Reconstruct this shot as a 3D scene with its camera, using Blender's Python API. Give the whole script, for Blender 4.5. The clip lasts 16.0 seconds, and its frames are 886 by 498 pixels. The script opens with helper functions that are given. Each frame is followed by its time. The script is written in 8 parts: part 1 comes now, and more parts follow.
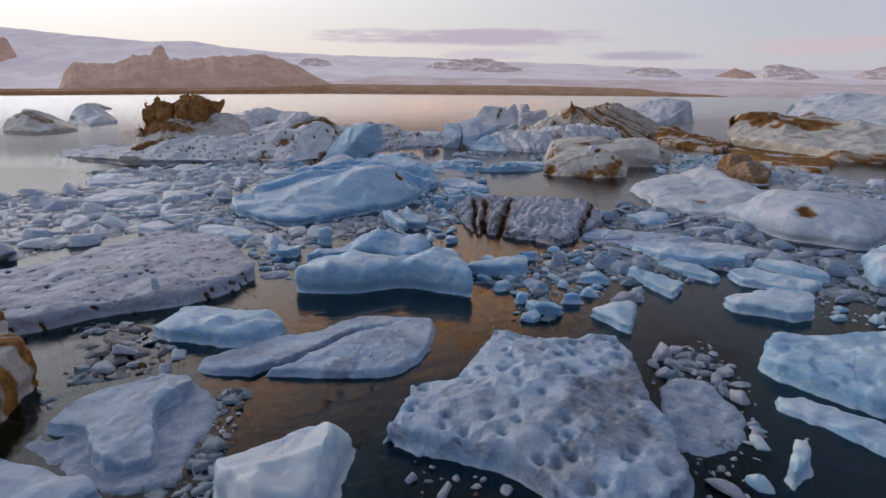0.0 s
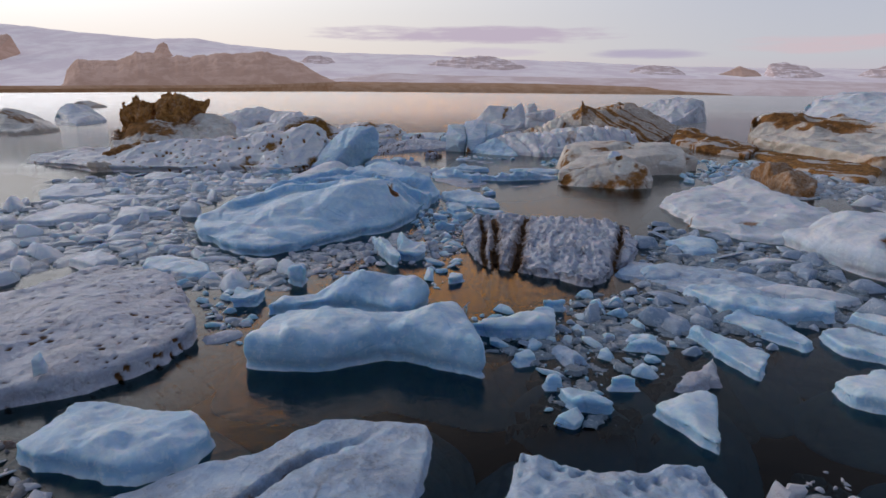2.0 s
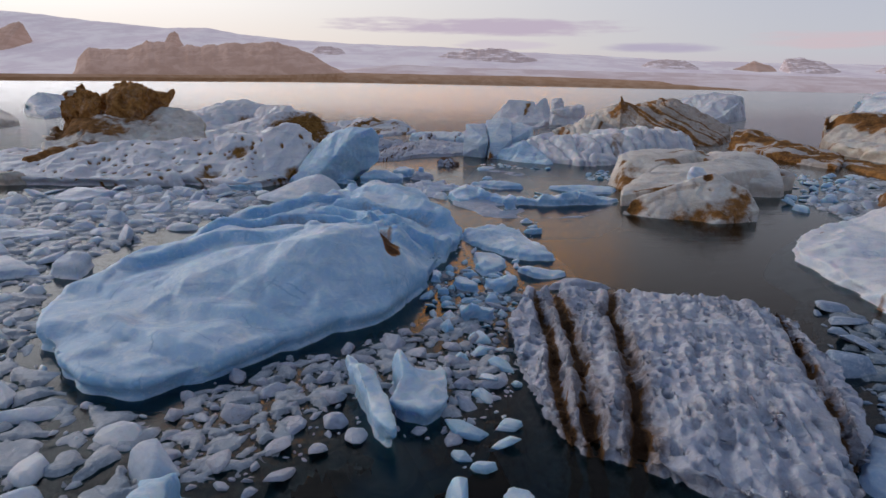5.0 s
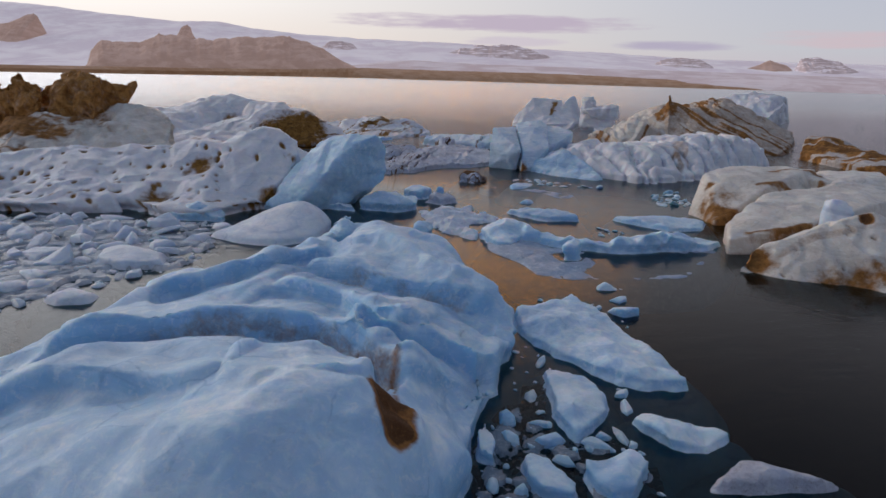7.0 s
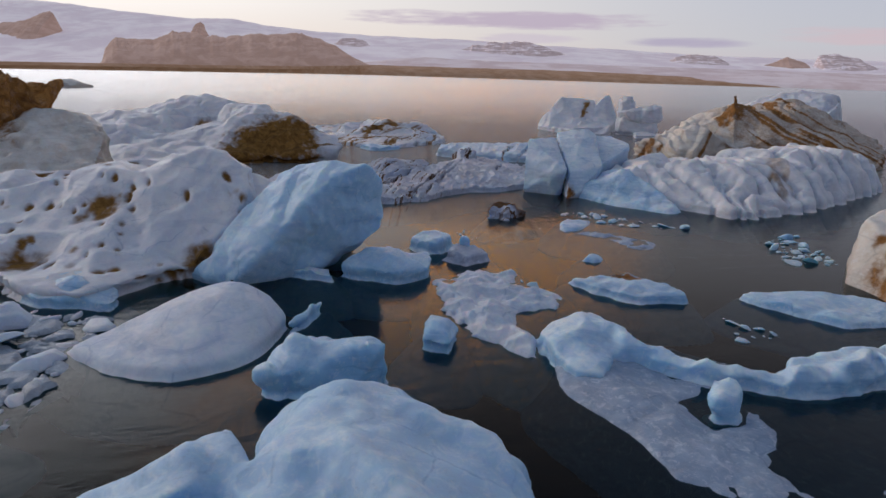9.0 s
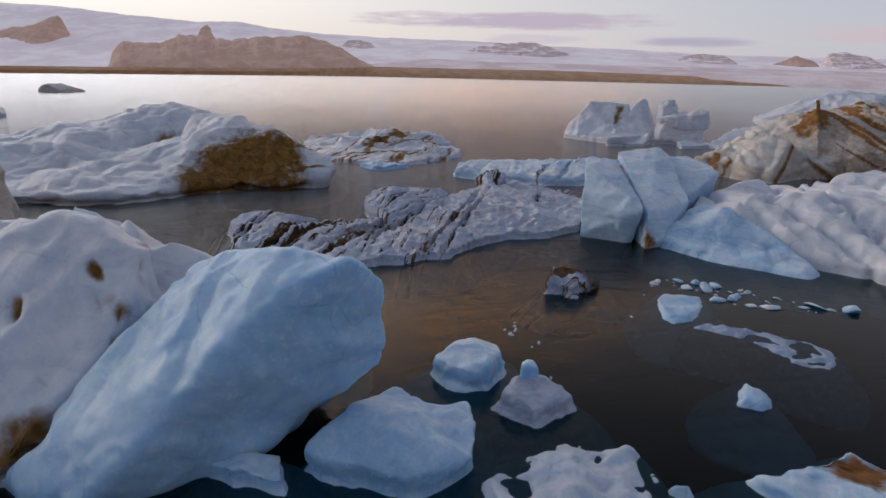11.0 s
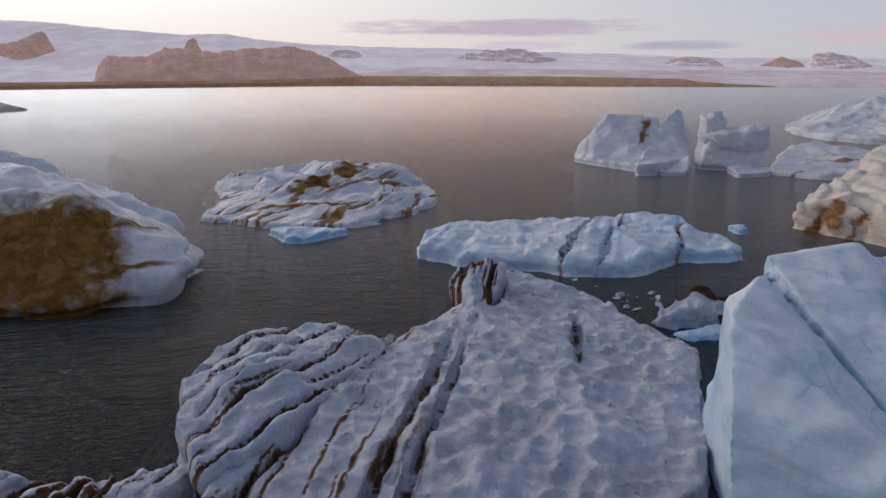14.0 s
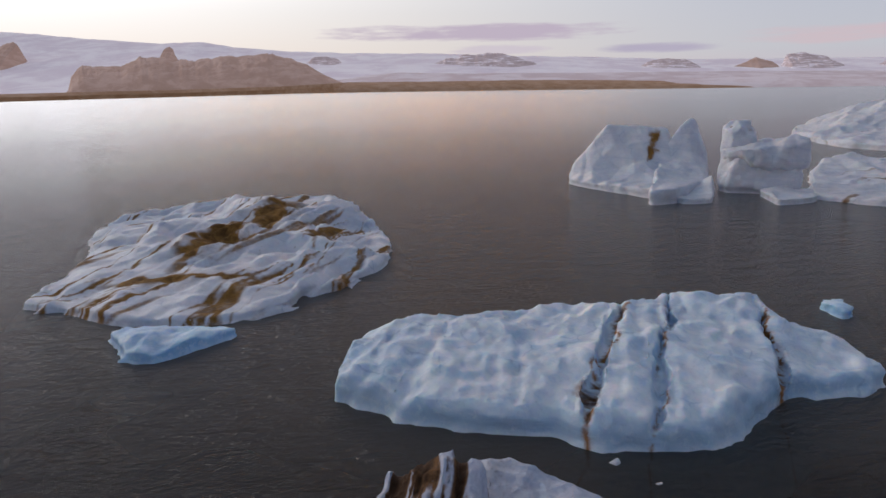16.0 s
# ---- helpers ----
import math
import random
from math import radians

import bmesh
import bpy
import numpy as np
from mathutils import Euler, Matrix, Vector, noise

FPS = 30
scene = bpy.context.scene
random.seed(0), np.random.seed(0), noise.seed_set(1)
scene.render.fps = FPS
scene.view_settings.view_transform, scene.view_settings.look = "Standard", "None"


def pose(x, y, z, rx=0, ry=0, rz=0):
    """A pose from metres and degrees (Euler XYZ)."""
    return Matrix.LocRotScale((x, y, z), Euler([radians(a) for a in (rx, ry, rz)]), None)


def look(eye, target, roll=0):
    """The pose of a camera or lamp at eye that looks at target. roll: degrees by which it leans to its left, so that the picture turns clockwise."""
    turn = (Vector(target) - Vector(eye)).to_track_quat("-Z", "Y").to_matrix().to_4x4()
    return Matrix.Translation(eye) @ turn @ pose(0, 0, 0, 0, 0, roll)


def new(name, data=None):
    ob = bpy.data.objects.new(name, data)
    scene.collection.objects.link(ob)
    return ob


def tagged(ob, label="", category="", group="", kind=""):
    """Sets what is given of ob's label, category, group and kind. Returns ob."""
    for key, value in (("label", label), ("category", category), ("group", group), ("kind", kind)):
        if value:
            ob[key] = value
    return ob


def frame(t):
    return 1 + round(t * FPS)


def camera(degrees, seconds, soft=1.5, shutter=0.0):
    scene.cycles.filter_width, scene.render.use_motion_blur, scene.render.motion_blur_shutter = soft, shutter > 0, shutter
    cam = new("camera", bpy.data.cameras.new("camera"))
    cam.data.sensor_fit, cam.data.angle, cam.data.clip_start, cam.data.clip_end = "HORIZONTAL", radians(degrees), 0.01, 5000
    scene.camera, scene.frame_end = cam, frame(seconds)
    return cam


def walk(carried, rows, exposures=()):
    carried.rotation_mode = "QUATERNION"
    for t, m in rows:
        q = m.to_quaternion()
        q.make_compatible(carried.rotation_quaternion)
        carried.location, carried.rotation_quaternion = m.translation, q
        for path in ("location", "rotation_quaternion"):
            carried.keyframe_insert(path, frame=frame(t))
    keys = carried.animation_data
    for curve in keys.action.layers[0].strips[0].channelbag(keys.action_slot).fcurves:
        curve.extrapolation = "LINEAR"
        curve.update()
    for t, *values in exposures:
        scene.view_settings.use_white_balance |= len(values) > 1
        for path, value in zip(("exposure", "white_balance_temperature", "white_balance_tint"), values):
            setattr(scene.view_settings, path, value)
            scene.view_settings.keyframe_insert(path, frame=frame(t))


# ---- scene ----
cam = camera(73.7, 16.0)
PATH = [
    (0, (4.076, 0.357, 5.65), (3.886, 2.282, 5.14), 0.5),
    (0.5, (3.976, 1.498, 5.659), (3.786, 3.422, 5.149), 0.6),
    (1, (3.884, 2.65, 5.685), (3.69, 4.573, 5.174), 0.6),
    (1.5, (3.752, 3.866, 5.715), (3.557, 5.789, 5.202), 0.7),
    (2, (3.617, 5.127, 5.795), (3.418, 7.049, 5.278), 0.6),
    (2.5, (3.449, 6.601, 5.819), (3.248, 8.522, 5.299), 0.6),
    (3, (3.231, 8.191, 5.844), (3.026, 10.111, 5.321), 0.7),
    (3.5, (2.984, 9.978, 5.813), (2.775, 11.896, 5.288), 0.8),
    (4, (2.687, 11.827, 5.804), (2.473, 13.743, 5.273), 0.9),
    (6.5, (0.466, 22.396, 5.59), (0.222, 24.304, 5.04), 1.7),
    (7, (0.011, 24.665, 5.585), (-0.242, 26.57, 5.032), 1.8),
    (7.5, (-0.463, 26.973, 5.579), (-0.723, 28.876, 5.022), 1.9),
    (8, (-0.914, 29.216, 5.598), (-1.185, 31.117, 5.037), 1.8),
    (8.5, (-1.369, 31.633, 5.565), (-1.648, 33.532, 5.003), 1.9),
    (9, (-1.778, 34.032, 5.561), (-2.068, 35.929, 4.998), 1.8),
    (11.5, (-4.261, 44.633, 5.601), (-4.576, 46.527, 5.044), 1.3),
    (12, (-4.495, 47.198, 5.615), (-4.811, 49.094, 5.062), 1.1),
    (12.5, (-4.685, 49.683, 5.651), (-4.998, 51.58, 5.101), 0.9),
    (13, (-4.86, 52.167, 5.685), (-5.167, 54.067, 5.139), 0.7),
    (13.5, (-5.011, 54.608, 5.704), (-5.31, 56.511, 5.163), 0.5),
    (14, (-5.102, 57.016, 5.743), (-5.391, 58.921, 5.207), 0.2),
    (14.5, (-5.197, 59.303, 5.782), (-5.475, 61.211, 5.249), -0.0),
    (15, (-5.269, 61.521, 5.821), (-5.533, 63.432, 5.293), -0.2),
    (15.5, (-5.327, 63.703, 5.871), (-5.578, 65.617, 5.347), -0.5),
    (16, (-5.409, 65.914, 5.912), (-5.645, 67.831, 5.391), -0.7),
]
walk(cam, [(t, look(eye, target, roll)) for t, eye, target, roll in PATH])


from mathutils.geometry import delaunay_2d_cdt

# ---- world, sun, exposure ----
def mat_nodes(name):
    m = bpy.data.materials.new(name)
    m.use_nodes = True
    t = m.node_tree
    t.nodes.clear()
    return m, t


class N:
    """Small helper that chains shader nodes."""

    def __init__(self, tree):
        self.t = tree

    def node(self, kind, **kw):
        n = self.t.nodes.new(kind)
        for k, v in kw.items():
            if k == "op":
                n.operation = v
            elif k == "blend":
                n.data_type = "RGBA"
                n.blend_type = v
        return n

    def put(self, sock, v):
        if isinstance(v, bpy.types.NodeSocket):
            self.t.links.new(v, sock)
        elif v is not None:
            sock.default_value = v

    def math(self, op, a, b=None, c=None):
        n = self.node("ShaderNodeMath", op=op)
        for i, v in enumerate((a, b, c)):
            self.put(n.inputs[i], v)
        return n.outputs[0]

    def mix(self, fac, a, b, blend="MIX"):
        n = self.node("ShaderNodeMix", blend=blend)
        self.put(n.inputs[0], fac)
        self.put(n.inputs[6], a)
        self.put(n.inputs[7], b)
        return n.outputs[2]

    def noise(self, vec, scale, detail=4.0, rough=0.55, dist=0.0, color=False):
        n = self.node("ShaderNodeTexNoise")
        self.put(n.inputs["Vector"], vec)
        n.inputs["Scale"].default_value = scale
        n.inputs["Detail"].default_value = detail
        n.inputs["Roughness"].default_value = rough
        n.inputs["Distortion"].default_value = dist
        return n.outputs[1 if color else 0]

    def ramp(self, fac, stops):
        n = self.node("ShaderNodeValToRGB")
        e = n.color_ramp.elements
        while len(e) < len(stops):
            e.new(0.5)
        for el, (p, c) in zip(e, stops):
            el.position = p
            el.color = (*c, 1) if len(c) == 3 else c
        self.put(n.inputs[0], fac)
        return n.outputs[0]

    def smooth(self, v, lo, hi, a=0.0, b=1.0):
        n = self.node("ShaderNodeMapRange")
        n.interpolation_type = "SMOOTHSTEP"
        self.put(n.inputs[0], v)
        for i, x in enumerate((lo, hi, a, b)):
            n.inputs[i + 1].default_value = x
        return n.outputs[0]

    def scaled(self, vec, s):
        n = self.node("ShaderNodeMapping")
        self.put(n.inputs["Vector"], vec)
        n.inputs["Scale"].default_value = s
        return n.outputs[0]


SUN_AZ, SUN_EL = radians(-82), radians(13)      # azimuth from +y towards +x

world = bpy.data.worlds.new("dusk_sky")
scene.world = world
world.use_nodes = True
wt = world.node_tree
wt.nodes.clear()
w = N(wt)
coord = w.node("ShaderNodeTexCoord").outputs["Generated"]
sep = w.node("ShaderNodeSeparateXYZ")
w.put(sep.inputs[0], coord)
az = w.math("MULTIPLY", w.math("ARCTAN2", sep.outputs[0], sep.outputs[1]), 57.2958)
el = w.math("MULTIPLY", w.math("ARCSINE", sep.outputs[2]), 57.2958)
elf = w.math("DIVIDE", el, 90.0)
sky = w.node("ShaderNodeTexSky")
sky.sky_type = "NISHITA"
sky.sun_disc = False
sky.sun_elevation = SUN_EL
sky.sun_rotation = SUN_AZ
sky.air_density, sky.dust_density = 1.0, 2.0
clear = w.mix(1.0, sky.outputs[0], (0.055, 0.055, 0.055, 1), "MULTIPLY")
# the thin veil of evening cloud over the clear sky: warm on the sunset side, cool on the other
warm = w.ramp(elf, [(0.0, (0.86, 0.69, 0.60)), (0.035, (0.90, 0.80, 0.74)), (0.075, (0.90, 0.85, 0.82)), (0.12, (1.02, 0.99, 0.99)), (0.2, (1.14, 1.09, 1.09)), (0.28, (0.82, 0.77, 0.78)),
                    (0.42, (0.18, 0.20, 0.26)), (1.0, (0.16, 0.25, 0.40))])
cool = w.ramp(elf, [(0.0, (0.60, 0.51, 0.59)), (0.035, (0.57, 0.58, 0.65)), (0.10, (0.52, 0.55, 0.66)), (0.2, (0.42, 0.40, 0.44)),
                    (0.36, (0.17, 0.19, 0.26)), (1.0, (0.16, 0.25, 0.40))])
side = w.smooth(az, -30, 32)
veil = w.mix(side, warm, cool)
rear = w.smooth(w.math("ABSOLUTE", az), 60, 150)
veil = w.mix(w.math("MULTIPLY", rear, 0.8), veil, w.ramp(elf, [(0.0, (0.20, 0.20, 0.27)), (0.15, (0.19, 0.22, 0.32)), (0.5, (0.17, 0.25, 0.38)), (1.0, (0.16, 0.25, 0.40))]))
base_sky = w.mix(0.85, clear, veil)
streak = w.noise(w.scaled(coord, (1.5, 1.5, 14)), 5.0, 6, 0.6)
puff = w.noise(w.scaled(coord, (1, 1, 3.0)), 4.0, 6, 0.62)


def cloud(a, e, wa, we, colour, amount, under, ragged=1.6):
    """A bank of cloud round azimuth a and elevation e, in degrees."""
    da = w.math("DIVIDE", w.math("SUBTRACT", az, a), wa)
    de = w.math("DIVIDE", w.math("SUBTRACT", el, e), we)
    d = w.math("ADD", w.math("MULTIPLY", da, da), w.math("MULTIPLY", de, de))
    d = w.math("ADD", d, w.math("MULTIPLY", w.math("SUBTRACT", streak, 0.5), ragged * 2))
    return w.mix(w.math("MULTIPLY", w.smooth(d, 1.1, 0.1), amount), under, colour)


# bright patch of unseen sky, added on the sunset side to lighten the water
ga = w.math("DIVIDE", w.math("ADD", az, 46.0), 25.0)
ge = w.math("DIVIDE", w.math("SUBTRACT", el, 23.0), 12.5)
added_glow = w.math("POWER", 2.718, w.math("MULTIPLY", w.math("ADD", w.math("MULTIPLY", ga, ga), w.math("MULTIPLY", ge, ge)), -1.0))
base_sky = w.mix(added_glow, base_sky, (1.45, 1.48, 1.6, 1), "ADD")
s = base_sky
mauve = (0.47, 0.39, 0.50, 1)
s = cloud(-3.0, 4.95, 15.0, 0.8, mauve, 0.85, s)
s = cloud(12.5, 3.3, 5.5, 0.5, (0.42, 0.38, 0.50, 1), 0.9, s, 0.9)
s = cloud(26.0, 3.9, 8.5, 0.8, (0.62, 0.46, 0.50, 1), 0.6, s)
s = cloud(-2.0, 3.5, 4.5, 0.5, (0.55, 0.48, 0.58, 1), 0.6, s)
# a long slanting cloud higher up, out of the view, that the sunset lights from below; the lake mirrors it
bend = w.math("MULTIPLY", w.math("MULTIPLY", w.math("MINIMUM", az, 0.0), az), 0.004)
lift = w.math("SUBTRACT", w.math("SUBTRACT", w.math("ADD", el, w.math("MULTIPLY", az, 0.22)), bend), 18.3)
wav = w.math("MULTIPLY", w.math("SUBTRACT", puff, 0.5), 9.0)
band = w.smooth(w.math("ABSOLUTE", w.math("ADD", lift, wav)), 2.7, 1.3)
reach = w.math("MULTIPLY", w.smooth(az, -46, -30), w.smooth(az, 14, 4))
core = w.smooth(w.math("ABSOLUTE", w.math("ADD", az, 10.0)), 28, 7, 0.28, 0.95)
s = w.mix(w.math("MULTIPLY", w.math("MULTIPLY", band, reach), core), s, (3.4, 1.35, 0.14, 1))
s = w.mix(w.math("MULTIPLY", w.smooth(puff, 0.48, 0.75), w.math("MULTIPLY", w.smooth(az, -26, -4), w.smooth(el, 12, 26, 0.0, 0.55))), s, (0.42, 0.28, 0.24, 1))
bg = w.node("ShaderNodeBackground")
w.put(bg.inputs[0], s)
bg.inputs[1].default_value = 1.0
out = w.node("ShaderNodeOutputWorld")
wt.links.new(bg.outputs[0], out.inputs[0])

sun_data = bpy.data.lights.new("sun", "SUN")
sun_data.energy, sun_data.angle, sun_data.color = 0.6, radians(30), (1.0, 0.84, 0.70)
sun = new("sun", sun_data)
sun.matrix_world = look((0, 0, 0), (-math.sin(SUN_AZ) * math.cos(SUN_EL), -math.cos(SUN_AZ) * math.cos(SUN_EL), -math.sin(SUN_EL)))
scene.view_settings.exposure = 0.06


# ---- materials ----
def ice_material(name, white=(0.66, 0.74, 0.82), blue=(0.36, 0.56, 0.74), amount=0.5, brown=(0.30, 0.132, 0.036), rough=0.42, grit=1.0, bump=0.45, cup=1.0, glow=0.35, layers=0.5, speck=0.55):
    """Glacier ice: white and blue ice in patches, dirt where the mesh's dirt attribute says so, fine pits and grain."""
    m, t = mat_nodes(name)
    n = N(t)
    geo = n.node("ShaderNodeNewGeometry").outputs["Position"]
    info = n.node("ShaderNodeObjectInfo").outputs["Random"]
    big = n.noise(geo, 0.55, 6, 0.62, 1.2)
    mid = n.noise(geo, 3.2, 7, 0.66, 0.8)
    fine = n.noise(geo, 34.0, 4, 0.65)
    dirt = n.node("ShaderNodeAttribute")
    dirt.attribute_name = "dirt"
    patch = n.math("ADD", n.math("MULTIPLY", big, 0.55), n.math("MULTIPLY", mid, 0.45))
    patch = n.smooth(n.math("ADD", patch, n.math("MULTIPLY", n.math("SUBTRACT", info, 0.5), 0.12)), 0.40, 0.60)
    col = n.mix(n.math("MULTIPLY", patch, amount * 0.85), (*white, 1), (*blue, 1))
    # coloured by slope: flatter tops keep the pale tone, steep faces turn darker and bluer
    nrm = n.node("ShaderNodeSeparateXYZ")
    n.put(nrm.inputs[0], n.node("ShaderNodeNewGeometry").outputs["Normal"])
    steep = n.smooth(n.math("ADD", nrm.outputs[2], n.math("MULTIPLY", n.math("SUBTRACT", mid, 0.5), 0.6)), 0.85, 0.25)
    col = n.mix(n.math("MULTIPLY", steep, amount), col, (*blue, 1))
    frost = n.smooth(n.noise(geo, 7.0, 6, 0.72, 0.6), 0.50, 0.66)
    col = n.mix(n.math("MULTIPLY", frost, 0.4), col, (0.82, 0.86, 0.90, 1))
    # yearly layers of clearer and duller ice, bent by the flow of the glacier, and a few clear blue healed cracks
    turned = n.node("ShaderNodeMapping")
    n.put(turned.inputs["Vector"], n.mix(0.9, geo, n.noise(geo, 0.35, 3, color=True), "ADD"))
    turned.inputs["Rotation"].default_value = (0.9, 0.35, 0.5)
    turned.inputs["Scale"].default_value = (0.25, 0.25, 3.2)
    layer = n.smooth(n.noise(turned.outputs[0], 1.0, 5, 0.65), 0.50, 0.68)
    col = n.mix(n.math("MULTIPLY", layer, layers), col, (blue[0] * 0.72, blue[1] * 0.74, blue[2] * 0.80, 1))
    crack = n.node("ShaderNodeTexVoronoi")
    crack.feature = "DISTANCE_TO_EDGE"
    n.put(crack.inputs["Vector"], n.mix(0.5, geo, n.noise(geo, 1.1, 4, color=True), "ADD"))
    crack.inputs["Scale"].default_value = 0.8
    line = n.math("MULTIPLY", n.smooth(crack.outputs["Distance"], 0.022, 0.004), n.smooth(big, 0.48, 0.60, 0.0, 0.35))
    col = n.mix(line, col, (blue[0] * 0.5, blue[1] * 0.6, blue[2] * 0.7, 1))
    # fine ash lying on the ice, in drifts and in streaks
    drift = n.smooth(n.noise(geo, 0.8, 5, 0.6, 1.0), 0.40, 0.64)
    ash = n.math("MULTIPLY", n.smooth(n.noise(geo, 13.0, 7, 0.78), 0.50, 0.72), 0.42 * grit)
    ash = n.math("MINIMUM", n.math("MULTIPLY", ash, drift), 0.8)
    col = n.mix(ash, col, (0.13, 0.105, 0.10, 1))
    haze = n.math("MULTIPLY", drift, 0.16 * grit)
    col = n.mix(haze, col, (0.30, 0.26, 0.26, 1))
    d = n.math("ADD", dirt.outputs["Fac"], n.math("MULTIPLY", n.math("SUBTRACT", n.noise(geo, 6.5, 8, 0.74, 0.5), 0.5), n.smooth(dirt.outputs["Fac"], 0.02, 0.3, 0.0, speck)))
    dd = n.smooth(d, 0.18, 0.75)
    soil = n.mix(n.smooth(mid, 0.38, 0.62), (*brown, 1), (brown[0] * 0.58, brown[1] * 0.55, brown[2] * 0.55, 1))
    soil = n.mix(n.smooth(d, 0.80, 1.12, 0.0, 0.85), soil, (brown[0] * 0.22, brown[1] * 0.2, brown[2] * 0.25, 1))
    soil = n.mix(n.smooth(fine, 0.55, 0.75, 0.0, speck * 0.9), soil, (brown[0] * 1.3, brown[1] * 1.3, brown[2] * 1.4, 1))
    col = n.mix(dd, col, soil)
    b = n.node("ShaderNodeBsdfPrincipled")
    n.put(b.inputs["Base Color"], col)
    n.put(b.inputs["Roughness"], n.math("ADD", n.math("MULTIPLY", dd, 0.4), n.math("ADD", rough - 0.1, n.math("MULTIPLY", mid, 0.25))))
    b.inputs["IOR"].default_value = 1.31
    # light travels a little way into clean ice
    n.put(b.inputs["Subsurface Weight"], n.math("MULTIPLY", n.math("SUBTRACT", 1.0, dd), glow))
    b.inputs["Subsurface Radius"].default_value = (0.35, 0.7, 1.0)
    b.inputs["Subsurface Scale"].default_value = 0.3
    bp = n.node("ShaderNodeBump")
    bp.inputs["Strength"].default_value = bump
    bp.inputs["Distance"].default_value = 0.22
    bend = n.mix(0.12, geo, n.noise(geo, 1.6, 3, color=True), "ADD")
    melt = []
    for size in (3.2, 8.5):
        v = n.node("ShaderNodeTexVoronoi")
        n.put(v.inputs["Vector"], bend)
        v.inputs["Scale"].default_value = size
        melt.append(n.math("MULTIPLY", n.math("POWER", v.outputs["Distance"], 2.0), cup * 0.6 / size))
    ridge = n.math("ABSOLUTE", n.math("SUBTRACT", n.noise(geo, 2.4, 6, 0.62, 0.5), 0.5))
    hgt = n.math("ADD", n.math("ADD", melt[0], melt[1]), n.math("MULTIPLY", n.noise(geo, 9.0, 8, 0.70, 0.4), 0.26))
    hgt = n.math("ADD", hgt, n.math("ADD", n.math("MULTIPLY", ridge, 0.28), n.math("MULTIPLY", fine, 0.04)))
    n.put(bp.inputs["Height"], hgt)
    t.links.new(bp.outputs[0], b.inputs["Normal"])
    o = n.node("ShaderNodeOutputMaterial")
    t.links.new(b.outputs[0], o.inputs[0])
    return m


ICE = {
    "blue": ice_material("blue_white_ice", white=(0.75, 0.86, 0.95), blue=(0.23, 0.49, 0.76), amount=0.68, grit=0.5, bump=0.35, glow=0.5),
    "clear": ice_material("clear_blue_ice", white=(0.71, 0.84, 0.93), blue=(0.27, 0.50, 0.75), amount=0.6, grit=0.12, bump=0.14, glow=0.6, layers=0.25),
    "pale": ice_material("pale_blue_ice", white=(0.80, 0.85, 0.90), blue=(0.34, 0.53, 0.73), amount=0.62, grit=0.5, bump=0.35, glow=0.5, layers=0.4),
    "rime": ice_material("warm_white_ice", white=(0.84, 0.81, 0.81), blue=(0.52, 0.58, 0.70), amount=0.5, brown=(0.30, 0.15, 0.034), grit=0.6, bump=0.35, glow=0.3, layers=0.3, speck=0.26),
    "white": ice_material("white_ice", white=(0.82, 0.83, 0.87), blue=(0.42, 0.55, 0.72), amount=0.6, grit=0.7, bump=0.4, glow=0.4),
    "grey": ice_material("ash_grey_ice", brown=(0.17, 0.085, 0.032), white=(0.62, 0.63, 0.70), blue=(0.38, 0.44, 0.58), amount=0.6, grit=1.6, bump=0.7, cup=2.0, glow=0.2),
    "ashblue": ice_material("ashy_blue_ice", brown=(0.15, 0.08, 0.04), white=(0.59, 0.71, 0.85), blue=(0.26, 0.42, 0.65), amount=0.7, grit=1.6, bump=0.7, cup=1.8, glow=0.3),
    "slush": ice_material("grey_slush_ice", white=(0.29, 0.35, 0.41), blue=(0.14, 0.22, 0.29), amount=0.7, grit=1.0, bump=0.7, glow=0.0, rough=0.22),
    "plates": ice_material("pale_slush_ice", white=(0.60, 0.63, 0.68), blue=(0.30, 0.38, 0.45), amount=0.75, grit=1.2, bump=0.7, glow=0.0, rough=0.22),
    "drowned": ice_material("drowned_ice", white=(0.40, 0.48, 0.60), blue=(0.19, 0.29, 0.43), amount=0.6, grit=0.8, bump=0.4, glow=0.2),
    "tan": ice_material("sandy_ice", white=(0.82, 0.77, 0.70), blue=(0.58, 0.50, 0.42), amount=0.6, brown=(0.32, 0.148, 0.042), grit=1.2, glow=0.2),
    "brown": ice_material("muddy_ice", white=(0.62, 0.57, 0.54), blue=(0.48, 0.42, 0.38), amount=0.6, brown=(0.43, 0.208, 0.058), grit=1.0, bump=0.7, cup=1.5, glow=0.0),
}


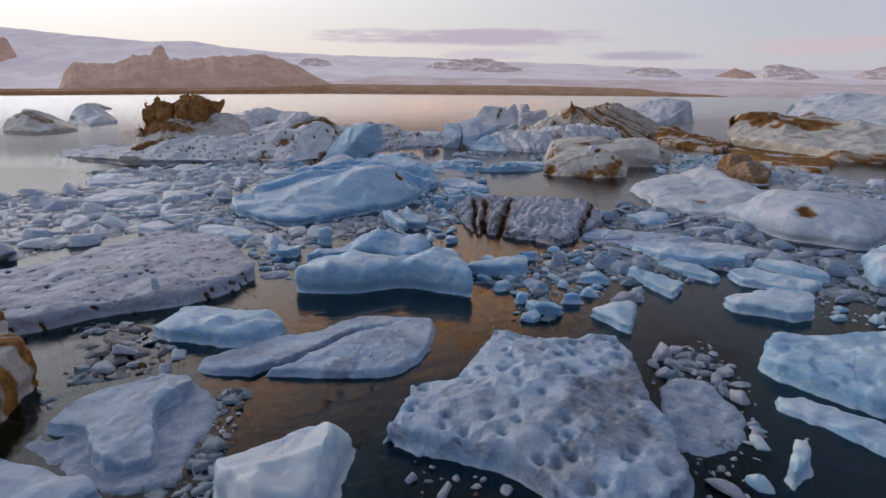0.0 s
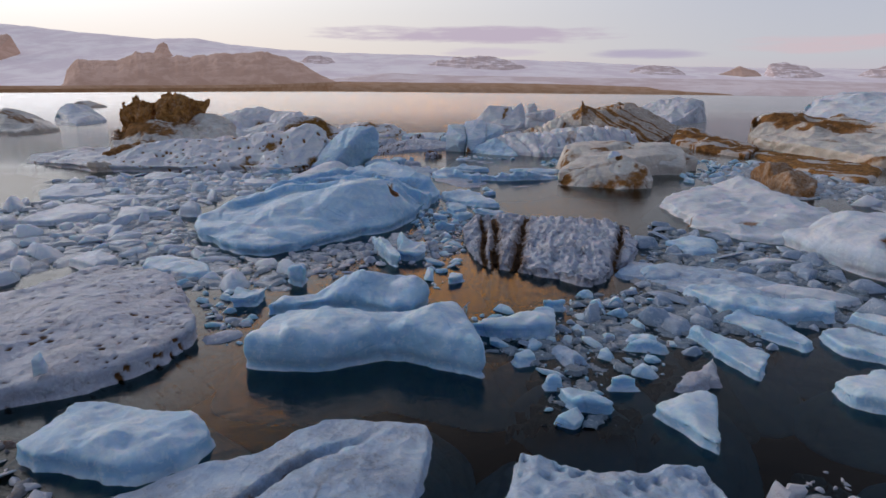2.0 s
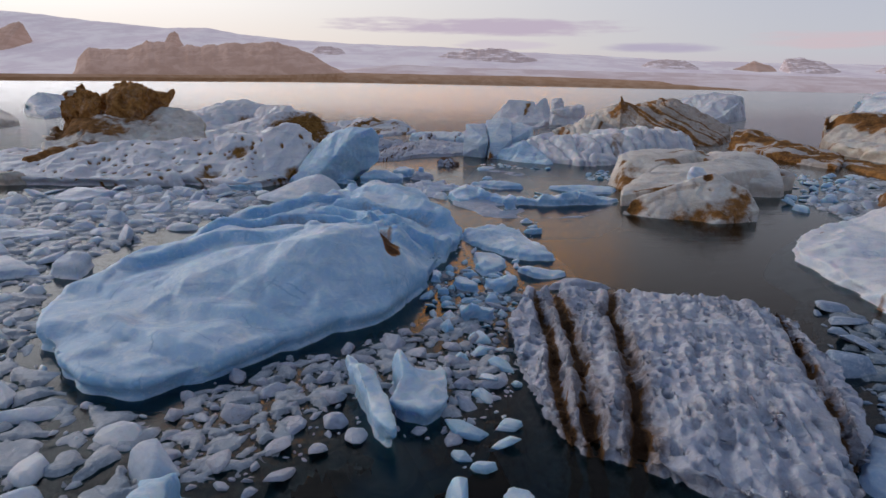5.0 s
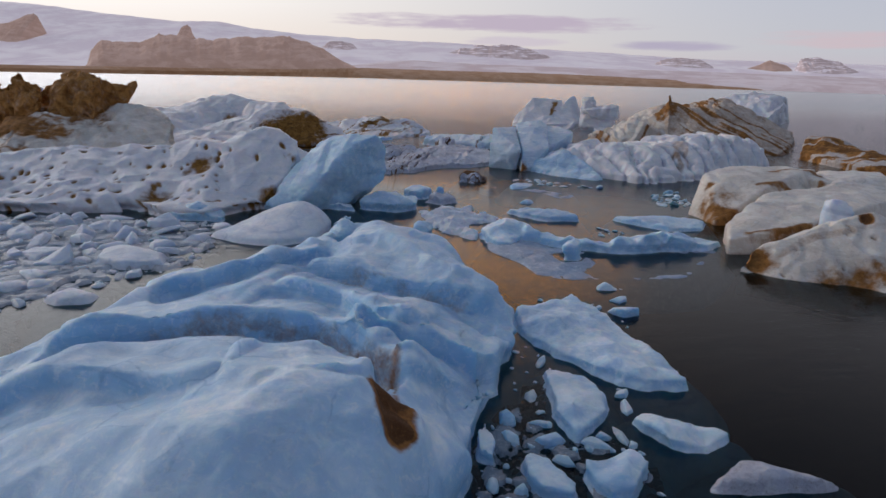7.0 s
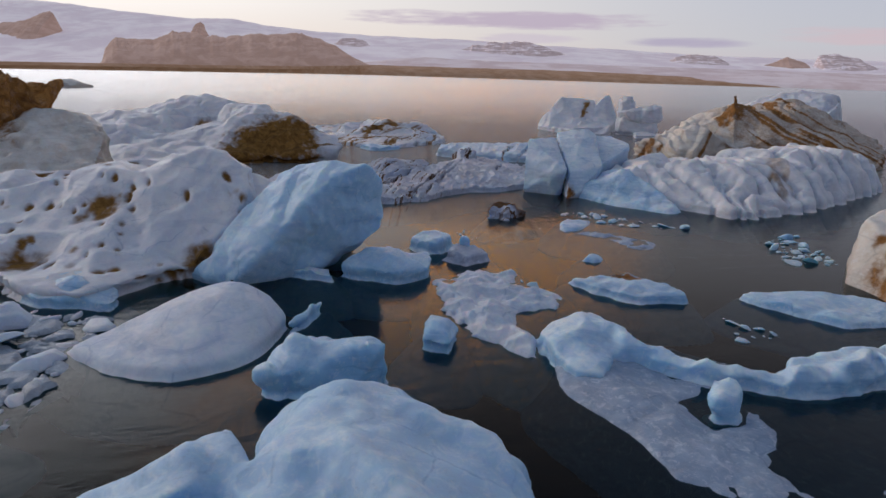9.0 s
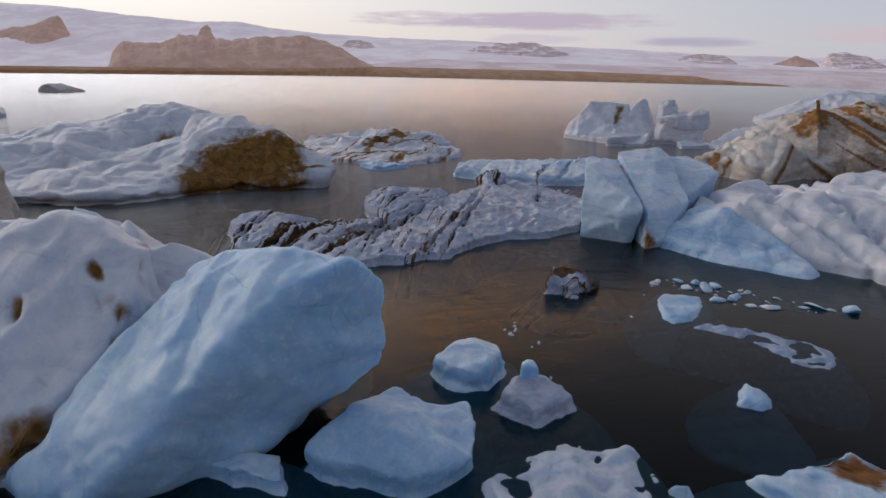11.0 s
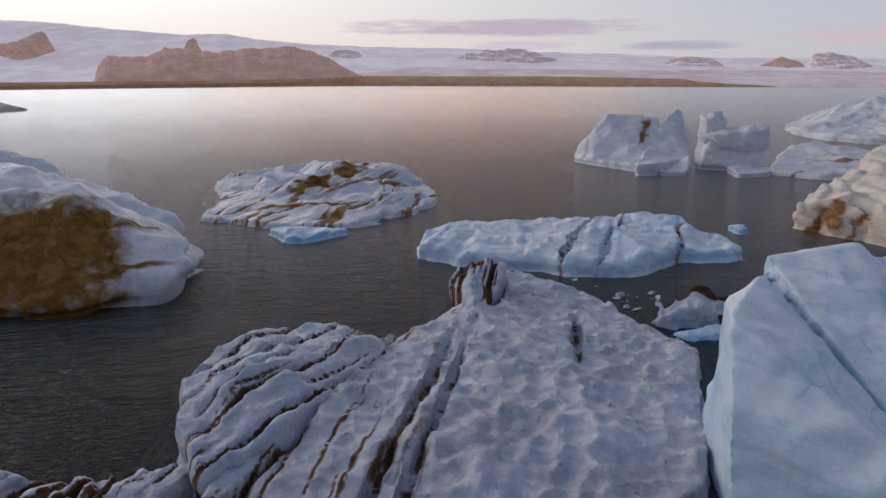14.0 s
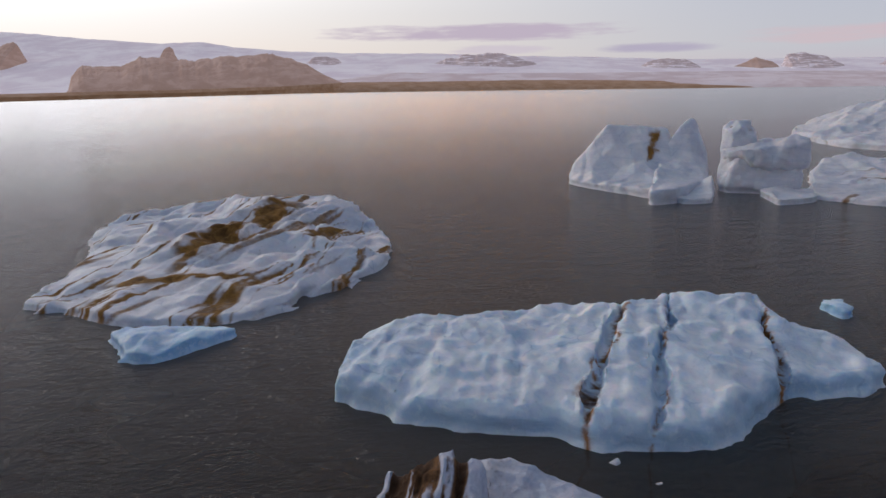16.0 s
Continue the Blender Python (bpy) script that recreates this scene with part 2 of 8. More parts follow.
def water_material():
    m, t = mat_nodes("lagoon_water")
    n = N(t)
    geo = n.node("ShaderNodeNewGeometry").outputs["Position"]
    big = n.noise(geo, 0.05, 3)
    sepw = n.node("ShaderNodeSeparateXYZ")
    n.put(sepw.inputs[0], geo)
    deep = n.mix(n.smooth(big, 0.42, 0.6), (0.002, 0.0028, 0.0025, 1), (0.004, 0.0034, 0.0024, 1))
    # the open lagoon past the pack ice is rippled and paler in body colour, the leads between the ice are calm
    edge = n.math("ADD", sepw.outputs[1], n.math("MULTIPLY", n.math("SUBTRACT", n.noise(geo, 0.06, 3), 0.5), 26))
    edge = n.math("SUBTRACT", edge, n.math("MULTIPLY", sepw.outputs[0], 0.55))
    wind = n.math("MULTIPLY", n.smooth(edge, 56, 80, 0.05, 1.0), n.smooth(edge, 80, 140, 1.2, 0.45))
    slant = n.node("ShaderNodeMapping")
    n.put(slant.inputs["Vector"], geo)
    slant.inputs["Rotation"].default_value = (0, 0, radians(-24))
    wave = n.noise(n.scaled(slant.outputs[0], (0.8, 2.0, 1.0)), 1.0, 3, 0.5, 0.6)
    chop = n.noise(n.scaled(slant.outputs[0], (1.0, 2.2, 1.0)), 4.6, 3, 0.5, 0.3)
    hgt = n.math("MULTIPLY", n.math("ADD", wave, n.math("MULTIPLY", chop, 0.5)), wind)
    bp = n.node("ShaderNodeBump")
    bp.inputs["Strength"].default_value = 0.9
    bp.inputs["Distance"].default_value = 0.3
    n.put(bp.inputs["Height"], hgt)
    body = n.node("ShaderNodeBsdfDiffuse")
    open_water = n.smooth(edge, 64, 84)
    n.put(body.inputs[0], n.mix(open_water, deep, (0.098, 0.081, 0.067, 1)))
    clear_w = n.node("ShaderNodeBsdfTransparent")
    clear_w.inputs[0].default_value = (0.34, 0.60, 0.62, 1)
    inner = n.node("ShaderNodeMixShader")
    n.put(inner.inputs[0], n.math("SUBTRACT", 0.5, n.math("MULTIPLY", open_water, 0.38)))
    t.links.new(body.outputs[0], inner.inputs[1])
    t.links.new(clear_w.outputs[0], inner.inputs[2])
    gl = n.node("ShaderNodeBsdfGlossy")
    n.put(gl.inputs["Roughness"], n.smooth(edge, 70, 220, 0.03, 0.2))
    t.links.new(bp.outputs[0], gl.inputs["Normal"])
    fr = n.node("ShaderNodeFresnel")
    n.put(fr.inputs[0], n.math("ADD", 1.28, n.math("MULTIPLY", open_water, 0.06)))
    mx = n.node("ShaderNodeMixShader")
    t.links.new(fr.outputs[0], mx.inputs[0])
    t.links.new(inner.outputs[0], mx.inputs[1])
    t.links.new(gl.outputs[0], mx.inputs[2])
    o = n.node("ShaderNodeOutputMaterial")
    t.links.new(mx.outputs[0], o.inputs[0])
    return m


def far_material(name, a, b, scale, glow_amount=0.0, snow=None):
    """Distant land: two rock or snow tones in patches; it emits its own colour as added airlight, for it lies
    kilometres off.
    """
    m, t = mat_nodes(name)
    n = N(t)
    geo = n.node("ShaderNodeNewGeometry").outputs["Position"]
    f = n.smooth(n.noise(n.scaled(geo, (1, 1, 2.5)), scale, 8, 0.65, 0.5), 0.40, 0.62)
    col = n.mix(f, (*a, 1), (*b, 1))
    if snow:
        col = n.mix(n.smooth(n.noise(n.scaled(geo, (0.35, 1, 5)), scale * 1.3, 6, 0.6, 1.0), snow[0], snow[0] + 0.1), col, (*snow[1], 1))
    p = n.node("ShaderNodeBsdfPrincipled")
    n.put(p.inputs["Base Color"], col)
    p.inputs["Roughness"].default_value = 0.9
    p.inputs["Specular IOR Level"].default_value = 0.1
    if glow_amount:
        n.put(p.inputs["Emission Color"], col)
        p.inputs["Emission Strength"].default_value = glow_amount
    o = n.node("ShaderNodeOutputMaterial")
    t.links.new(p.outputs[0], o.inputs[0])
    return m


WATER = water_material()


# ---- ice geometry ----
def lattice(ix, iy, iz, seed):
    """A repeatable random number in 0..1 for each cell of a lattice."""
    h = (ix * 374761393 + iy * 668265263 + iz * 2147483647 + seed * 1274126177) & 0xFFFFFFFF
    h = ((h ^ (h >> 13)) * 1274126177) & 0xFFFFFFFF
    h = ((h ^ (h >> 16)) * 2246822519) & 0xFFFFFFFF
    return ((h ^ (h >> 15)) & 0xFFFFFF) / float(0xFFFFFF)


def smooth_noise(p, seed=0):
    """Value noise, -1..1, at the points p (n, 3)."""
    i = np.floor(p).astype(np.int64)
    f = p - i
    u = f * f * f * (f * (f * 6 - 15) + 10)
    r = 0.0
    for dx in (0, 1):
        wx = u[:, 0] if dx else 1 - u[:, 0]
        for dy in (0, 1):
            wy = u[:, 1] if dy else 1 - u[:, 1]
            for dz in (0, 1):
                wz = u[:, 2] if dz else 1 - u[:, 2]
                r = r + wx * wy * wz * lattice(i[:, 0] + dx, i[:, 1] + dy, i[:, 2] + dz, seed)
    return r * 2 - 1


def fractal(p, octaves=4, seed=0, gain=0.5):
    r, a, s = 0.0, 1.0, 0.0
    for k in range(octaves):
        r = r + a * smooth_noise(p * 2.03 ** k + 17.3 * k, seed + k)
        s += a
        a *= gain
    return r / s


def cells(p, seed=0):
    """Distance to the nearest and the second nearest scattered point, as of crazed or cupped ice, and the way to the nearest."""
    i = np.floor(p).astype(np.int64)
    f1 = np.full(len(p), 9.0)
    f2 = np.full(len(p), 9.0)
    near = np.zeros_like(p)
    for dx in (-1, 0, 1):
        for dy in (-1, 0, 1):
            for dz in (-1, 0, 1):
                c = i + np.array((dx, dy, dz))
                q = c + np.stack([lattice(c[:, 0], c[:, 1], c[:, 2], seed + s) for s in (11, 23, 37)], 1)
                d = np.sqrt(((q - p) ** 2).sum(1))
                f2 = np.minimum(np.maximum(f1, d), f2)
                win = d < f1
                near[win] = q[win]
                f1 = np.where(win, d, f1)
    return f1, f2, near


def broken_faces(p, seed):
    """Tilted plates with steps between them, as where ice has split; about -0.5..0.5."""
    f1, f2, c = cells(p, seed)
    k = np.floor(c * 64).astype(np.int64)
    g = np.stack([lattice(k[:, 0], k[:, 1], k[:, 2], seed + s) for s in (3, 5, 9)], 1) - 0.5
    tilt = ((p - c) * g).sum(1) * 1.5 + (lattice(k[:, 0], k[:, 1], k[:, 2], seed + 19) - 0.5) * 0.42
    return tilt * np.clip((f2 - f1) * 5, 0.25, 1)


def cupped(p, seed):
    """Melt cups: hollow within, sharp where they meet; 0 at the ridges to -1 in the hollows."""
    f1, f2, _ = cells(p, seed)
    return -(1 - np.clip(f1 / 0.85, 0, 1) ** 2)


def rounded_outline(points, steps=6):
    """A closed curve through the plan points."""
    p = np.array([q[:2] for q in points], float)
    out = []
    for k in range(len(p)):
        a, b, c, d = p[k - 1], p[k], p[(k + 1) % len(p)], p[(k + 2) % len(p)]
        for s in range(steps):
            u = s / steps
            sp = 0.5 * (2 * b + (c - a) * u + (2 * a - 5 * b + 4 * c - d) * u * u + (3 * b - a - 3 * c + d) * u ** 3)
            out.append(0.4 * sp + 0.6 * (b + (c - b) * u))
    return np.array(out)


def outline_distance(x, y, poly):
    """Signed distance to the outline, negative within."""
    best = np.full(x.shape, 1e9)
    inside = np.zeros(x.shape, bool)
    for k in range(len(poly)):
        ax, ay = poly[k - 1]
        bx, by = poly[k]
        ex, ey = bx - ax, by - ay
        u = np.clip(((x - ax) * ex + (y - ay) * ey) / (ex * ex + ey * ey + 1e-9), 0, 1)
        best = np.minimum(best, (x - ax - u * ex) ** 2 + (y - ay - u * ey) ** 2)
        if ay != by:
            inside ^= ((ay > y) != (by > y)) & (x < ax + (y - ay) / (by - ay) * ex)
    return np.where(inside, -1, 1) * np.sqrt(best)


def across(x, y, line):
    """Signed distance to an open line, positive on its left and 0 past its ends, and the plain distance."""
    best, side = np.full(x.shape, 1e9), np.zeros(x.shape)
    for (ax, ay), (bx, by) in zip(line, line[1:]):
        ex, ey = bx - ax, by - ay
        size = math.hypot(ex, ey)
        t = ((x - ax) * ex + (y - ay) * ey) / size ** 2
        u = np.clip(t, 0, 1)
        d = np.hypot(x - ax - u * ex, y - ay - u * ey)
        s = (ex * (y - ay) - ey * (x - ax)) / size
        past = np.abs(t - u) * size
        win = d < best
        side = np.where(win, s * np.clip(1 - past / (0.35 * size), 0, 1), side)
        best = np.where(win, d, best)
    return side, best


def soft_min(a, b, k):
    h = np.clip(0.5 + 0.5 * (b - a) / k, 0, 1)
    return b + (a - b) * h - k * h * (1 - h)


def block(corners, p, worn):
    """Depth below the nearest face of the block with these corners, at the points p."""
    bm = bmesh.new()
    for c in corners:
        bm.verts.new(c)
    bmesh.ops.convex_hull(bm, input=bm.verts)
    bm.normal_update()
    mid = Vector(np.mean(corners, 0))
    depth = None
    for face in bm.faces:
        n, c = face.normal, face.verts[0].co
        if n.dot(c - mid) < 0:
            n = -n
        d = n.dot(c) - (n.x * p[0] + n.y * p[1] + n.z * p[2])
        depth = d if depth is None else soft_min(depth, d, worn)
    bm.free()
    return depth


def skin(f, origin, cell):
    """The surface f = 0 of a field on a grid, as vertices and quads."""
    s = f > 0
    n = np.array(f.shape) - 1
    total = np.zeros((*n, 3))
    count = np.zeros(n)
    for axis in range(3):
        lo = [slice(None)] * 3
        hi = [slice(None)] * 3
        lo[axis], hi[axis] = slice(0, -1), slice(1, None)
        fa, fb = f[tuple(lo)], f[tuple(hi)]
        cross = (fa > 0) != (fb > 0)
        u = np.where(cross, fa / np.where(cross, fa - fb, 1), 0)
        o1, o2 = [a for a in range(3) if a != axis]
        for d1 in (0, 1):
            for d2 in (0, 1):
                cut = [slice(None)] * 3
                cut[o1] = slice(d1, d1 + n[o1])
                cut[o2] = slice(d2, d2 + n[o2])
                c = cross[tuple(cut)]
                count += c
                total[..., axis] += np.where(c, u[tuple(cut)], 0)
                total[..., o1] += c * d1
                total[..., o2] += c * d2
    active = count > 0
    index = np.full(n, -1, np.int64)
    index[active] = np.arange(active.sum())
    at = np.argwhere(active)
    verts = (at + total[active] / count[active][:, None]) * cell + np.array(origin)
    quads = []
    for axis in range(3):
        lo = [slice(None)] * 3
        hi = [slice(None)] * 3
        lo[axis], hi[axis] = slice(0, -1), slice(1, None)
        cross = s[tuple(lo)] != s[tuple(hi)]
        e = np.argwhere(cross)
        o1, o2 = [(1, 2), (2, 0), (0, 1)][axis]
        e = e[(e[:, o1] > 0) & (e[:, o2] > 0) & (e[:, o1] < n[o1]) & (e[:, o2] < n[o2])]
        way = s[e[:, 0], e[:, 1], e[:, 2]]
        ring = []
        for d1, d2 in ((-1, -1), (0, -1), (0, 0), (-1, 0)):
            c = e.copy()
            c[:, o1] += d1
            c[:, o2] += d2
            ring.append(index[c[:, 0], c[:, 1], c[:, 2]])
        q = np.stack(ring, 1)
        quads.append(np.where(way[:, None], q, q[:, ::-1]))
    return verts, np.concatenate(quads)


def quad_mesh(name, verts, quads, material, dirt=None, shade=True):
    me = bpy.data.meshes.new(name)
    me.vertices.add(len(verts))
    me.vertices.foreach_set("co", np.ascontiguousarray(verts, np.float32).ravel())
    me.loops.add(quads.size)
    me.loops.foreach_set("vertex_index", np.ascontiguousarray(quads, np.int32).ravel())
    me.polygons.add(len(quads))
    me.polygons.foreach_set("loop_start", np.arange(0, quads.size, 4, dtype=np.int32))
    me.polygons.foreach_set("use_smooth", np.full(len(quads), shade))
    me.update(calc_edges=True)
    me.validate()
    if dirt is not None:
        layer = me.attributes.new("dirt", "FLOAT", "POINT")
        layer.data.foreach_set("value", np.ascontiguousarray(dirt, np.float32))
    me.materials.append(material)
    return me


def normals_of(verts, quads):
    a = verts[quads[:, 2]] - verts[quads[:, 0]]
    b = verts[quads[:, 3]] - verts[quads[:, 1]]
    fn = np.cross(a, b)
    vn = np.zeros_like(verts)
    for k in range(4):
        for c in range(3):
            vn[:, c] += np.bincount(quads[:, k], fn[:, c], len(verts))
    return vn / (np.linalg.norm(vn, axis=1)[:, None] + 1e-9)


def seam(p, deg, gap, seed):
    """Seams that run in one direction, close together in swarms; about -1..1."""
    a = math.radians(deg)
    p = p * np.array((1.0, 1.0, 0.0))
    lat = p[:, 0] * -math.sin(a) + p[:, 1] * math.cos(a)
    run = p[:, 0] * math.cos(a) + p[:, 1] * math.sin(a)
    wob = fractal(p * 0.45 + 5.1, 3, seed + 91)
    s = lat / gap + wob * 0.9
    return fractal(np.stack([s, run * 0.12, s * 0 + 0.7], 1), 4, seed + 5, 0.75) * 1.5


def side_of(p, limit, wob):
    x, y, deg, soft = limit
    a = math.radians(deg)
    return np.clip(0.5 + ((p[:, 0] - x) * -math.sin(a) + (p[:, 1] - y) * math.cos(a) + wob * soft * 0.5) / soft, 0, 1)


def bedding(p, strike, dip, seed):
    """Height across the bent layers of ice that strike and dip at these degrees, and the way along them."""
    a, d = math.radians(strike), math.radians(dip)
    n = np.array((-math.sin(a) * math.sin(d), math.cos(a) * math.sin(d), math.cos(d)))
    return p @ n + 0.5 * fractal(p * 0.3, 3, seed + 131), p[:, 0] * math.cos(a) + p[:, 1] * math.sin(a)


def strata(p, strike, dip, gap, seed):
    """Ledges where layer after layer of ice crops out; about -0.6..0.6."""
    s, run = bedding(p, strike, dip, seed)
    s = s / gap + 0.35 * smooth_noise(p / (1.7 * gap), seed + 61)
    k = np.floor(s)
    u = s - k
    size = lattice(k.astype(np.int64), 0, 0, seed + 5)
    patch = np.clip(0.55 + 0.9 * fractal(p / (5 * gap), 2, seed + 66), 0.1, 1)
    return (np.where(u < 0.8, u / 0.8, (1 - u) / 0.2) - 0.5) * (0.3 + 0.9 * size) * patch


def dirt_of(p, nrm, marks, seed, calm=1.0):
    """How much dirt lies at each point. marks: ("band", x, y, degrees, half width, amount), ("blob", x, y, z, radius, amount),
    ("stripes", degrees, spacing, share, amount), ("layers", strike, dip, gap, share, amount), ("spots", size, share, amount), ("all", amount), ("right", x, y, degrees, soft, amount)."""
    d = np.zeros(len(p))
    ragged = fractal(p * 3.1, 4, seed + 77, 0.65)
    wob = fractal(p * 0.9, 3, seed + 91)
    for mark in marks:
        kind = mark[0]
        if kind == "band":
            _, x, y, deg, half, amount, *reach = mark
            a = math.radians(deg)
            s = (p[:, 0] - x) * -math.sin(a) + (p[:, 1] - y) * math.cos(a) + wob * (0.25 + half * 0.9) * calm + 0.05 * ragged
            along = np.abs((p[:, 0] - x) * math.cos(a) + (p[:, 1] - y) * math.sin(a))
            thick = half * np.clip(0.8 + 1.1 * fractal(p * 1.3 + 4.4, 3, seed + 71), 0.12, 2)
            v = amount * np.maximum(np.clip(1.5 - np.abs(s) / thick, 0, 1), 0.42 * np.clip(1.2 - np.abs(s) / (4 * half + 0.1), 0, 1))
            if reach:
                v = v * np.clip(2 - along / reach[0] * 1.3, 0, 1)
        elif kind == "blob":
            _, x, y, z, r, amount = mark
            s = np.sqrt((p[:, 0] - x) ** 2 + (p[:, 1] - y) ** 2 + 0.7 * (p[:, 2] - z) ** 2) / r + 0.9 * calm * wob
            v = amount * np.clip(1.5 - 1.2 * s + 0.35 * ragged, 0, 1)
        elif kind == "stripes":
            _, deg, gap, share, amount, *limit = mark
            c = seam(p, deg, gap, seed)
            v = amount * np.clip((c - 1 + 2 * share) * 4, 0, 1) * (side_of(p, limit, wob) if limit else 1)
        elif kind == "layers":
            _, strike, dip, gap, share, amount, *limit = mark
            c, run = bedding(p, strike, dip, seed)
            c = fractal(np.stack([c / gap, run * 0.1, c * 0 + 0.7], 1), 3, seed + 7, 0.7) * 1.5
            v = amount * np.clip((c - 1 + 2 * share) * 3, 0, 1) * (side_of(p, limit, wob) if limit else 1)
        elif kind == "crease":
            _, line, width, amount = mark
            side, far = across(p[:, 0] + 0.12 * wob, p[:, 1] + 0.12 * ragged, line)
            v = amount * np.clip(1.3 - far / (width * np.clip(0.7 + 0.9 * wob, 0.1, 2)), 0, 1) * np.clip(0.9 - side * 6, 0.2, 1)
        elif kind == "spots":
            _, size, share, amount = mark
            f1, f2, _ = cells(p / size, seed + 3)
            v = amount * np.clip((share - f1) * 5, 0, 1)
        elif kind == "right":
            _, x, y, deg, soft, amount = mark
            a = math.radians(deg)
            s = (p[:, 0] - x) * -math.sin(a) + (p[:, 1] - y) * math.cos(a) + wob * soft
            v = amount * np.clip(0.5 + s / soft, 0, 1)
        else:
            v = np.full(len(p), mark[1])
        d = np.maximum(d, v * np.clip(1 + 0.35 * ragged, 0.5, 1.2))
    return d


def height_over(x, y, ctrl):
    """A height field drawn tight through the points (x, y, z), like a tent over poles."""
    p, z = ctrl[:, :2], ctrl[:, 2]
    d = np.sqrt(((p[:, None] - p[None]) ** 2).sum(2) + 0.01)
    n = len(p)
    m = np.zeros((n + 1, n + 1))
    m[:n, :n] = d + 0.03 * d.mean() * np.eye(n) * -1
    m[:n, n] = m[n, :n] = 1
    c = np.linalg.solve(m, np.append(z, 0))
    h = np.full(x.shape, c[n])
    for k in range(n):
        h += c[k] * np.sqrt((x - p[k, 0]) ** 2 + (y - p[k, 1]) ** 2 + 0.01)
    return np.clip(h, min(0.08, z.min()), z.max() * 1.04)


def faceted_height(x, y, base, pts, cell, x0, y0):
    """Flat faces with sharp edges between the points (x, y, z), over the grid x, y; base where no face lies."""
    co, _, faces, origin, _, _ = delaunay_2d_cdt([Vector(p[:2]) for p in pts], [], [], 0, 1e-4)
    z = [pts[o[0]][2] if o else 0.0 for o in origin]
    h = base.copy()
    for f in faces:
        a, b, c = (co[k] for k in f)
        i0, i1 = int((min(a.x, b.x, c.x) - x0) / cell), int((max(a.x, b.x, c.x) - x0) / cell) + 2
        j0, j1 = int((min(a.y, b.y, c.y) - y0) / cell), int((max(a.y, b.y, c.y) - y0) / cell) + 2
        i0, j0 = max(i0, 0), max(j0, 0)
        det = (b.y - c.y) * (a.x - c.x) + (c.x - b.x) * (a.y - c.y)
        if abs(det) < 1e-6:
            continue
        u, v = x[i0:i1, j0:j1] - c.x, y[i0:i1, j0:j1] - c.y
        wa = ((b.y - c.y) * u + (c.x - b.x) * v) / det
        wb = ((c.y - a.y) * u + (a.x - c.x) * v) / det
        wc = 1 - wa - wb
        m = (wa >= -1e-6) & (wb >= -1e-6) & (wc >= -1e-6)
        h[i0:i1, j0:j1][m] = (wa * z[f[0]] + wb * z[f[1]] + wc * z[f[2]])[m]
    return h


OUTLINES = []


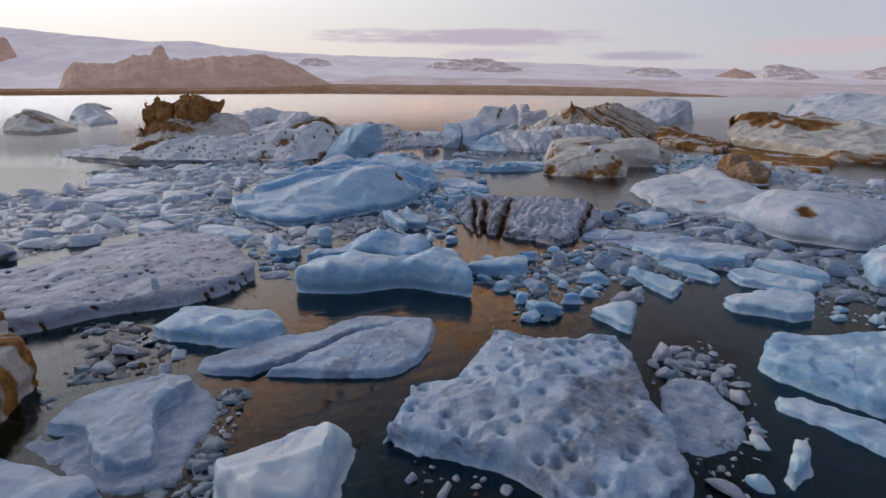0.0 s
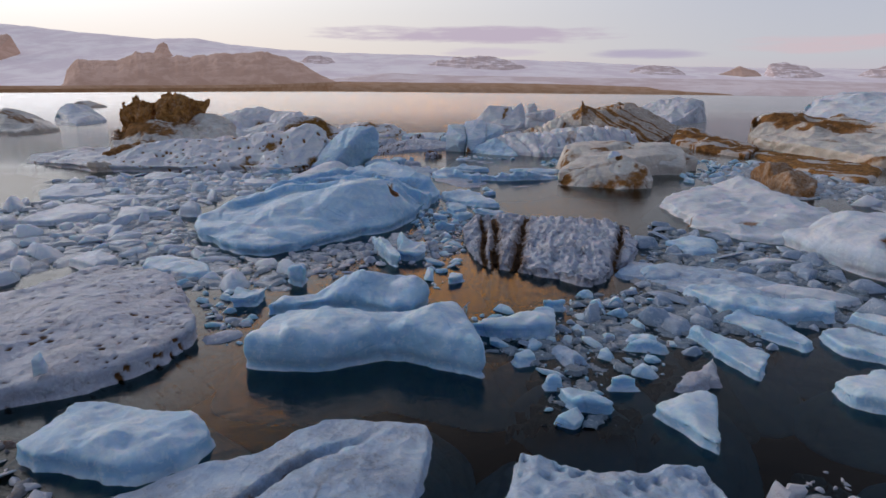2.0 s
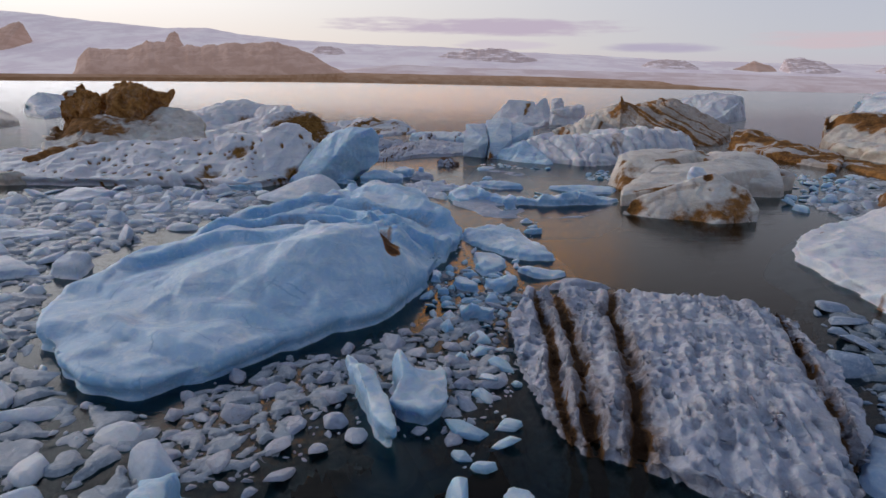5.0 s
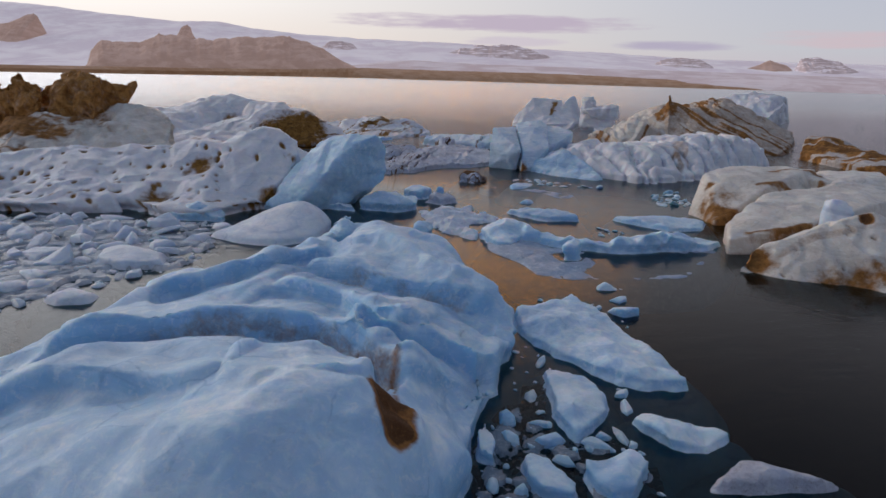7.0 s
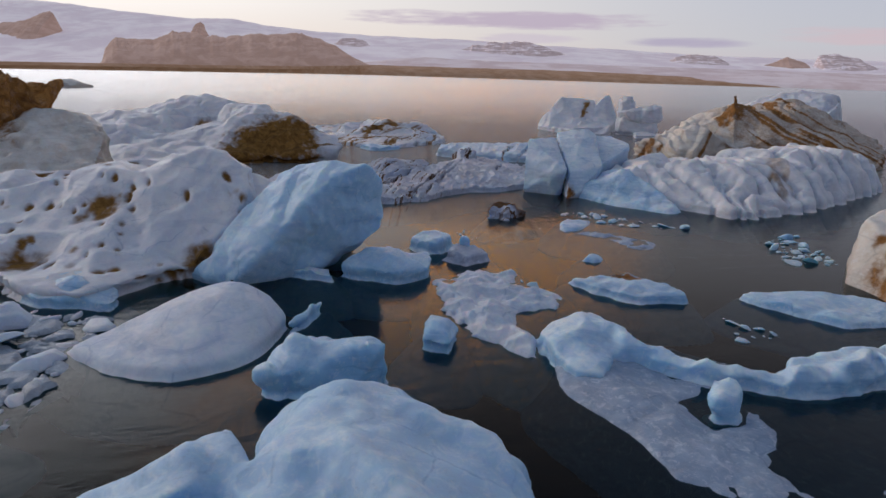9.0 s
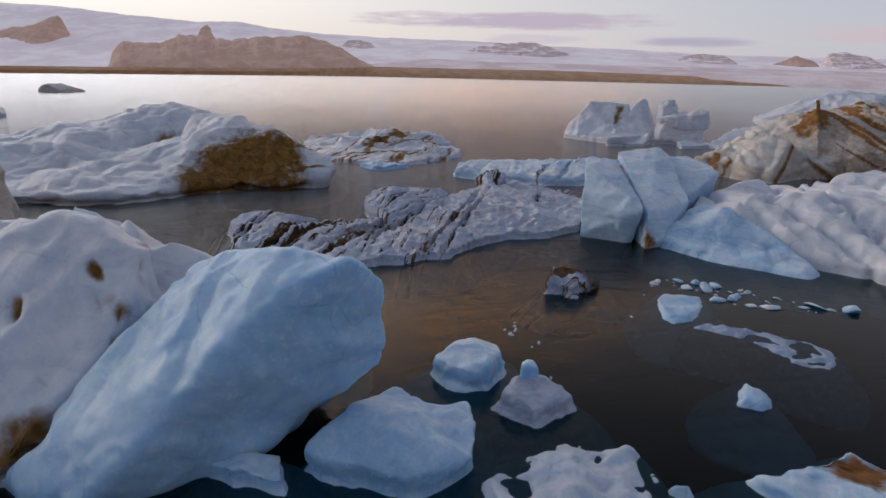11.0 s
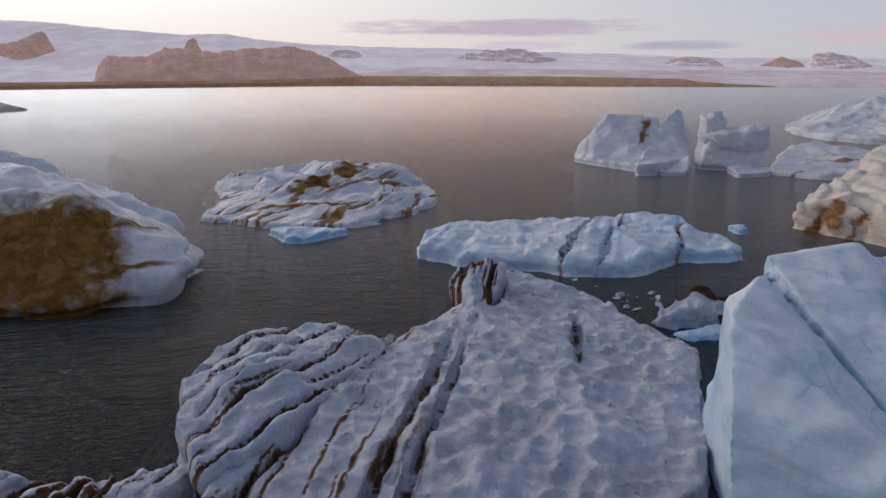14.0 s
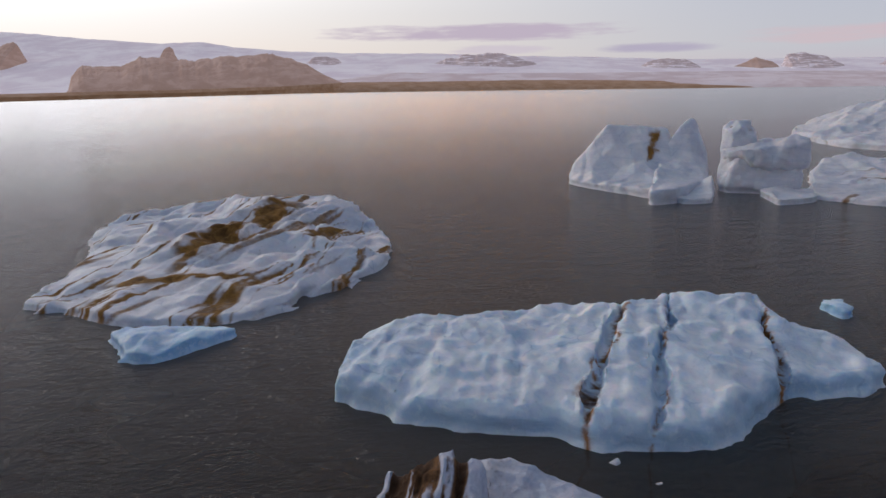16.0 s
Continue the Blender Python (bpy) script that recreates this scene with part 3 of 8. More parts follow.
def berg(name, label, outline, tops, edge=0.3, cell=0.1, ice="blue", rough=1.0, cups=None, facets=0.0, grooves=None, marks=(), undercut=0.1, seed=1,
         round_off=0.05, pits=None, scallop=0.2, tin=0.85, jag=1.0, flare=0.0, foot=0.9,
         drawn=0.8, steps=None, calm=1.0, base=None, flutes=None, pillow=None, ledges=None, scarps=(), hulls=(), knobs=()):
    """A floating piece of glacier ice. outline: plan points of the waterline, (x, y) or (x, y, height of the edge there). tops: heights of its top.
    cups: (size, depth) of melt cups. facets: size of the broken faces. grooves: (degrees, gap, depth). pits: (size, share, depth).
    drawn: below 1 the melt hollows are drawn out upright. steps: (gap, share) of overlapping sheets of ice. ledges: (strike, dip, gap, depth) of outcropping layers. scarps: (plan points of a line, drop, reach), higher to the left of its way. hulls: corners of flat-faced blocks that make up the ice in place of the heights, knobs: of blocks added to it. pillow: (size, depth) of swelling humps with creases between. flutes: (degrees, gap, depth) of upright lobes with sharp
    notches between. base: height of its underside, for ice held up by other ice."""
    poly = rounded_outline(outline)
    OUTLINES.append(poly)
    pad = 0.9 + max(0.0, flare) * max(t[2] for t in tops)
    x0, y0 = poly.min(0) - pad
    x1, y1 = poly.max(0) + pad
    peak = max(t[2] for t in tops)
    xs, ys = np.arange(x0, x1 + cell, cell), np.arange(y0, y1 + cell, cell)
    zs = np.arange(-1.0, peak + 0.5 + 0.15 * peak, cell)
    X, Y = np.meshgrid(xs, ys, indexing="ij")
    flat = np.stack([X.ravel(), Y.ravel(), np.zeros(X.size)], 1)
    span = min(x1 - x0, y1 - y0)
    ragged = 0.03 * span * rough
    wx = fractal(flat * (5.0 / span), 4, seed) * ragged
    wy = fractal(flat * (5.0 / span) + 31.7, 4, seed + 1) * ragged
    sd = outline_distance(flat[:, 0] + wx, flat[:, 1] + wy, poly).reshape(X.shape)
    ctrl = np.array([(o[0], o[1], o[2] if len(o) > 2 else edge) for o in outline] + [tuple(t) for t in tops], float)
    gx, gy = X + wx.reshape(X.shape) * 0.25, Y + wy.reshape(X.shape) * 0.25
    H = height_over(gx, gy, ctrl)
    face = facets or np.clip(0.16 * span, 0.45, 1.8)
    rng = np.random.RandomState(seed)
    spots = rng.uniform((x0, y0), (x1, y1), (int(4 * (x1 - x0) * (y1 - y0) / face ** 2) + 12, 2))
    spots = spots[outline_distance(spots[:, 0], spots[:, 1], poly) < -0.25 * face]
    spots = [q for q in spots if np.hypot(ctrl[:, 0] - q[0], ctrl[:, 1] - q[1]).min() > 0.55 * face]
    taken = []
    for q in spots:
        if all((q[0] - e[0]) ** 2 + (q[1] - e[1]) ** 2 > (0.8 * face) ** 2 for e in taken):
            taken.append(q)
    extra = []
    if len(taken) and jag > 0.1:
        taken = np.array(taken)
        zt = height_over(taken[:, 0], taken[:, 1], ctrl)
        zt = zt + np.minimum(face * 0.26, 0.35 * zt + 0.03) * rng.uniform(-1, 1, len(zt)) * jag
        extra = [(q[0], q[1], z) for q, z in zip(taken, zt)]
    sharp = faceted_height(gx, gy, H, [tuple(c) for c in ctrl] + extra, cell, x0, y0)
    H = H + (sharp - H) * tin
    lump = fractal(flat * (4.0 / span) + 9.1, 5, seed + 4).reshape(X.shape)
    H = H * (1 + 0.10 * rough * lump) + 0.03 * rough * lump
    if flutes:
        a = math.radians(flutes[0])
        s = (X * -math.sin(a) + Y * math.cos(a)) / flutes[1] + 1.7 * fractal(flat * (0.45 / flutes[1]), 4, seed + 31).reshape(X.shape)
        u = 2 * (s - np.floor(s)) - 1
        size = lattice(np.floor(s).astype(np.int64), 0, 0, seed)
        lobe = np.sqrt(np.clip(1 - u * u, 0, 1)) - 0.75 + 0.5 * (size - 0.5)
        sd = sd - flutes[2] * lobe
        H = H + (flutes[3] if len(flutes) > 3 else 0.6) * flutes[2] * lobe * np.clip(H, 0, 1)
    if steps:
        s = (H + 0.12 * (X - x0) + 0.15 * (Y - y0)) / steps[0] + 1.2 * lump
        u = s - np.floor(s)
        H = H + steps[0] * steps[1] * (np.clip((u - 0.88) / 0.12, 0, 1) - u)
    for mark in marks:
        if mark[0] == "band" and mark[4] < 0.22 and calm > 0:
            a = math.radians(mark[3])
            s = (X - mark[1]) * -math.sin(a) + (Y - mark[2]) * math.cos(a) + fractal(flat * 0.9, 3, seed + 91).reshape(X.shape) * (0.25 + mark[4] * 0.9) * calm
            along = np.abs((X - mark[1]) * math.cos(a) + (Y - mark[2]) * math.sin(a))
            H = H - 0.24 * np.clip(1.4 - np.abs(s) / (mark[4] + 0.02), 0, 1) * np.clip(2 - along / mark[6] * 1.3, 0, 1)
    for line, drop, reach in scarps:
        s, d = across(X + 0.6 * wx.reshape(X.shape), Y + 0.6 * wy.reshape(X.shape), line)
        H = H + 0.5 * drop * np.tanh(s / (0.7 * cell)) * np.exp(-d / reach)
    if cups:
        H = H + cups[1] * cupped(flat / cups[0] + 0.25 * np.stack([wx, wy, wx * 0], 1), seed + 7).reshape(X.shape)
    if grooves:
        g = seam(flat, grooves[0], grooves[1], seed)
        if len(grooves) > 3:
            g = g * side_of(flat, grooves[3:], wx) + (1 - side_of(flat, grooves[3:], wx)) * -0.4
        H = H - grooves[2] * np.clip((g + 0.05) * 1.6, 0, 1).reshape(X.shape)
    lean = fractal(flat / np.clip(0.3 * span, 0.8, 3.0) + 2.2, 2, seed + 21).reshape(X.shape)
    Z = zs[None, None, :]
    off = foot * np.clip(-Z, 0, 1) - undercut * np.exp(-((Z - 0.08) / 0.16) ** 2) - ((0.5 if name == 'ice_floe' else 0.12) - flare + 0.45 * min(1.0, rough) * lean[..., None]) * np.clip(Z, 0, 9)
    f = soft_min(H[..., None] - Z, off - sd[..., None], round_off)
    if hulls:
        p = (X[..., None] + wx.reshape(X.shape)[..., None] * 0.3, Y[..., None] + wy.reshape(X.shape)[..., None] * 0.3, Z)
        f = np.max([block(corners, p, round_off) for corners in hulls], 0)
    for corners in knobs:
        p = (X[..., None] + wx.reshape(X.shape)[..., None] * 0.5, Y[..., None] + wy.reshape(X.shape)[..., None] * 0.5, Z)
        f = -soft_min(-f, -block(corners, p, 0.15), 0.12)
    f = soft_min(f, np.broadcast_to(Z + 0.85, f.shape), 0.1)
    if base is not None:
        f = soft_min(f, Z - base + 0.5 * lean[..., None] - 0.6 * np.clip(sd + 0.6, 0, 1)[..., None], 0.3)
    verts, quads = skin(f, (x0, y0, zs[0]), cell)
    quads = quads[(verts[:, 2][quads] > -0.78).any(1)]
    island = np.arange(len(verts))
    for _ in range(400):
        low = island[quads].min(1)
        was = island.copy()
        np.minimum.at(island, quads.ravel(), np.repeat(low, 4))
        island = island[island]
        if (island == was).all():
            break
    size = np.bincount(island[quads[:, 0]], minlength=len(verts))
    quads = quads[size[island[quads[:, 0]]] > 0.06 * size.max()]
    used = np.unique(quads)
    place = np.full(len(verts), -1)
    place[used] = np.arange(len(used))
    verts, quads = verts[used], place[quads]
    nrm = normals_of(verts, quads)
    big = float(np.clip(0.13 * span, 0.6, 1.6))
    warp = np.stack([fractal(verts / big + 3.3 * k, 3, seed + 60 + k) for k in range(3)], 1)
    move = 0.06 * rough * big * fractal(verts / big, 3, seed + 8)
    scoop = min(facets, 2.2) if facets else 0.55 * big + 0.2
    flow = verts * np.array((1.0, 1.0, drawn))
    move = move + 0.24 * scoop * rough * (cupped(flow / (1.3 * scoop) + 0.55 * warp, seed + 11) + 0.5)
    move = move + 0.10 * scoop * rough * (cupped(flow / (0.55 * scoop) + 0.5 * warp, seed + 10) + 0.5)
    if facets:
        move = move + 0.09 * min(facets, 2.2) * rough * broken_faces(flow / (0.8 * facets) + 0.4 * warp, seed + 12)
    if pillow:
        move = move - pillow[1] * (cupped(verts * np.array((1.0, 1.0, 0.7)) / pillow[0] + 0.6 * warp, seed + 41) + 0.45)
        move = move - 0.22 * pillow[1] * (cupped(verts / (0.45 * pillow[0]) + 0.6 * warp, seed + 42) + 0.45)
    if ledges:
        move = move + ledges[3] * strata(verts, *ledges[:3], seed + 43)
    fine = max(4 * cell, 0.22)
    move = move + 0.16 * fine * scallop * cupped(verts / fine + 0.35 * warp, seed + 15)
    if pits:
        drawn_out = (verts + verts[:, 2:] * np.array((0.7, 0.0, 0.0))) * np.array((1.3, 1.0, 0.65))
        f1, f2, _ = cells(drawn_out / pits[0] + 0.3 * warp, seed + 14)
        f1 = f1 + 0.22 * np.clip(fractal(verts * 0.7 / pits[0], 3, seed + 16) + 0.15, 0, 1)
        move = move - pits[2] * np.clip((pits[1] - f1) * 4, 0, 1)
    for mark in marks:
        if mark[0] == "blob" and mark[4] < 1.2:
            far = np.linalg.norm(verts - np.array(mark[1:4]), axis=1) / mark[4] + 0.9 * fractal(verts * 0.9, 3, seed + 91)
            move = move - 0.30 * mark[4] * np.clip(1.3 - far, 0, 1)
    fade = np.clip((verts[:, 2] + 0.25) * 4, 0.25, 1)
    verts = verts + nrm * (move * fade)[:, None]
    dirt = dirt_of(verts, nrm, marks, seed, calm) if marks else np.zeros(len(verts))
    # fourth value of pits: how much darker their hollows are coloured
    if pits and len(pits) > 3:
        dirt = np.maximum(dirt, pits[3] * np.clip((pits[1] - f1) * 6, 0, 1))
    mid = np.array([poly[:, 0].mean(), poly[:, 1].mean(), 0.0])
    ob = new(name, quad_mesh(name, verts - mid, quads, ICE[ice], dirt))
    ob.location = mid
    return tagged(ob, label, "iceberg" if name == "iceberg" else "ice floe" if name == "ice_floe" else "ice chunk")


def whole(name, label, category, parts):
    """One thing of several ice masses frozen together: an empty on the water that parents them."""
    root = new(name)
    root.location = parts[0][1].location
    for title, ob in parts:
        ob.name = title
        ob.parent = root
        ob.location = ob.location - root.location
        del ob["category"]
    return tagged(root, label, category)


# ---- large structure: water, lake bed, distant land ----
def sheet(name, x0, x1, y0, y1, z, material, label, category):
    bm = bmesh.new()
    bmesh.ops.create_grid(bm, x_segments=24, y_segments=24, size=0.5)
    for v in bm.verts:
        v.co = (x0 + (v.co.x + 0.5) * (x1 - x0), y0 + (v.co.y + 0.5) * (y1 - y0), z)
    me = bpy.data.meshes.new(name)
    bm.to_mesh(me)
    bm.free()
    me.materials.append(material)
    return tagged(new(name, me), label, category, kind="structure")


BED = far_material("lake_bed_silt", (0.008, 0.010, 0.009), (0.012, 0.011, 0.009), 0.3)
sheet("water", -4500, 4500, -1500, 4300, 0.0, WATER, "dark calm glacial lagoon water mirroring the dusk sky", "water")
sheet("ground", -4600, 4600, -1600, 4700, -9.0, BED, "dark silty bed under the lagoon water", "lake bed")


def land(name, label, category, profile, depth, material, rise=1.0, rough=0.10, seed=1, bumps=120.0, rows=26, fan=False):
    """Far land with a skyline. profile: (x, y, height) along its crest; the slope falls towards the lake over depth metres and away behind."""
    p = np.array(profile, float)
    step = np.linspace(0, 1, 260)
    along = np.linspace(0, 1, len(p))
    cx, cy, cz = (np.interp(step, along, p[:, k]) for k in range(3))
    line = np.stack([cx / bumps, cy / bumps, cx * 0], 1)
    crest = cz * (1 + rough * fractal(line * 2.2, 5, seed, 0.6))
    verts = []
    for r in range(rows):
        u = r / (rows - 6)
        if u <= 1:
            prof = u ** rise
            yy = cy - depth * (1 - u)
        else:
            prof = 1 - (u - 1) * 1.6
            yy = cy + depth * (u - 1)
        q = np.stack([cx / bumps * 3, yy / bumps * 3, cx * 0 + 1.3], 1)
        z = crest * prof + np.abs(crest) * rough * 1.2 * fractal(q, 5, seed + 5, 0.6) * math.sin(min(u, 1) * math.pi) - (2.0 if u == 0 else 0)
        verts.append(np.stack([cx * yy / cy if fan else cx, yy, np.maximum(z, -3)], 1))
    n = len(step)
    verts = np.concatenate(verts)
    a = np.arange(rows - 1)[:, None] * n + np.arange(n - 1)[None, :]
    quads = np.stack([a, a + 1, a + 1 + n, a + n], -1).reshape(-1, 4)
    ob = new(name, quad_mesh(name, verts, quads, material))
    return tagged(ob, label, category, kind="structure")


# each far tone glows a little in place of haze
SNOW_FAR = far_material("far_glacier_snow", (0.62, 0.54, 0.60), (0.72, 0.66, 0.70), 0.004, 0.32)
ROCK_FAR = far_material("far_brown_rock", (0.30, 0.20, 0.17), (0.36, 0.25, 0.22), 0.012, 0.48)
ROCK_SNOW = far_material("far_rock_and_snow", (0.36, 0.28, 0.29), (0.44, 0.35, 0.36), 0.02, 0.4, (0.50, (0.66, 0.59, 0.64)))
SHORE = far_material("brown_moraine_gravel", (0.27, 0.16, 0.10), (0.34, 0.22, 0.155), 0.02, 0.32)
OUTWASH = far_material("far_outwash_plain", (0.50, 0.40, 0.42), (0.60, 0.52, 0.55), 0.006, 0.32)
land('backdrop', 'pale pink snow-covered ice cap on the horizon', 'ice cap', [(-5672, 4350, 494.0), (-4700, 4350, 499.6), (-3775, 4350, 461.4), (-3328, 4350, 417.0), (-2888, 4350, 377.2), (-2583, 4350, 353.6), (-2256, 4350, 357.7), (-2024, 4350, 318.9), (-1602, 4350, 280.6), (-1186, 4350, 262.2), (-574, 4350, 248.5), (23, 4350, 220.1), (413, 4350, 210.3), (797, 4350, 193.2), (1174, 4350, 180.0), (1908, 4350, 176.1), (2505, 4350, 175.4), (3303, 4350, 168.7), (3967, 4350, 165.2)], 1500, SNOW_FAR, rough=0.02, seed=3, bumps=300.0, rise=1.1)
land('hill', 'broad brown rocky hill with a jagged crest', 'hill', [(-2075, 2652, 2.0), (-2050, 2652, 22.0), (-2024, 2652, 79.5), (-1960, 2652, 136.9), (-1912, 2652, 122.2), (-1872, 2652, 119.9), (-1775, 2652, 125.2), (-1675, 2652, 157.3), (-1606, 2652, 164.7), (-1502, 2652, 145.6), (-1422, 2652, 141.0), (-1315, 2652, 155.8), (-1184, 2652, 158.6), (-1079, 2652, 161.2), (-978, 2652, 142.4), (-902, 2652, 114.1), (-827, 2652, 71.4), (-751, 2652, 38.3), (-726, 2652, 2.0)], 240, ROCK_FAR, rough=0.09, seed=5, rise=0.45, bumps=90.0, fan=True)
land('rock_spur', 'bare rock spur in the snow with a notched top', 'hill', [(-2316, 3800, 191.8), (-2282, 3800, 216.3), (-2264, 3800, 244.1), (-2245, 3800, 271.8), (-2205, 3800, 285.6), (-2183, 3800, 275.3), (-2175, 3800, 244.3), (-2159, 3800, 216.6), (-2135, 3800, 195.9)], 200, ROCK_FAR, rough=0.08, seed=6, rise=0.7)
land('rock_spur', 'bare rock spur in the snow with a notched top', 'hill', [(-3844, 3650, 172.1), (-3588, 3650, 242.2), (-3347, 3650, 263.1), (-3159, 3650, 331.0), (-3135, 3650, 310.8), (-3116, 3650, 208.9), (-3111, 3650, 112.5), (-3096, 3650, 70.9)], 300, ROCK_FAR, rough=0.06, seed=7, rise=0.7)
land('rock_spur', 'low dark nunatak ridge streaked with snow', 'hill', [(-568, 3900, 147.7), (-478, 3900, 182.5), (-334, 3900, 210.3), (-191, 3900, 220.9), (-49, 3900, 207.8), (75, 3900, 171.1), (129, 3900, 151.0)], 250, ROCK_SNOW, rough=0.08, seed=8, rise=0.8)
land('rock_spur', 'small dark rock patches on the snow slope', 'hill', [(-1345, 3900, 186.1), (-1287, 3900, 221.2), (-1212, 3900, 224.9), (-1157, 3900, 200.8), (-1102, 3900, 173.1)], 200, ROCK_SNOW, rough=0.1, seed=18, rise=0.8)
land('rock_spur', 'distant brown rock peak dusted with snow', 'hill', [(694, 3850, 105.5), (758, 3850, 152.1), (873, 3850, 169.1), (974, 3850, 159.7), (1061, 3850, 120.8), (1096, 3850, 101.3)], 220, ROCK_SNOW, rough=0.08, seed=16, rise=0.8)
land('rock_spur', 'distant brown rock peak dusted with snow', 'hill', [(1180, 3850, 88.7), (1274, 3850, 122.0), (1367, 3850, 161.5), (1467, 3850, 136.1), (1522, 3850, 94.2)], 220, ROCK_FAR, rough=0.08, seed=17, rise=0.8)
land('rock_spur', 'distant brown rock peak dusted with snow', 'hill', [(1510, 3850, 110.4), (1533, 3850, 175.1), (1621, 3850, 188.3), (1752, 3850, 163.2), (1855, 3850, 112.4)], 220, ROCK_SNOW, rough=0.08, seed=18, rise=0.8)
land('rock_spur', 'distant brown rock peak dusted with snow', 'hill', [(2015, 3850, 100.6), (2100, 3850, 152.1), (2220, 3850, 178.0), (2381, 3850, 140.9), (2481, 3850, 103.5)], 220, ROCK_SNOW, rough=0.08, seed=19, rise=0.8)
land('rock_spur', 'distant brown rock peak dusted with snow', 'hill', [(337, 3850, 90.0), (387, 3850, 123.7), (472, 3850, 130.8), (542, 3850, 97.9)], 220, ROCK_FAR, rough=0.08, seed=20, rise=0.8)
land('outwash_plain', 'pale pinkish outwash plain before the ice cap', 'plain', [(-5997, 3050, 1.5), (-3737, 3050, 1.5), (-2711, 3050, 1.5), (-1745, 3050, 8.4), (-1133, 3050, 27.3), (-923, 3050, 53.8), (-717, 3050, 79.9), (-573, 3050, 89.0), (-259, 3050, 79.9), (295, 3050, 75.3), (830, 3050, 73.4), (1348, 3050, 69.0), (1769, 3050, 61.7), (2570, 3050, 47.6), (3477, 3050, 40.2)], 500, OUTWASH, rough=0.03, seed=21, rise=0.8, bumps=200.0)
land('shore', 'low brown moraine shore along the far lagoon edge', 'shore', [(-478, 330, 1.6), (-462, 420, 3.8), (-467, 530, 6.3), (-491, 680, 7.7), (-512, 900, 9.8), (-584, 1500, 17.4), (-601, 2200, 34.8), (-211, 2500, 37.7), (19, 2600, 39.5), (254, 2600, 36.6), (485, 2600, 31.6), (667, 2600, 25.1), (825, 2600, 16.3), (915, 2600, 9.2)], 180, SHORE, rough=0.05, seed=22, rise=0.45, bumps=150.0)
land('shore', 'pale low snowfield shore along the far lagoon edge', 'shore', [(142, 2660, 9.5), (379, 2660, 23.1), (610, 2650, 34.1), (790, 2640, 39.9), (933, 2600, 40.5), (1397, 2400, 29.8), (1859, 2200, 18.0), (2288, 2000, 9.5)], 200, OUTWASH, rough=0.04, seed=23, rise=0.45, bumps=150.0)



# ---- icebergs and floes ----
# shade in the melt cups is put into the colour, through darker pits
berg('ice_floe', 'large blue-white floe with a melt-cupped ashy top',
     [(2.14,8.9), (2.49,8.78), (3.46,8.38), (4.16,8.16), (4.69,7.7), (5.5,7.02), (6.62,7.46), (7.07,8.09), (7.24,9.24), (7.06,10.57), (7.19,12.35), (6.89,13.67), (5.39,13.29,0.3), (3.98,13.62,0.35), (3.67,12.5), (3.24,10.88), (2.39,10.56)],
     [(4.09,12.22,0.55), (4.73,10.29,0.75), (5.31,10.02,0.7), (4.31,8.45,0.6), (3.63,8.22,0.5), (5.74,8.93,0.6), (2.65,9.0,0.45), (5.91,7.92,0.5)],
     edge=0.35, cell=0.05, ice='ashblue', seed=812, cups=(0.42, 0.08), rough=0.45, scallop=0.8, tin=0.3, pits=(0.42, 0.42, 0.12, 0.3), marks=[('band', 6.2, 9.9, 70.0, 0.8, 0.42, 2.6)])
berg('ice_floe', 'smooth white block of ice with a grey cleft',
     [(0.11,7.07), (-0.35,7.93), (-0.08,7.95,0.3), (0.56,8.42,0.5), (1.35,8.88,0.6), (1.97,8.75,0.6), (1.98,8.19), (2.04,7.29), (1.9,6.42), (0.91,6.31)],
     [(1.0,7.13,0.75), (1.69,7.76,0.75), (0.89,6.48,0.7)],
     edge=0.6, cell=0.05, ice='pale', rough=0.4, facets=0.9, pillow=(0.8, 0.06), seed=363)
berg('iceberg', 'dark dirt-covered upright ice slab',
     [(-4.22,8.43), (-4.57,9.32), (-4.91,10.16), (-4.71,10.12,0.4), (-5.74,10.74,0.8), (-6.49,11.24,1.2), (-8.43,11.55,1.0), (-8.61,10.48), (-5.79,8.42)],
     [(-3.8,8.38,1.4), (-4.17,8.11,1.7)],
     edge=1, cell=0.07, ice='brown', rough=0.7, marks=[('stripes', 60, 0.5, 0.55, 0.9)], facets=0.8, seed=679)
# darker ice chosen here, to put this floe's shade into its colour
berg('ice_floe', 'smooth pale green-white ice floe edge',
     [(-3.4,7.58,0.3), (-2.78,7.5,0.3), (-2.0,7.31,0.3), (-1.65,7.37), (-1.1,6.94), (-1.49,6.24), (-2.57,6.12), (-3.78,7.13)],
     [(-2.04,6.65,0.5)],
     edge=0.4, cell=0.06, ice='ashblue', rough=0.5, seed=867)
berg('ice_floe', 'low lumpy blue-white floe awash at its rim',
     [(-3.63,8.46), (-3.64,9.43), (-3.26,10.01), (-2.5,10.69), (-1.89,10.71), (-1.65,10.31), (-1.74,9.35), (-1.17,8.28), (-1.01,7.85), (-1.57,7.51), (-2.24,7.68), (-2.82,8.33)],
     [(-1.98,8.63,0.35), (-1.97,7.89,0.3), (-1.86,9.63,0.35)],
     edge=0.2, cell=0.05, ice='ashblue', facets=0.5, seed=39, rough=0.45, tin=0.4, scallop=0.8)
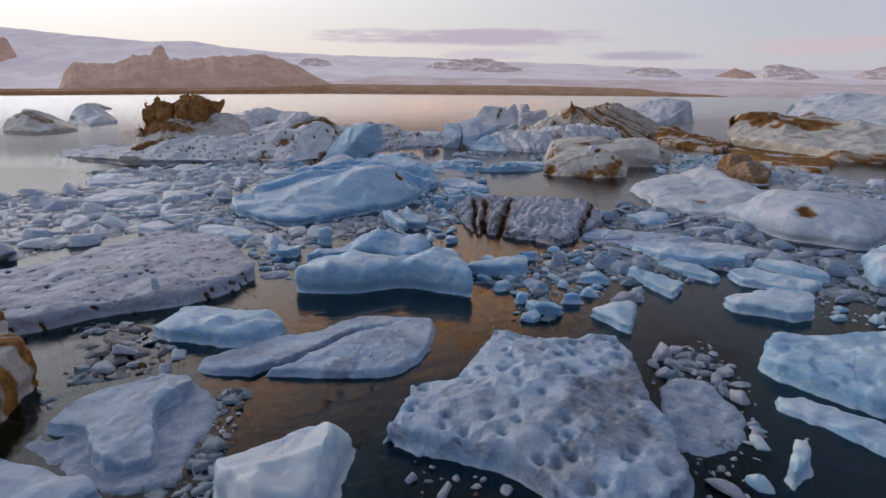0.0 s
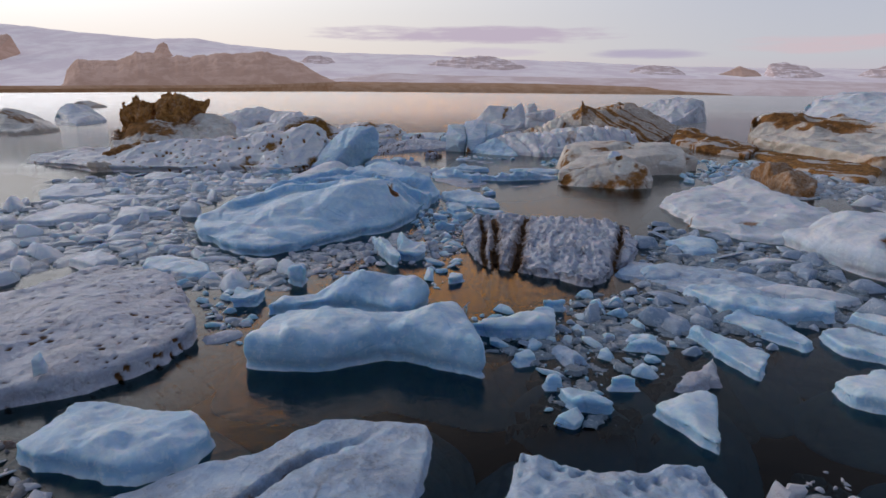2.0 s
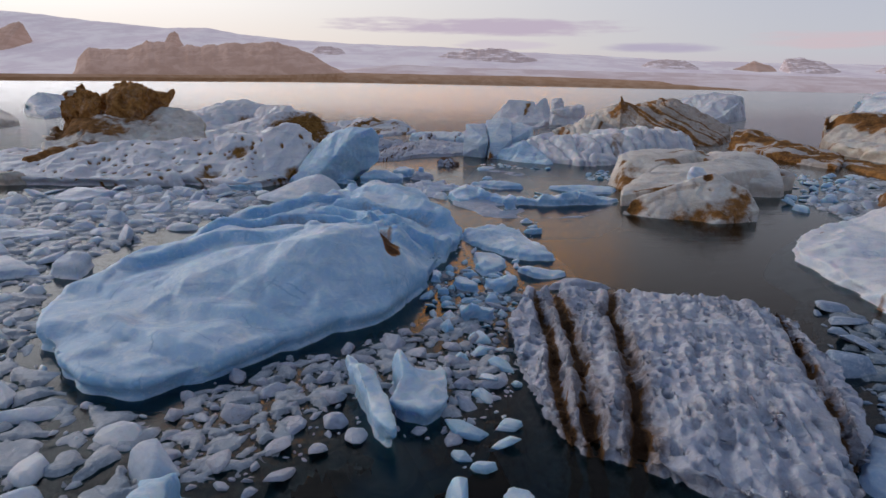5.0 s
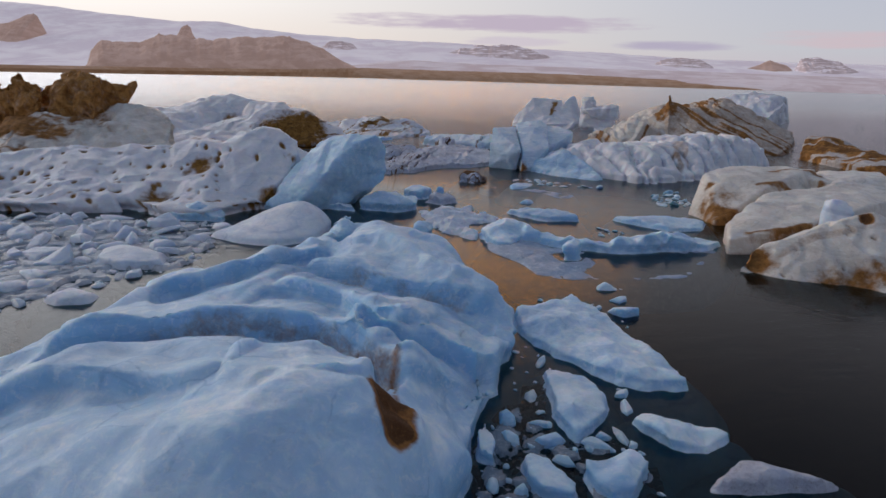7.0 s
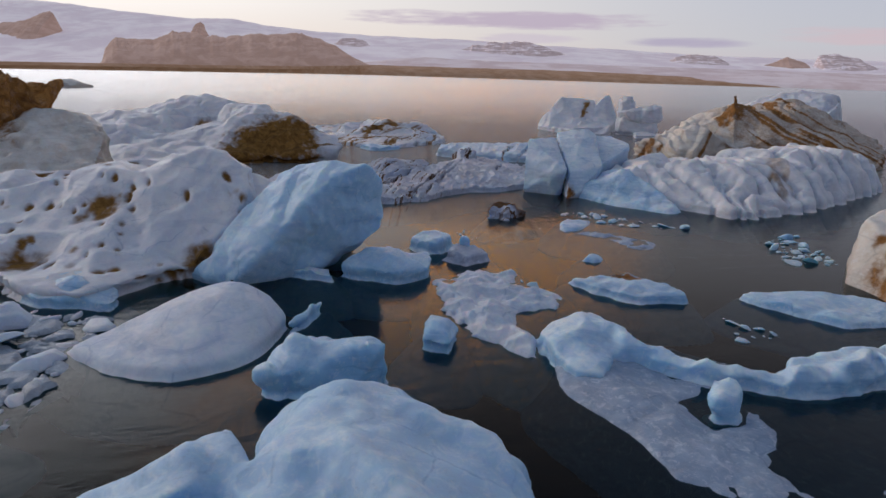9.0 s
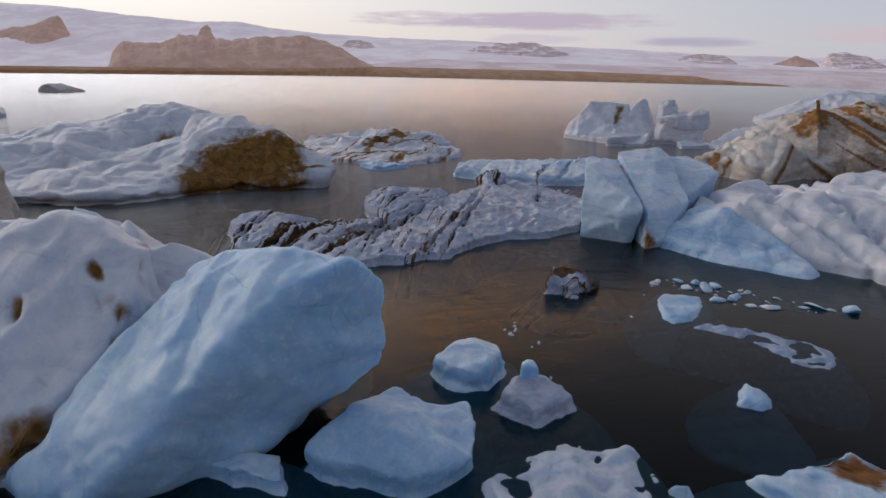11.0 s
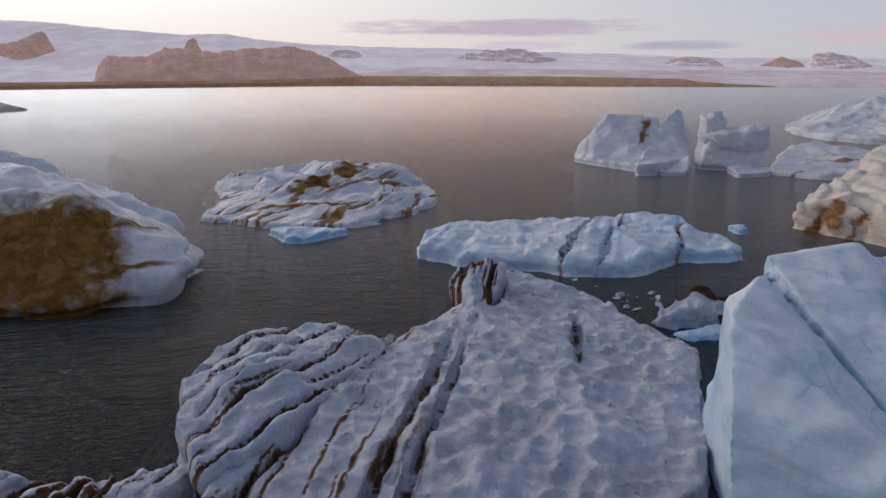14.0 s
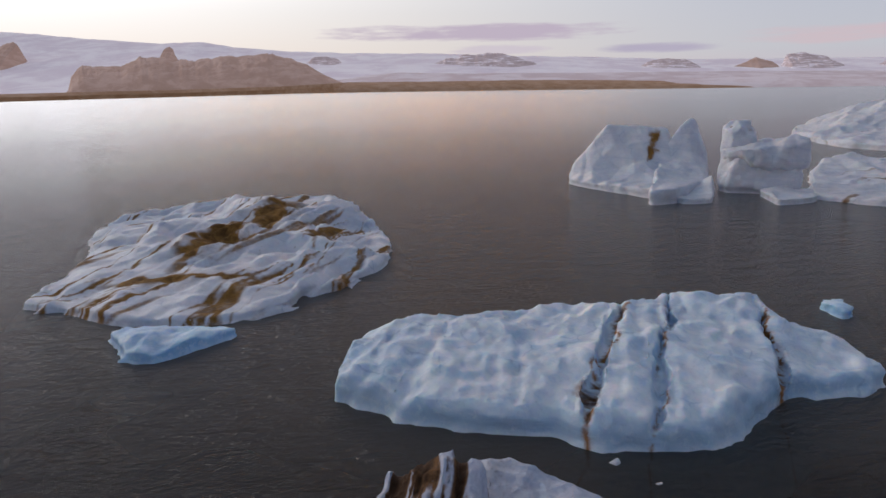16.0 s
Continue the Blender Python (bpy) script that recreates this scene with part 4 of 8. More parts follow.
berg('ice_floe', 'flat grey ice slab crossed by a brown dirt band',
     [(-2.15,11.11), (-2.23,11.57), (-1.16,12.7), (-0.25,13.25), (0.13,13.91), (0.6,14.36), (2.48,14.39), (2.67,13.5), (2.58,12.08), (2.04,11.27), (0.92,11.04), (-0.82,10.94), (-1.77,10.9)],
     [(0.94,12.96,0.35), (0.25,11.73,0.3), (1.82,12.53,0.3), (-0.83,10.99,0.2)],
     edge=0.15, cell=0.05, undercut=0.04, seed=61, ice='ashblue', rough=0.35, tin=0.3, scallop=0.8, marks=[('band', 0.02, 12.0, 52.0, 0.07, 0.9, 1.7), ('band', 0.9, 12.0, 70.0, 0.5, 0.4, 1.4)])
berg('ice_floe', 'thin grey-blue ice sheet awash round a low floe',
     [(-3.49,8.18), (-3.76,9.58), (-3.25,10.17), (-1.57,10.32), (-0.84,9.36), (-0.84,8.48), (-0.57,7.62), (-1.17,7.17), (-2.11,7.38), (-2.88,7.78)],
     [(-2.09,8.75,0.06), (-2.42,8.06,0.05), (-1.52,9.18,0.06), (-1.11,7.49,0.05), (-1.54,9.79,0.05)],
     edge=0.04, cell=0.05, ice='drowned', rough=0.5, jag=0.3, undercut=0, pillow=(0.5, 0.03), seed=666)
berg('ice_floe', 'clear rotting ice plate awash among brash',
     [(7.3,11.36), (7.76,11.85), (8.34,11.72), (8.61,10.45), (8.17,9.42), (7.58,9.04), (7.15,9.23), (7.09,10.08)],
     [(7.64,10.53,0.12), (7.74,9.6,0.12), (7.57,10.98,0.1)],
     edge=0.05, cell=0.04, ice='drowned', rough=0.6, jag=0.4, undercut=0, pits=(0.2, 0.4, 0.04), seed=352)
berg('ice_chunk', 'small white ice block resting on a rotting plate',
     [(7.47,10.22), (7.57,10.05), (7.91,10.22), (7.83,10.08,0.3), (7.57,10.16,0.3)],
     [(7.59,9.94,0.36)],
     edge=0.2, cell=0.04, ice='white', rough=0.4, seed=279)
berg('ice_floe', 'drowned blue ice shelf just under the water',
     [(9.41,12.09), (8.78,10.09), (8.82,9.42), (8.07,7.96), (8.6,7.36), (10.24,7.54), (12.87,10.56), (12.06,11.69), (10.89,12.52)],
     [(9.87,10.38,-0.1), (10.26,9.4,-0.09), (8.82,8.71,-0.12), (10.19,8.57,-0.1)],
     edge=-0.1, cell=0.06, ice='blue', rough=0.6, undercut=0, pillow=(0.6, 0.05), seed=639)
berg('ice_floe', 'lumpy light blue floe with a hollowed top',
     [(-4.16,12.63), (-4.1,13.36), (-4.2,14.18), (-3.5,14.3,0.3), (-2.57,14.16,0.3), (-1.74,14.12), (-1.06,13.64), (-0.88,13.24), (-1.12,12.63), (-1.71,12.2), (-2.71,12.17), (-3.55,12.33)],
     [(-2.46,12.88,0.6), (-2.86,12.49,0.45), (-1.61,12.85,0.45)],
     edge=0.25, cell=0.05, ice='blue', facets=0.7, seed=115, rough=0.45, tin=0.6, scallop=0.8)
berg('ice_floe', 'broad flat grey-white floe peppered with melt holes',
     [(-7.28,12.19), (-6.56,12.73), (-5.76,13.69), (-5.04,14.28), (-3.83,15.33), (-3.36,16.93), (-3.45,17.81), (-4.72,19.71,0.2), (-6.46,21.66,0.3), (-9.29,22.57,0.3), (-9.59,20.76,0.3), (-10.78,18.16,0.2), (-11.56,16.72,0.2), (-13.36,14.03,0.2), (-11.73,11.59), (-7.93,11.66)],
     [(-6.47,17.76,0.75), (-4.4,16.6,0.6), (-6.9,15.52,0.65), (-7.57,13.74,0.55), (-9.24,12.55,0.6), (-4.97,13.77,0.5)],
     edge=0.42, cell=0.07, ice='grey', seed=850, cups=(0.8, 0.04), tin=0.3, rough=0.5, pits=(0.3, 0.36, 0.1, 0.95))
center_front = berg('iceberg', 'smooth pale blue berg ridge with a sheer face',
     [(-1.82,16.21), (-0.93,16.1), (0.1,16.24), (1.16,16.94), (2.3,16.65), (3.37,16.35), (3.19,17.39), (2.65,18.88), (2.3,19.26,0.5), (0.9,19.12,0.4), (-0.7,19.14,0.4), (-1.96,18.19,0.5), (-2.13,17.43,0.3)],
     [(-0.78,16.22,1.1), (-0.44,17.76,0.95), (0.69,17.26,0.95), (2.16,17.74,1.15), (0.6,15.47,1.05), (1.92,16.46,1.15), (-1.1,15.63,0.9)],
     edge=0.85, cell=0.05, ice='blue', tin=0.6, jag=0.7, round_off=0.2, seed=292, rough=0.32, pillow=(1.3, 0.08), cups=(1.8, 0.1))
center_back = berg('iceberg', 'pale blue double-humped berg with a hollow between',
     [(-2.61,19.21), (-1.79,19.22), (-0.95,19.85), (-0.15,19.81), (0.7,19.46), (1.4,19.65), (1.66,20.55), (1.55,21.31,0.5), (1.01,21.3,0.7), (-0.42,21.22,0.8), (-1.56,20.34,0.5), (-2.43,19.92,0.4)],
     [(-0.18,20.44,1.15), (0.51,20.36,0.75), (1.27,20.45,1.0), (-1.39,19.18,0.85), (-0.46,19.84,0.7), (1.04,19.35,0.6), (-1.74,18.79,0.7)],
     edge=0.55, cell=0.05, ice='blue', tin=0.6, jag=0.7, round_off=0.2, cups=(1.6, 0.2), seed=58, rough=0.32, pillow=(1.2, 0.1))
center_foot = berg('ice_chunk', 'pale blue ice fin beside the humped berg',
     [(-3.76,19.58), (-3.36,19.63), (-2.99,19.91), (-3.01,20.89), (-3.13,20.8,0.3), (-3.64,20.59,0.3), (-3.99,20.5)],
     [(-2.98,19.89,0.5)],
     edge=0.35, cell=0.05, ice='blue', rough=0.7, seed=513)
berg('ice_chunk', 'upright blue ice horn standing in the water',
     [(-2.78,21.63), (-2.23,21.56), (-2.39,22.47), (-2.47,22.54,0.4), (-3.11,22.27,0.4)],
     [(-2.3,21.42,0.8)],
     edge=0.6, cell=0.05, ice='blue', rough=0.7, seed=491)
berg('ice_chunk', 'leaning white ice stick poking out of the water',
     [(-0.22,24.25), (0.19,23.92), (-0.08,24.9), (-0.72,26.03,0.5), (-1.2,26.3,0.6), (-1.2,25.95,0.5)],
     [(-0.84,25.49,0.75)],
     edge=0.5, cell=0.05, ice='blue', rough=0.7, seed=721)
berg('ice_chunk', 'white knobbed ice pinnacle on a low foot',
     [(-0.08,24.9), (0.58,24.7), (0.99,25.28), (0.72,26.44), (0.16,26.25,0.3), (-0.54,27.2,0.5)],
     [(-0.14,26.04,0.9), (0.67,25.09,0.3)],
     edge=0.35, cell=0.05, ice='blue', rough=0.7, seed=730)
berg('ice_chunk', 'small pale blue ice piece afloat among brash ice',
     [(1.84,22.5), (2.14,22.33), (2.5,22.78), (2.45,23.23), (2.0,23.17)],
     [(2.19,22.4,0.25)],
     edge=0.2, cell=0.07, ice='blue', rough=0.7, seed=33)
berg('ice_chunk', 'small pale blue ice piece afloat among brash ice',
     [(1.59,20.2), (1.79,19.51), (2.47,19.41), (2.87,20.16), (2.79,20.37), (2.43,19.89,0.2), (2.15,20.05,0.4), (1.76,20.12,0.3)],
     [(2.04,19.49,0.6), (2.56,19.41,0.35)],
     edge=0.3, cell=0.07, ice='blue', rough=0.7, seed=77)
berg('ice_chunk', 'small pale blue ice piece afloat among brash ice',
     [(2.56,18.8), (2.72,18.58), (3.46,18.44), (4.08,18.38), (4.98,18.72), (5.19,19.41), (5.04,19.95), (4.53,19.98), (3.95,19.39,0.3), (3.07,18.91,0.3)],
     [(3.72,18.76,0.5), (4.55,18.88,0.55)],
     edge=0.35, cell=0.07, ice='blue', rough=0.7, seed=265)
berg('ice_chunk', 'small pale blue ice piece afloat among brash ice',
     [(4.51,20.6), (4.58,20.39), (5.35,20.56), (5.5,20.85), (4.81,20.77,0.3), (4.55,20.39,0.3)],
     [(4.73,20.25,0.45)],
     edge=0.3, cell=0.07, ice='blue', rough=0.7, seed=275)
berg('ice_chunk', 'small pale blue ice piece afloat among brash ice',
     [(6.46,15.36), (6.77,14.74), (7.31,14.0), (7.66,14.85), (7.9,15.86), (7.55,16.08), (6.73,15.58)],
     [(7.08,14.81,0.35)],
     edge=0.2, cell=0.07, ice='blue', rough=0.7, seed=904)
berg('ice_chunk', 'small pale blue ice piece afloat among brash ice',
     [(8.15,19.2), (8.49,18.09), (8.92,16.98), (9.13,16.86), (9.73,17.9), (9.32,18.57), (8.59,19.47)],
     [(8.55,17.15,0.4)],
     edge=0.25, cell=0.07, ice='blue', rough=0.7, seed=504)
berg('ice_chunk', 'small pale blue ice piece afloat among brash ice',
     [(4.75,15.86), (5.0,15.23), (5.74,15.12), (5.96,15.48), (5.58,15.83,0.2), (5.12,16.05,0.2)],
     [(5.26,15.23,0.4)],
     edge=0.25, cell=0.07, ice='blue', rough=0.7, seed=859)
berg('ice_chunk', 'small pale blue ice piece afloat among brash ice',
     [(10.28,16.72), (10.33,16.04), (10.96,15.74), (11.6,15.35), (12.44,15.68), (13.09,17.08), (12.78,17.84,0.2), (11.61,17.52,0.2), (10.45,16.9,0.2)],
     [(10.85,16.12,0.45), (11.56,15.78,0.4)],
     edge=0.25, cell=0.07, ice='blue', rough=0.7, seed=328)
berg('ice_chunk', 'small pale blue ice piece afloat among brash ice',
     [(11.43,19.65), (11.46,18.48), (12.17,18.05), (12.83,17.65), (13.95,18.46), (13.19,19.47), (12.15,19.95)],
     [(11.85,18.05,0.35)],
     edge=0.2, cell=0.07, ice='blue', rough=0.7, seed=337)
berg('ice_chunk', 'small pale blue ice piece afloat among brash ice',
     [(9.25,20.23), (9.9,19.44), (10.69,18.56), (11.15,19.0), (10.93,20.23), (10.14,21.07)],
     [(9.98,18.63,0.35)],
     edge=0.2, cell=0.07, ice='blue', rough=0.7, seed=346)
berg('ice_floe', 'broad bright blue floe with a scooped surface',
     [(9.59,12.64), (10.38,14.09), (11.31,14.24,0.2), (12.34,14.3,0.3), (13.93,14.85,0.3), (15.59,14.52,0.3), (13.85,11.89), (11.77,10.44), (11.04,10.63), (10.44,11.17), (9.95,11.67)],
     [(10.1,12.19,0.5), (10.98,11.82,0.6), (11.95,11.72,0.7)],
     edge=0.35, cell=0.06, ice='blue', pits=(0.4, 0.36, 0.1), seed=728, rough=0.55, tin=0.4, cups=(0.35, 0.07))
berg('ice_chunk', 'small pale blue ice piece afloat among brash ice',
     [(9.33,11.26), (9.95,11.22), (10.53,10.77), (11.27,10.38), (11.76,9.75), (10.87,9.05), (10.35,9.44), (9.77,10.21), (9.23,10.72)],
     [(10.04,9.92,0.25)],
     edge=0.12, cell=0.07, ice='blue', rough=0.7, seed=797)
berg('ice_chunk', 'small pale blue ice piece afloat among brash ice',
     [(8.4,8.63), (8.91,9.43), (8.93,9.33,0.4), (9.31,9.64), (9.03,8.84), (8.51,8.25)],
     [(8.44,8.47,0.6)],
     edge=0.3, cell=0.07, ice='blue', rough=0.7, seed=800)
berg('ice_floe', 'log-shaped smooth blue-white ice bar',
     [(12.45,20.5), (13.36,19.36), (14.37,18.74), (14.64,19.46,0.3), (13.79,20.46,0.4), (12.88,20.92,0.4)],
     [(12.75,18.99,0.7), (13.52,18.16,0.65)],
     edge=0.4, cell=0.06, ice='blue', seed=831, rough=0.4)
berg('ice_floe', 'long low ridge of pale ice among brash',
     [(8.91,22.69), (9.56,21.04), (11.06,20.33), (12.41,20.5), (13.18,22.04), (11.45,22.26,0.2), (10.1,23.39,0.2)],
     [(9.97,21.3,0.4), (11.59,20.42,0.45)],
     edge=0.25, cell=0.07, ice='blue', rough=0.7, seed=784)
berg('iceberg', 'rounded bright blue-white ice hump',
     [(16.09,20.64), (15.39,18.76), (16.09,18.32), (18.27,19.69), (19.56,22.58,0.4), (17.85,22.62,0.5), (16.43,21.39,0.4)],
     [(16.15,19.5,0.9)],
     edge=0.5, cell=0.08, ice='blue', rough=0.7, seed=28)
berg('iceberg', 'smooth white domed berg with one brown hole',
     [(14.74,29.73), (14.97,27.38), (15.48,25.11), (16.47,24.24), (18.12,23.55), (22.69,28.54), (22.41,30.3,1.0), (19.96,30.75,1.2), (18.13,30.31,1.2), (16.82,30.37,1.0), (15.59,29.58,0.8)],
     [(15.75,27.72,1.3), (17.64,27.84,1.45), (15.74,25.23,1.0), (17.73,25.55,1.2), (14.8,26.33,0.7)],
     edge=0.6, cell=0.08, ice='white', marks=[('blob', 16.46, 25.5, 1.16, 0.4, 1.0)], round_off=0.4, seed=898, rough=0.3, pillow=(2.0, 0.14))
berg('ice_floe', 'low white pointed floe flecked with dirt',
     [(11.72,37.03), (13.38,40.52), (16.24,42.85,0.4), (18.98,45.08,0.9), (19.01,40.45,0.5), (19.38,36.59,0.4), (19.88,34.43), (16.49,29.67), (14.83,29.13), (13.28,29.76), (12.17,31.97)],
     [(17.44,41.6,1.1), (16.56,36.53,0.8), (15.68,31.51,0.6), (13.33,34.67,0.6), (13.76,31.38,0.55)],
     edge=0.25, cell=0.09, ice='white', marks=[('blob', 14.06, 31.24, 0.6, 0.45, 0.7), ('stripes', 20, 1.2, 0.4, 0.7)], seed=351, jag=1.2, rough=0.5, ledges=(20, 25, 0.5, 0.18))
berg('iceberg', 'small tan-brown pyramid of dirty ice',
     [(20.82,48.98), (20.17,44.41), (20.34,41.34), (21.47,40.98), (22.43,43.0,0.88), (22.21,46.0,1.34), (21.32,48.0,1.31)],
     [(20.17,45.0,1.65), (20.67,43.0,1.36)],
     edge=0.5, cell=0.1, ice='tan', rough=0.7, marks=[('all', 0.6)], seed=390)
berg('iceberg', 'grey pitted ice block with dark vertical dirt stripes',
     [(2.0,27.44), (2.93,24.32), (3.65,24.05), (4.27,23.77), (5.18,23.39), (6.42,22.49), (7.33,23.87), (8.4,25.94), (8.76,27.57,0.3), (8.86,30.95,0.45), (7.82,31.58,0.45), (5.2,31.86,0.4), (2.46,31.52,0.5), (1.96,29.27,0.4)],
     [(2.7,30.16,0.6), (5.08,30.58,0.55), (7.72,30.21,0.6), (3.57,25.41,0.75), (5.29,24.74,0.75), (7.16,25.48,0.75), (4.47,23.31,0.5), (5.82,22.83,0.5), (2.99,23.84,0.5), (8.02,25.87,0.5), (5.94,28.35,0.65)],
     edge=0.35, ice='grey', rough=0.6, tin=0.6, jag=0.3, scallop=1.2, pits=(0.26, 0.45, 0.12, 0.3), grooves=(80, 0.35, 0.14), marks=[('band', 4.27, 26.69, 86.0, 0.13, 1.3, 4.2), ('band', 3.33, 26.91, 92.0, 0.13, 1.2, 4.3), ('band', 2.9, 27.11, 93.0, 0.1, 1.0, 4.0), ('band', 7.86, 26.79, 78.0, 0.08, 1.1, 3.6)], calm=0.4, seed=12, cell=0.05, cups=(0.24, 0.08))
berg('iceberg', 'large smooth blue-white berg with a dirty brown gash',
     [(-9.5,28.49), (-7.96,26.35), (-5.96,24.93), (-4.7,24.75), (-3.9,25.59), (-3.25,26.63), (-2.35,27.82), (-0.98,29.36), (-0.43,31.97), (-0.55,32.3), (-0.2,34.68), (0.09,36.67), (0.26,36.25), (0.03,38.01), (-1.3,40.07), (-1.67,41.2,0.28), (-3.97,42.0,1.09), (-5.17,41.2,0.84), (-5.21,40.2,0.6), (-6.73,39.3,0.48), (-8.7,38.1,0.27), (-9.27,36.3,0.18), (-9.97,32.3,0.13)],
     [(-1.36,30.3,1.43), (-4.4,40.6,1.47), (-3.85,40.8,1.49), (-2.82,40.6,1.44), (-2.01,40.5,1.24), (-4.62,39.2,1.3), (-0.26,37.4,0.99), (-2.53,37.3,0.93), (-5.66,38.8,1.08), (-7.39,37.2,0.94), (-8.23,35.9,0.99), (-3.98,33.3,1.47), (-1.88,31.2,1.97), (-4.77,30.2,1.61), (-7.52,31.8,1.1), (-3.02,30.0,1.85), (-4.78,28.3,0.76), (-6.12,27.0,0.48), (-3.18,27.0,0.34), (-6.77,26.5,0.6), (-2.48,34.0,1.52), (-5.14,36.89,1.33), (-5.43,40.0,1.25), (-3.17,40.3,1.54), (-1.94,38.1,1.46), (-2.49,35.8,1.2), (-3.55,35.05,1.15), (-6.03,35.05,1.15), (-6.46,33.75,1.05)],
     edge=0.35, ice='blue', scallop=0.1, calm=1.0, seed=106, cell=0.07, jag=0.7, tin=0.9, ledges=(-16, -48, 1.3, 0.22), pillow=(1.5, 0.11), facets=1.6, rough=0.34, scarps=[([(-7.6, 33.1), (-6.17, 33.67), (-4.33, 34.05), (-3.49, 34.06), (-2.34, 33.49), (-1.7, 33.0)], 0.7224999999999999, 0.92), ([(-4.9, 36.2), (-3.6, 35.85), (-2.6, 34.8), (-1.9, 34.76)], 0.5185, 0.8), ([(-4.7, 37.7), (-3.29, 37.25), (-2.5, 37.14), (-0.9, 37.03)], 0.5780000000000001, 0.92), ([(-2.6, 34.2), (-2.14, 34.5), (-1.28, 34.57), (-0.59, 34.28), (-0.1, 35.1)], 0.7224999999999999, 0.69), ([(-1.9, 31.9), (-2.12, 32.82), (-2.44, 33.06), (-3.01, 32.87), (-3.9, 32.55)], 0.5780000000000001, 0.8), ([(-7.5, 36.2), (-6.2, 37.2), (-5.2, 38.6)], 0.5015, 0.8), ([(-8.4, 30.6), (-6.5, 31.4), (-4.6, 31.2)], 0.4335, 0.92)], marks=[('blob', -1.55, 31.5, 1.65, 0.34, 1.2), ('blob', -1.38, 31.1, 1.5, 0.3, 1.2), ('crease', [(-6.17, 33.67), (-4.33, 34.05), (-3.49, 34.06), (-2.34, 33.49), (-1.82, 33.16)], 0.5, 0.46), ('crease', [(-1.82, 33.16), (-1.7, 32.3), (-1.5, 31.6)], 0.3, 0.6), ('crease', [(-4.5, 37.5), (-3.29, 37.25), (-1.1, 37.0)], 0.25, 0.38), ('spots', 0.9, 0.2, 0.3)])
berg('ice_floe', 'flat pointed blue-white floe with grey edges',
     [(0.06,37.29), (0.38,36.73), (1.48,35.67), (2.46,35.06), (3.49,35.27), (3.55,35.92), (2.76,37.65), (2.12,39.15), (1.5,40.09), (0.63,39.0,0.2), (-0.04,38.67)],
     [(1.25,37.93,0.35), (2.24,35.68,0.35)],
     edge=0.2, cell=0.06, ice='blue', rough=0.7, facets=0.5, seed=807)
berg('ice_chunk', 'small pale blue ice piece afloat among brash ice',
     [(0.55,35.48), (0.76,33.74), (1.15,33.12), (1.89,34.09), (1.71,35.06), (1.21,35.61)],
     [(1.14,33.89,0.35)],
     edge=0.15, cell=0.07, ice='blue', rough=0.7, seed=357)
berg('ice_chunk', 'small pale blue ice piece afloat among brash ice',
     [(1.99,33.98), (2.58,33.23), (3.23,33.24), (3.78,33.81), (3.16,34.07), (2.37,34.26)],
     [(2.57,33.34,0.25)],
     edge=0.15, cell=0.07, ice='blue', rough=0.7, seed=366)
berg('ice_chunk', 'small pale blue ice piece afloat among brash ice',
     [(0.18,32.23), (0.53,31.61), (1.06,31.62), (1.12,32.0), (0.71,32.58), (0.27,32.79)],
     [(0.6,31.78,0.3)],
     edge=0.2, cell=0.07, ice='blue', rough=0.7, seed=674)
berg('ice_chunk', 'small pale blue ice piece afloat among brash ice',
     [(1.08,32.61), (1.22,31.92), (1.5,31.7), (2.0,31.88), (2.29,32.62), (2.0,33.09,0.2), (1.57,32.81)],
     [(1.7,32.09,0.35)],
     edge=0.2, cell=0.07, ice='blue', rough=0.7, seed=683)
berg('ice_chunk', 'small pale blue ice piece afloat among brash ice',
     [(0.57,30.11), (0.75,29.51), (1.53,29.53), (1.72,29.92), (1.48,30.27,0.2), (0.97,30.11,0.3)],
     [(1.01,29.49,0.6)],
     edge=0.3, cell=0.07, ice='blue', rough=0.7, seed=692)
berg('ice_chunk', 'small pale blue ice piece afloat among brash ice',
     [(-0.56,32.41), (-0.01,32.23), (-0.08,33.07), (-0.46,33.5)],
     [(-0.24,32.24,0.3)],
     edge=0.2, cell=0.07, ice='blue', rough=0.7, seed=701)
berg('iceberg', 'smooth tilted almond-shaped white berg',
     [(-10.92,43.46), (-9.44,42.77), (-8.07,42.77), (-7.22,43.44), (-6.89,44.19), (-6.91,45.51), (-6.96,45.69,0.4), (-7.53,45.94,0.8), (-8.51,46.0,0.9), (-9.4,45.56,0.7), (-10.32,44.64,0.3)],
     [(-8.21,45.44,1.05), (-9.26,44.71,0.7), (-7.37,45.04,0.75), (-8.03,43.71,0.5), (-9.89,43.72,0.3)],
     edge=0.15, cell=0.06, ice='white', rough=0.2, tin=0.2, jag=0.2, scallop=0.15, round_off=0.3, seed=179)
berg('ice_chunk', 'small pale blue ice piece afloat among brash ice',
     [(-6.91,45.06), (-6.6,45.74), (-6.46,46.45), (-6.59,46.84,0.3), (-6.88,46.31,0.3)],
     [(-6.51,46.07,0.5)],
     edge=0.3, cell=0.07, ice='blue', rough=0.7, seed=320)
berg('iceberg', 'small saddle-backed bright blue berg',
     [(-6.46,42.76), (-5.85,42.65), (-5.29,42.81), (-4.57,43.16), (-4.04,43.43,0.6), (-4.14,43.81,0.8), (-4.62,44.09,0.8), (-5.27,44.03,0.7), (-6.05,43.98,0.7), (-6.35,43.11,0.5)],
     [(-5.89,43.34,1.0), (-4.13,43.49,0.95), (-4.82,43.31,0.85), (-5.24,42.75,0.7), (-5.98,42.58,0.7)],
     edge=0.5, cell=0.05, ice='blue', rough=0.4, facets=0.7, pillow=(0.8, 0.14), seed=418)
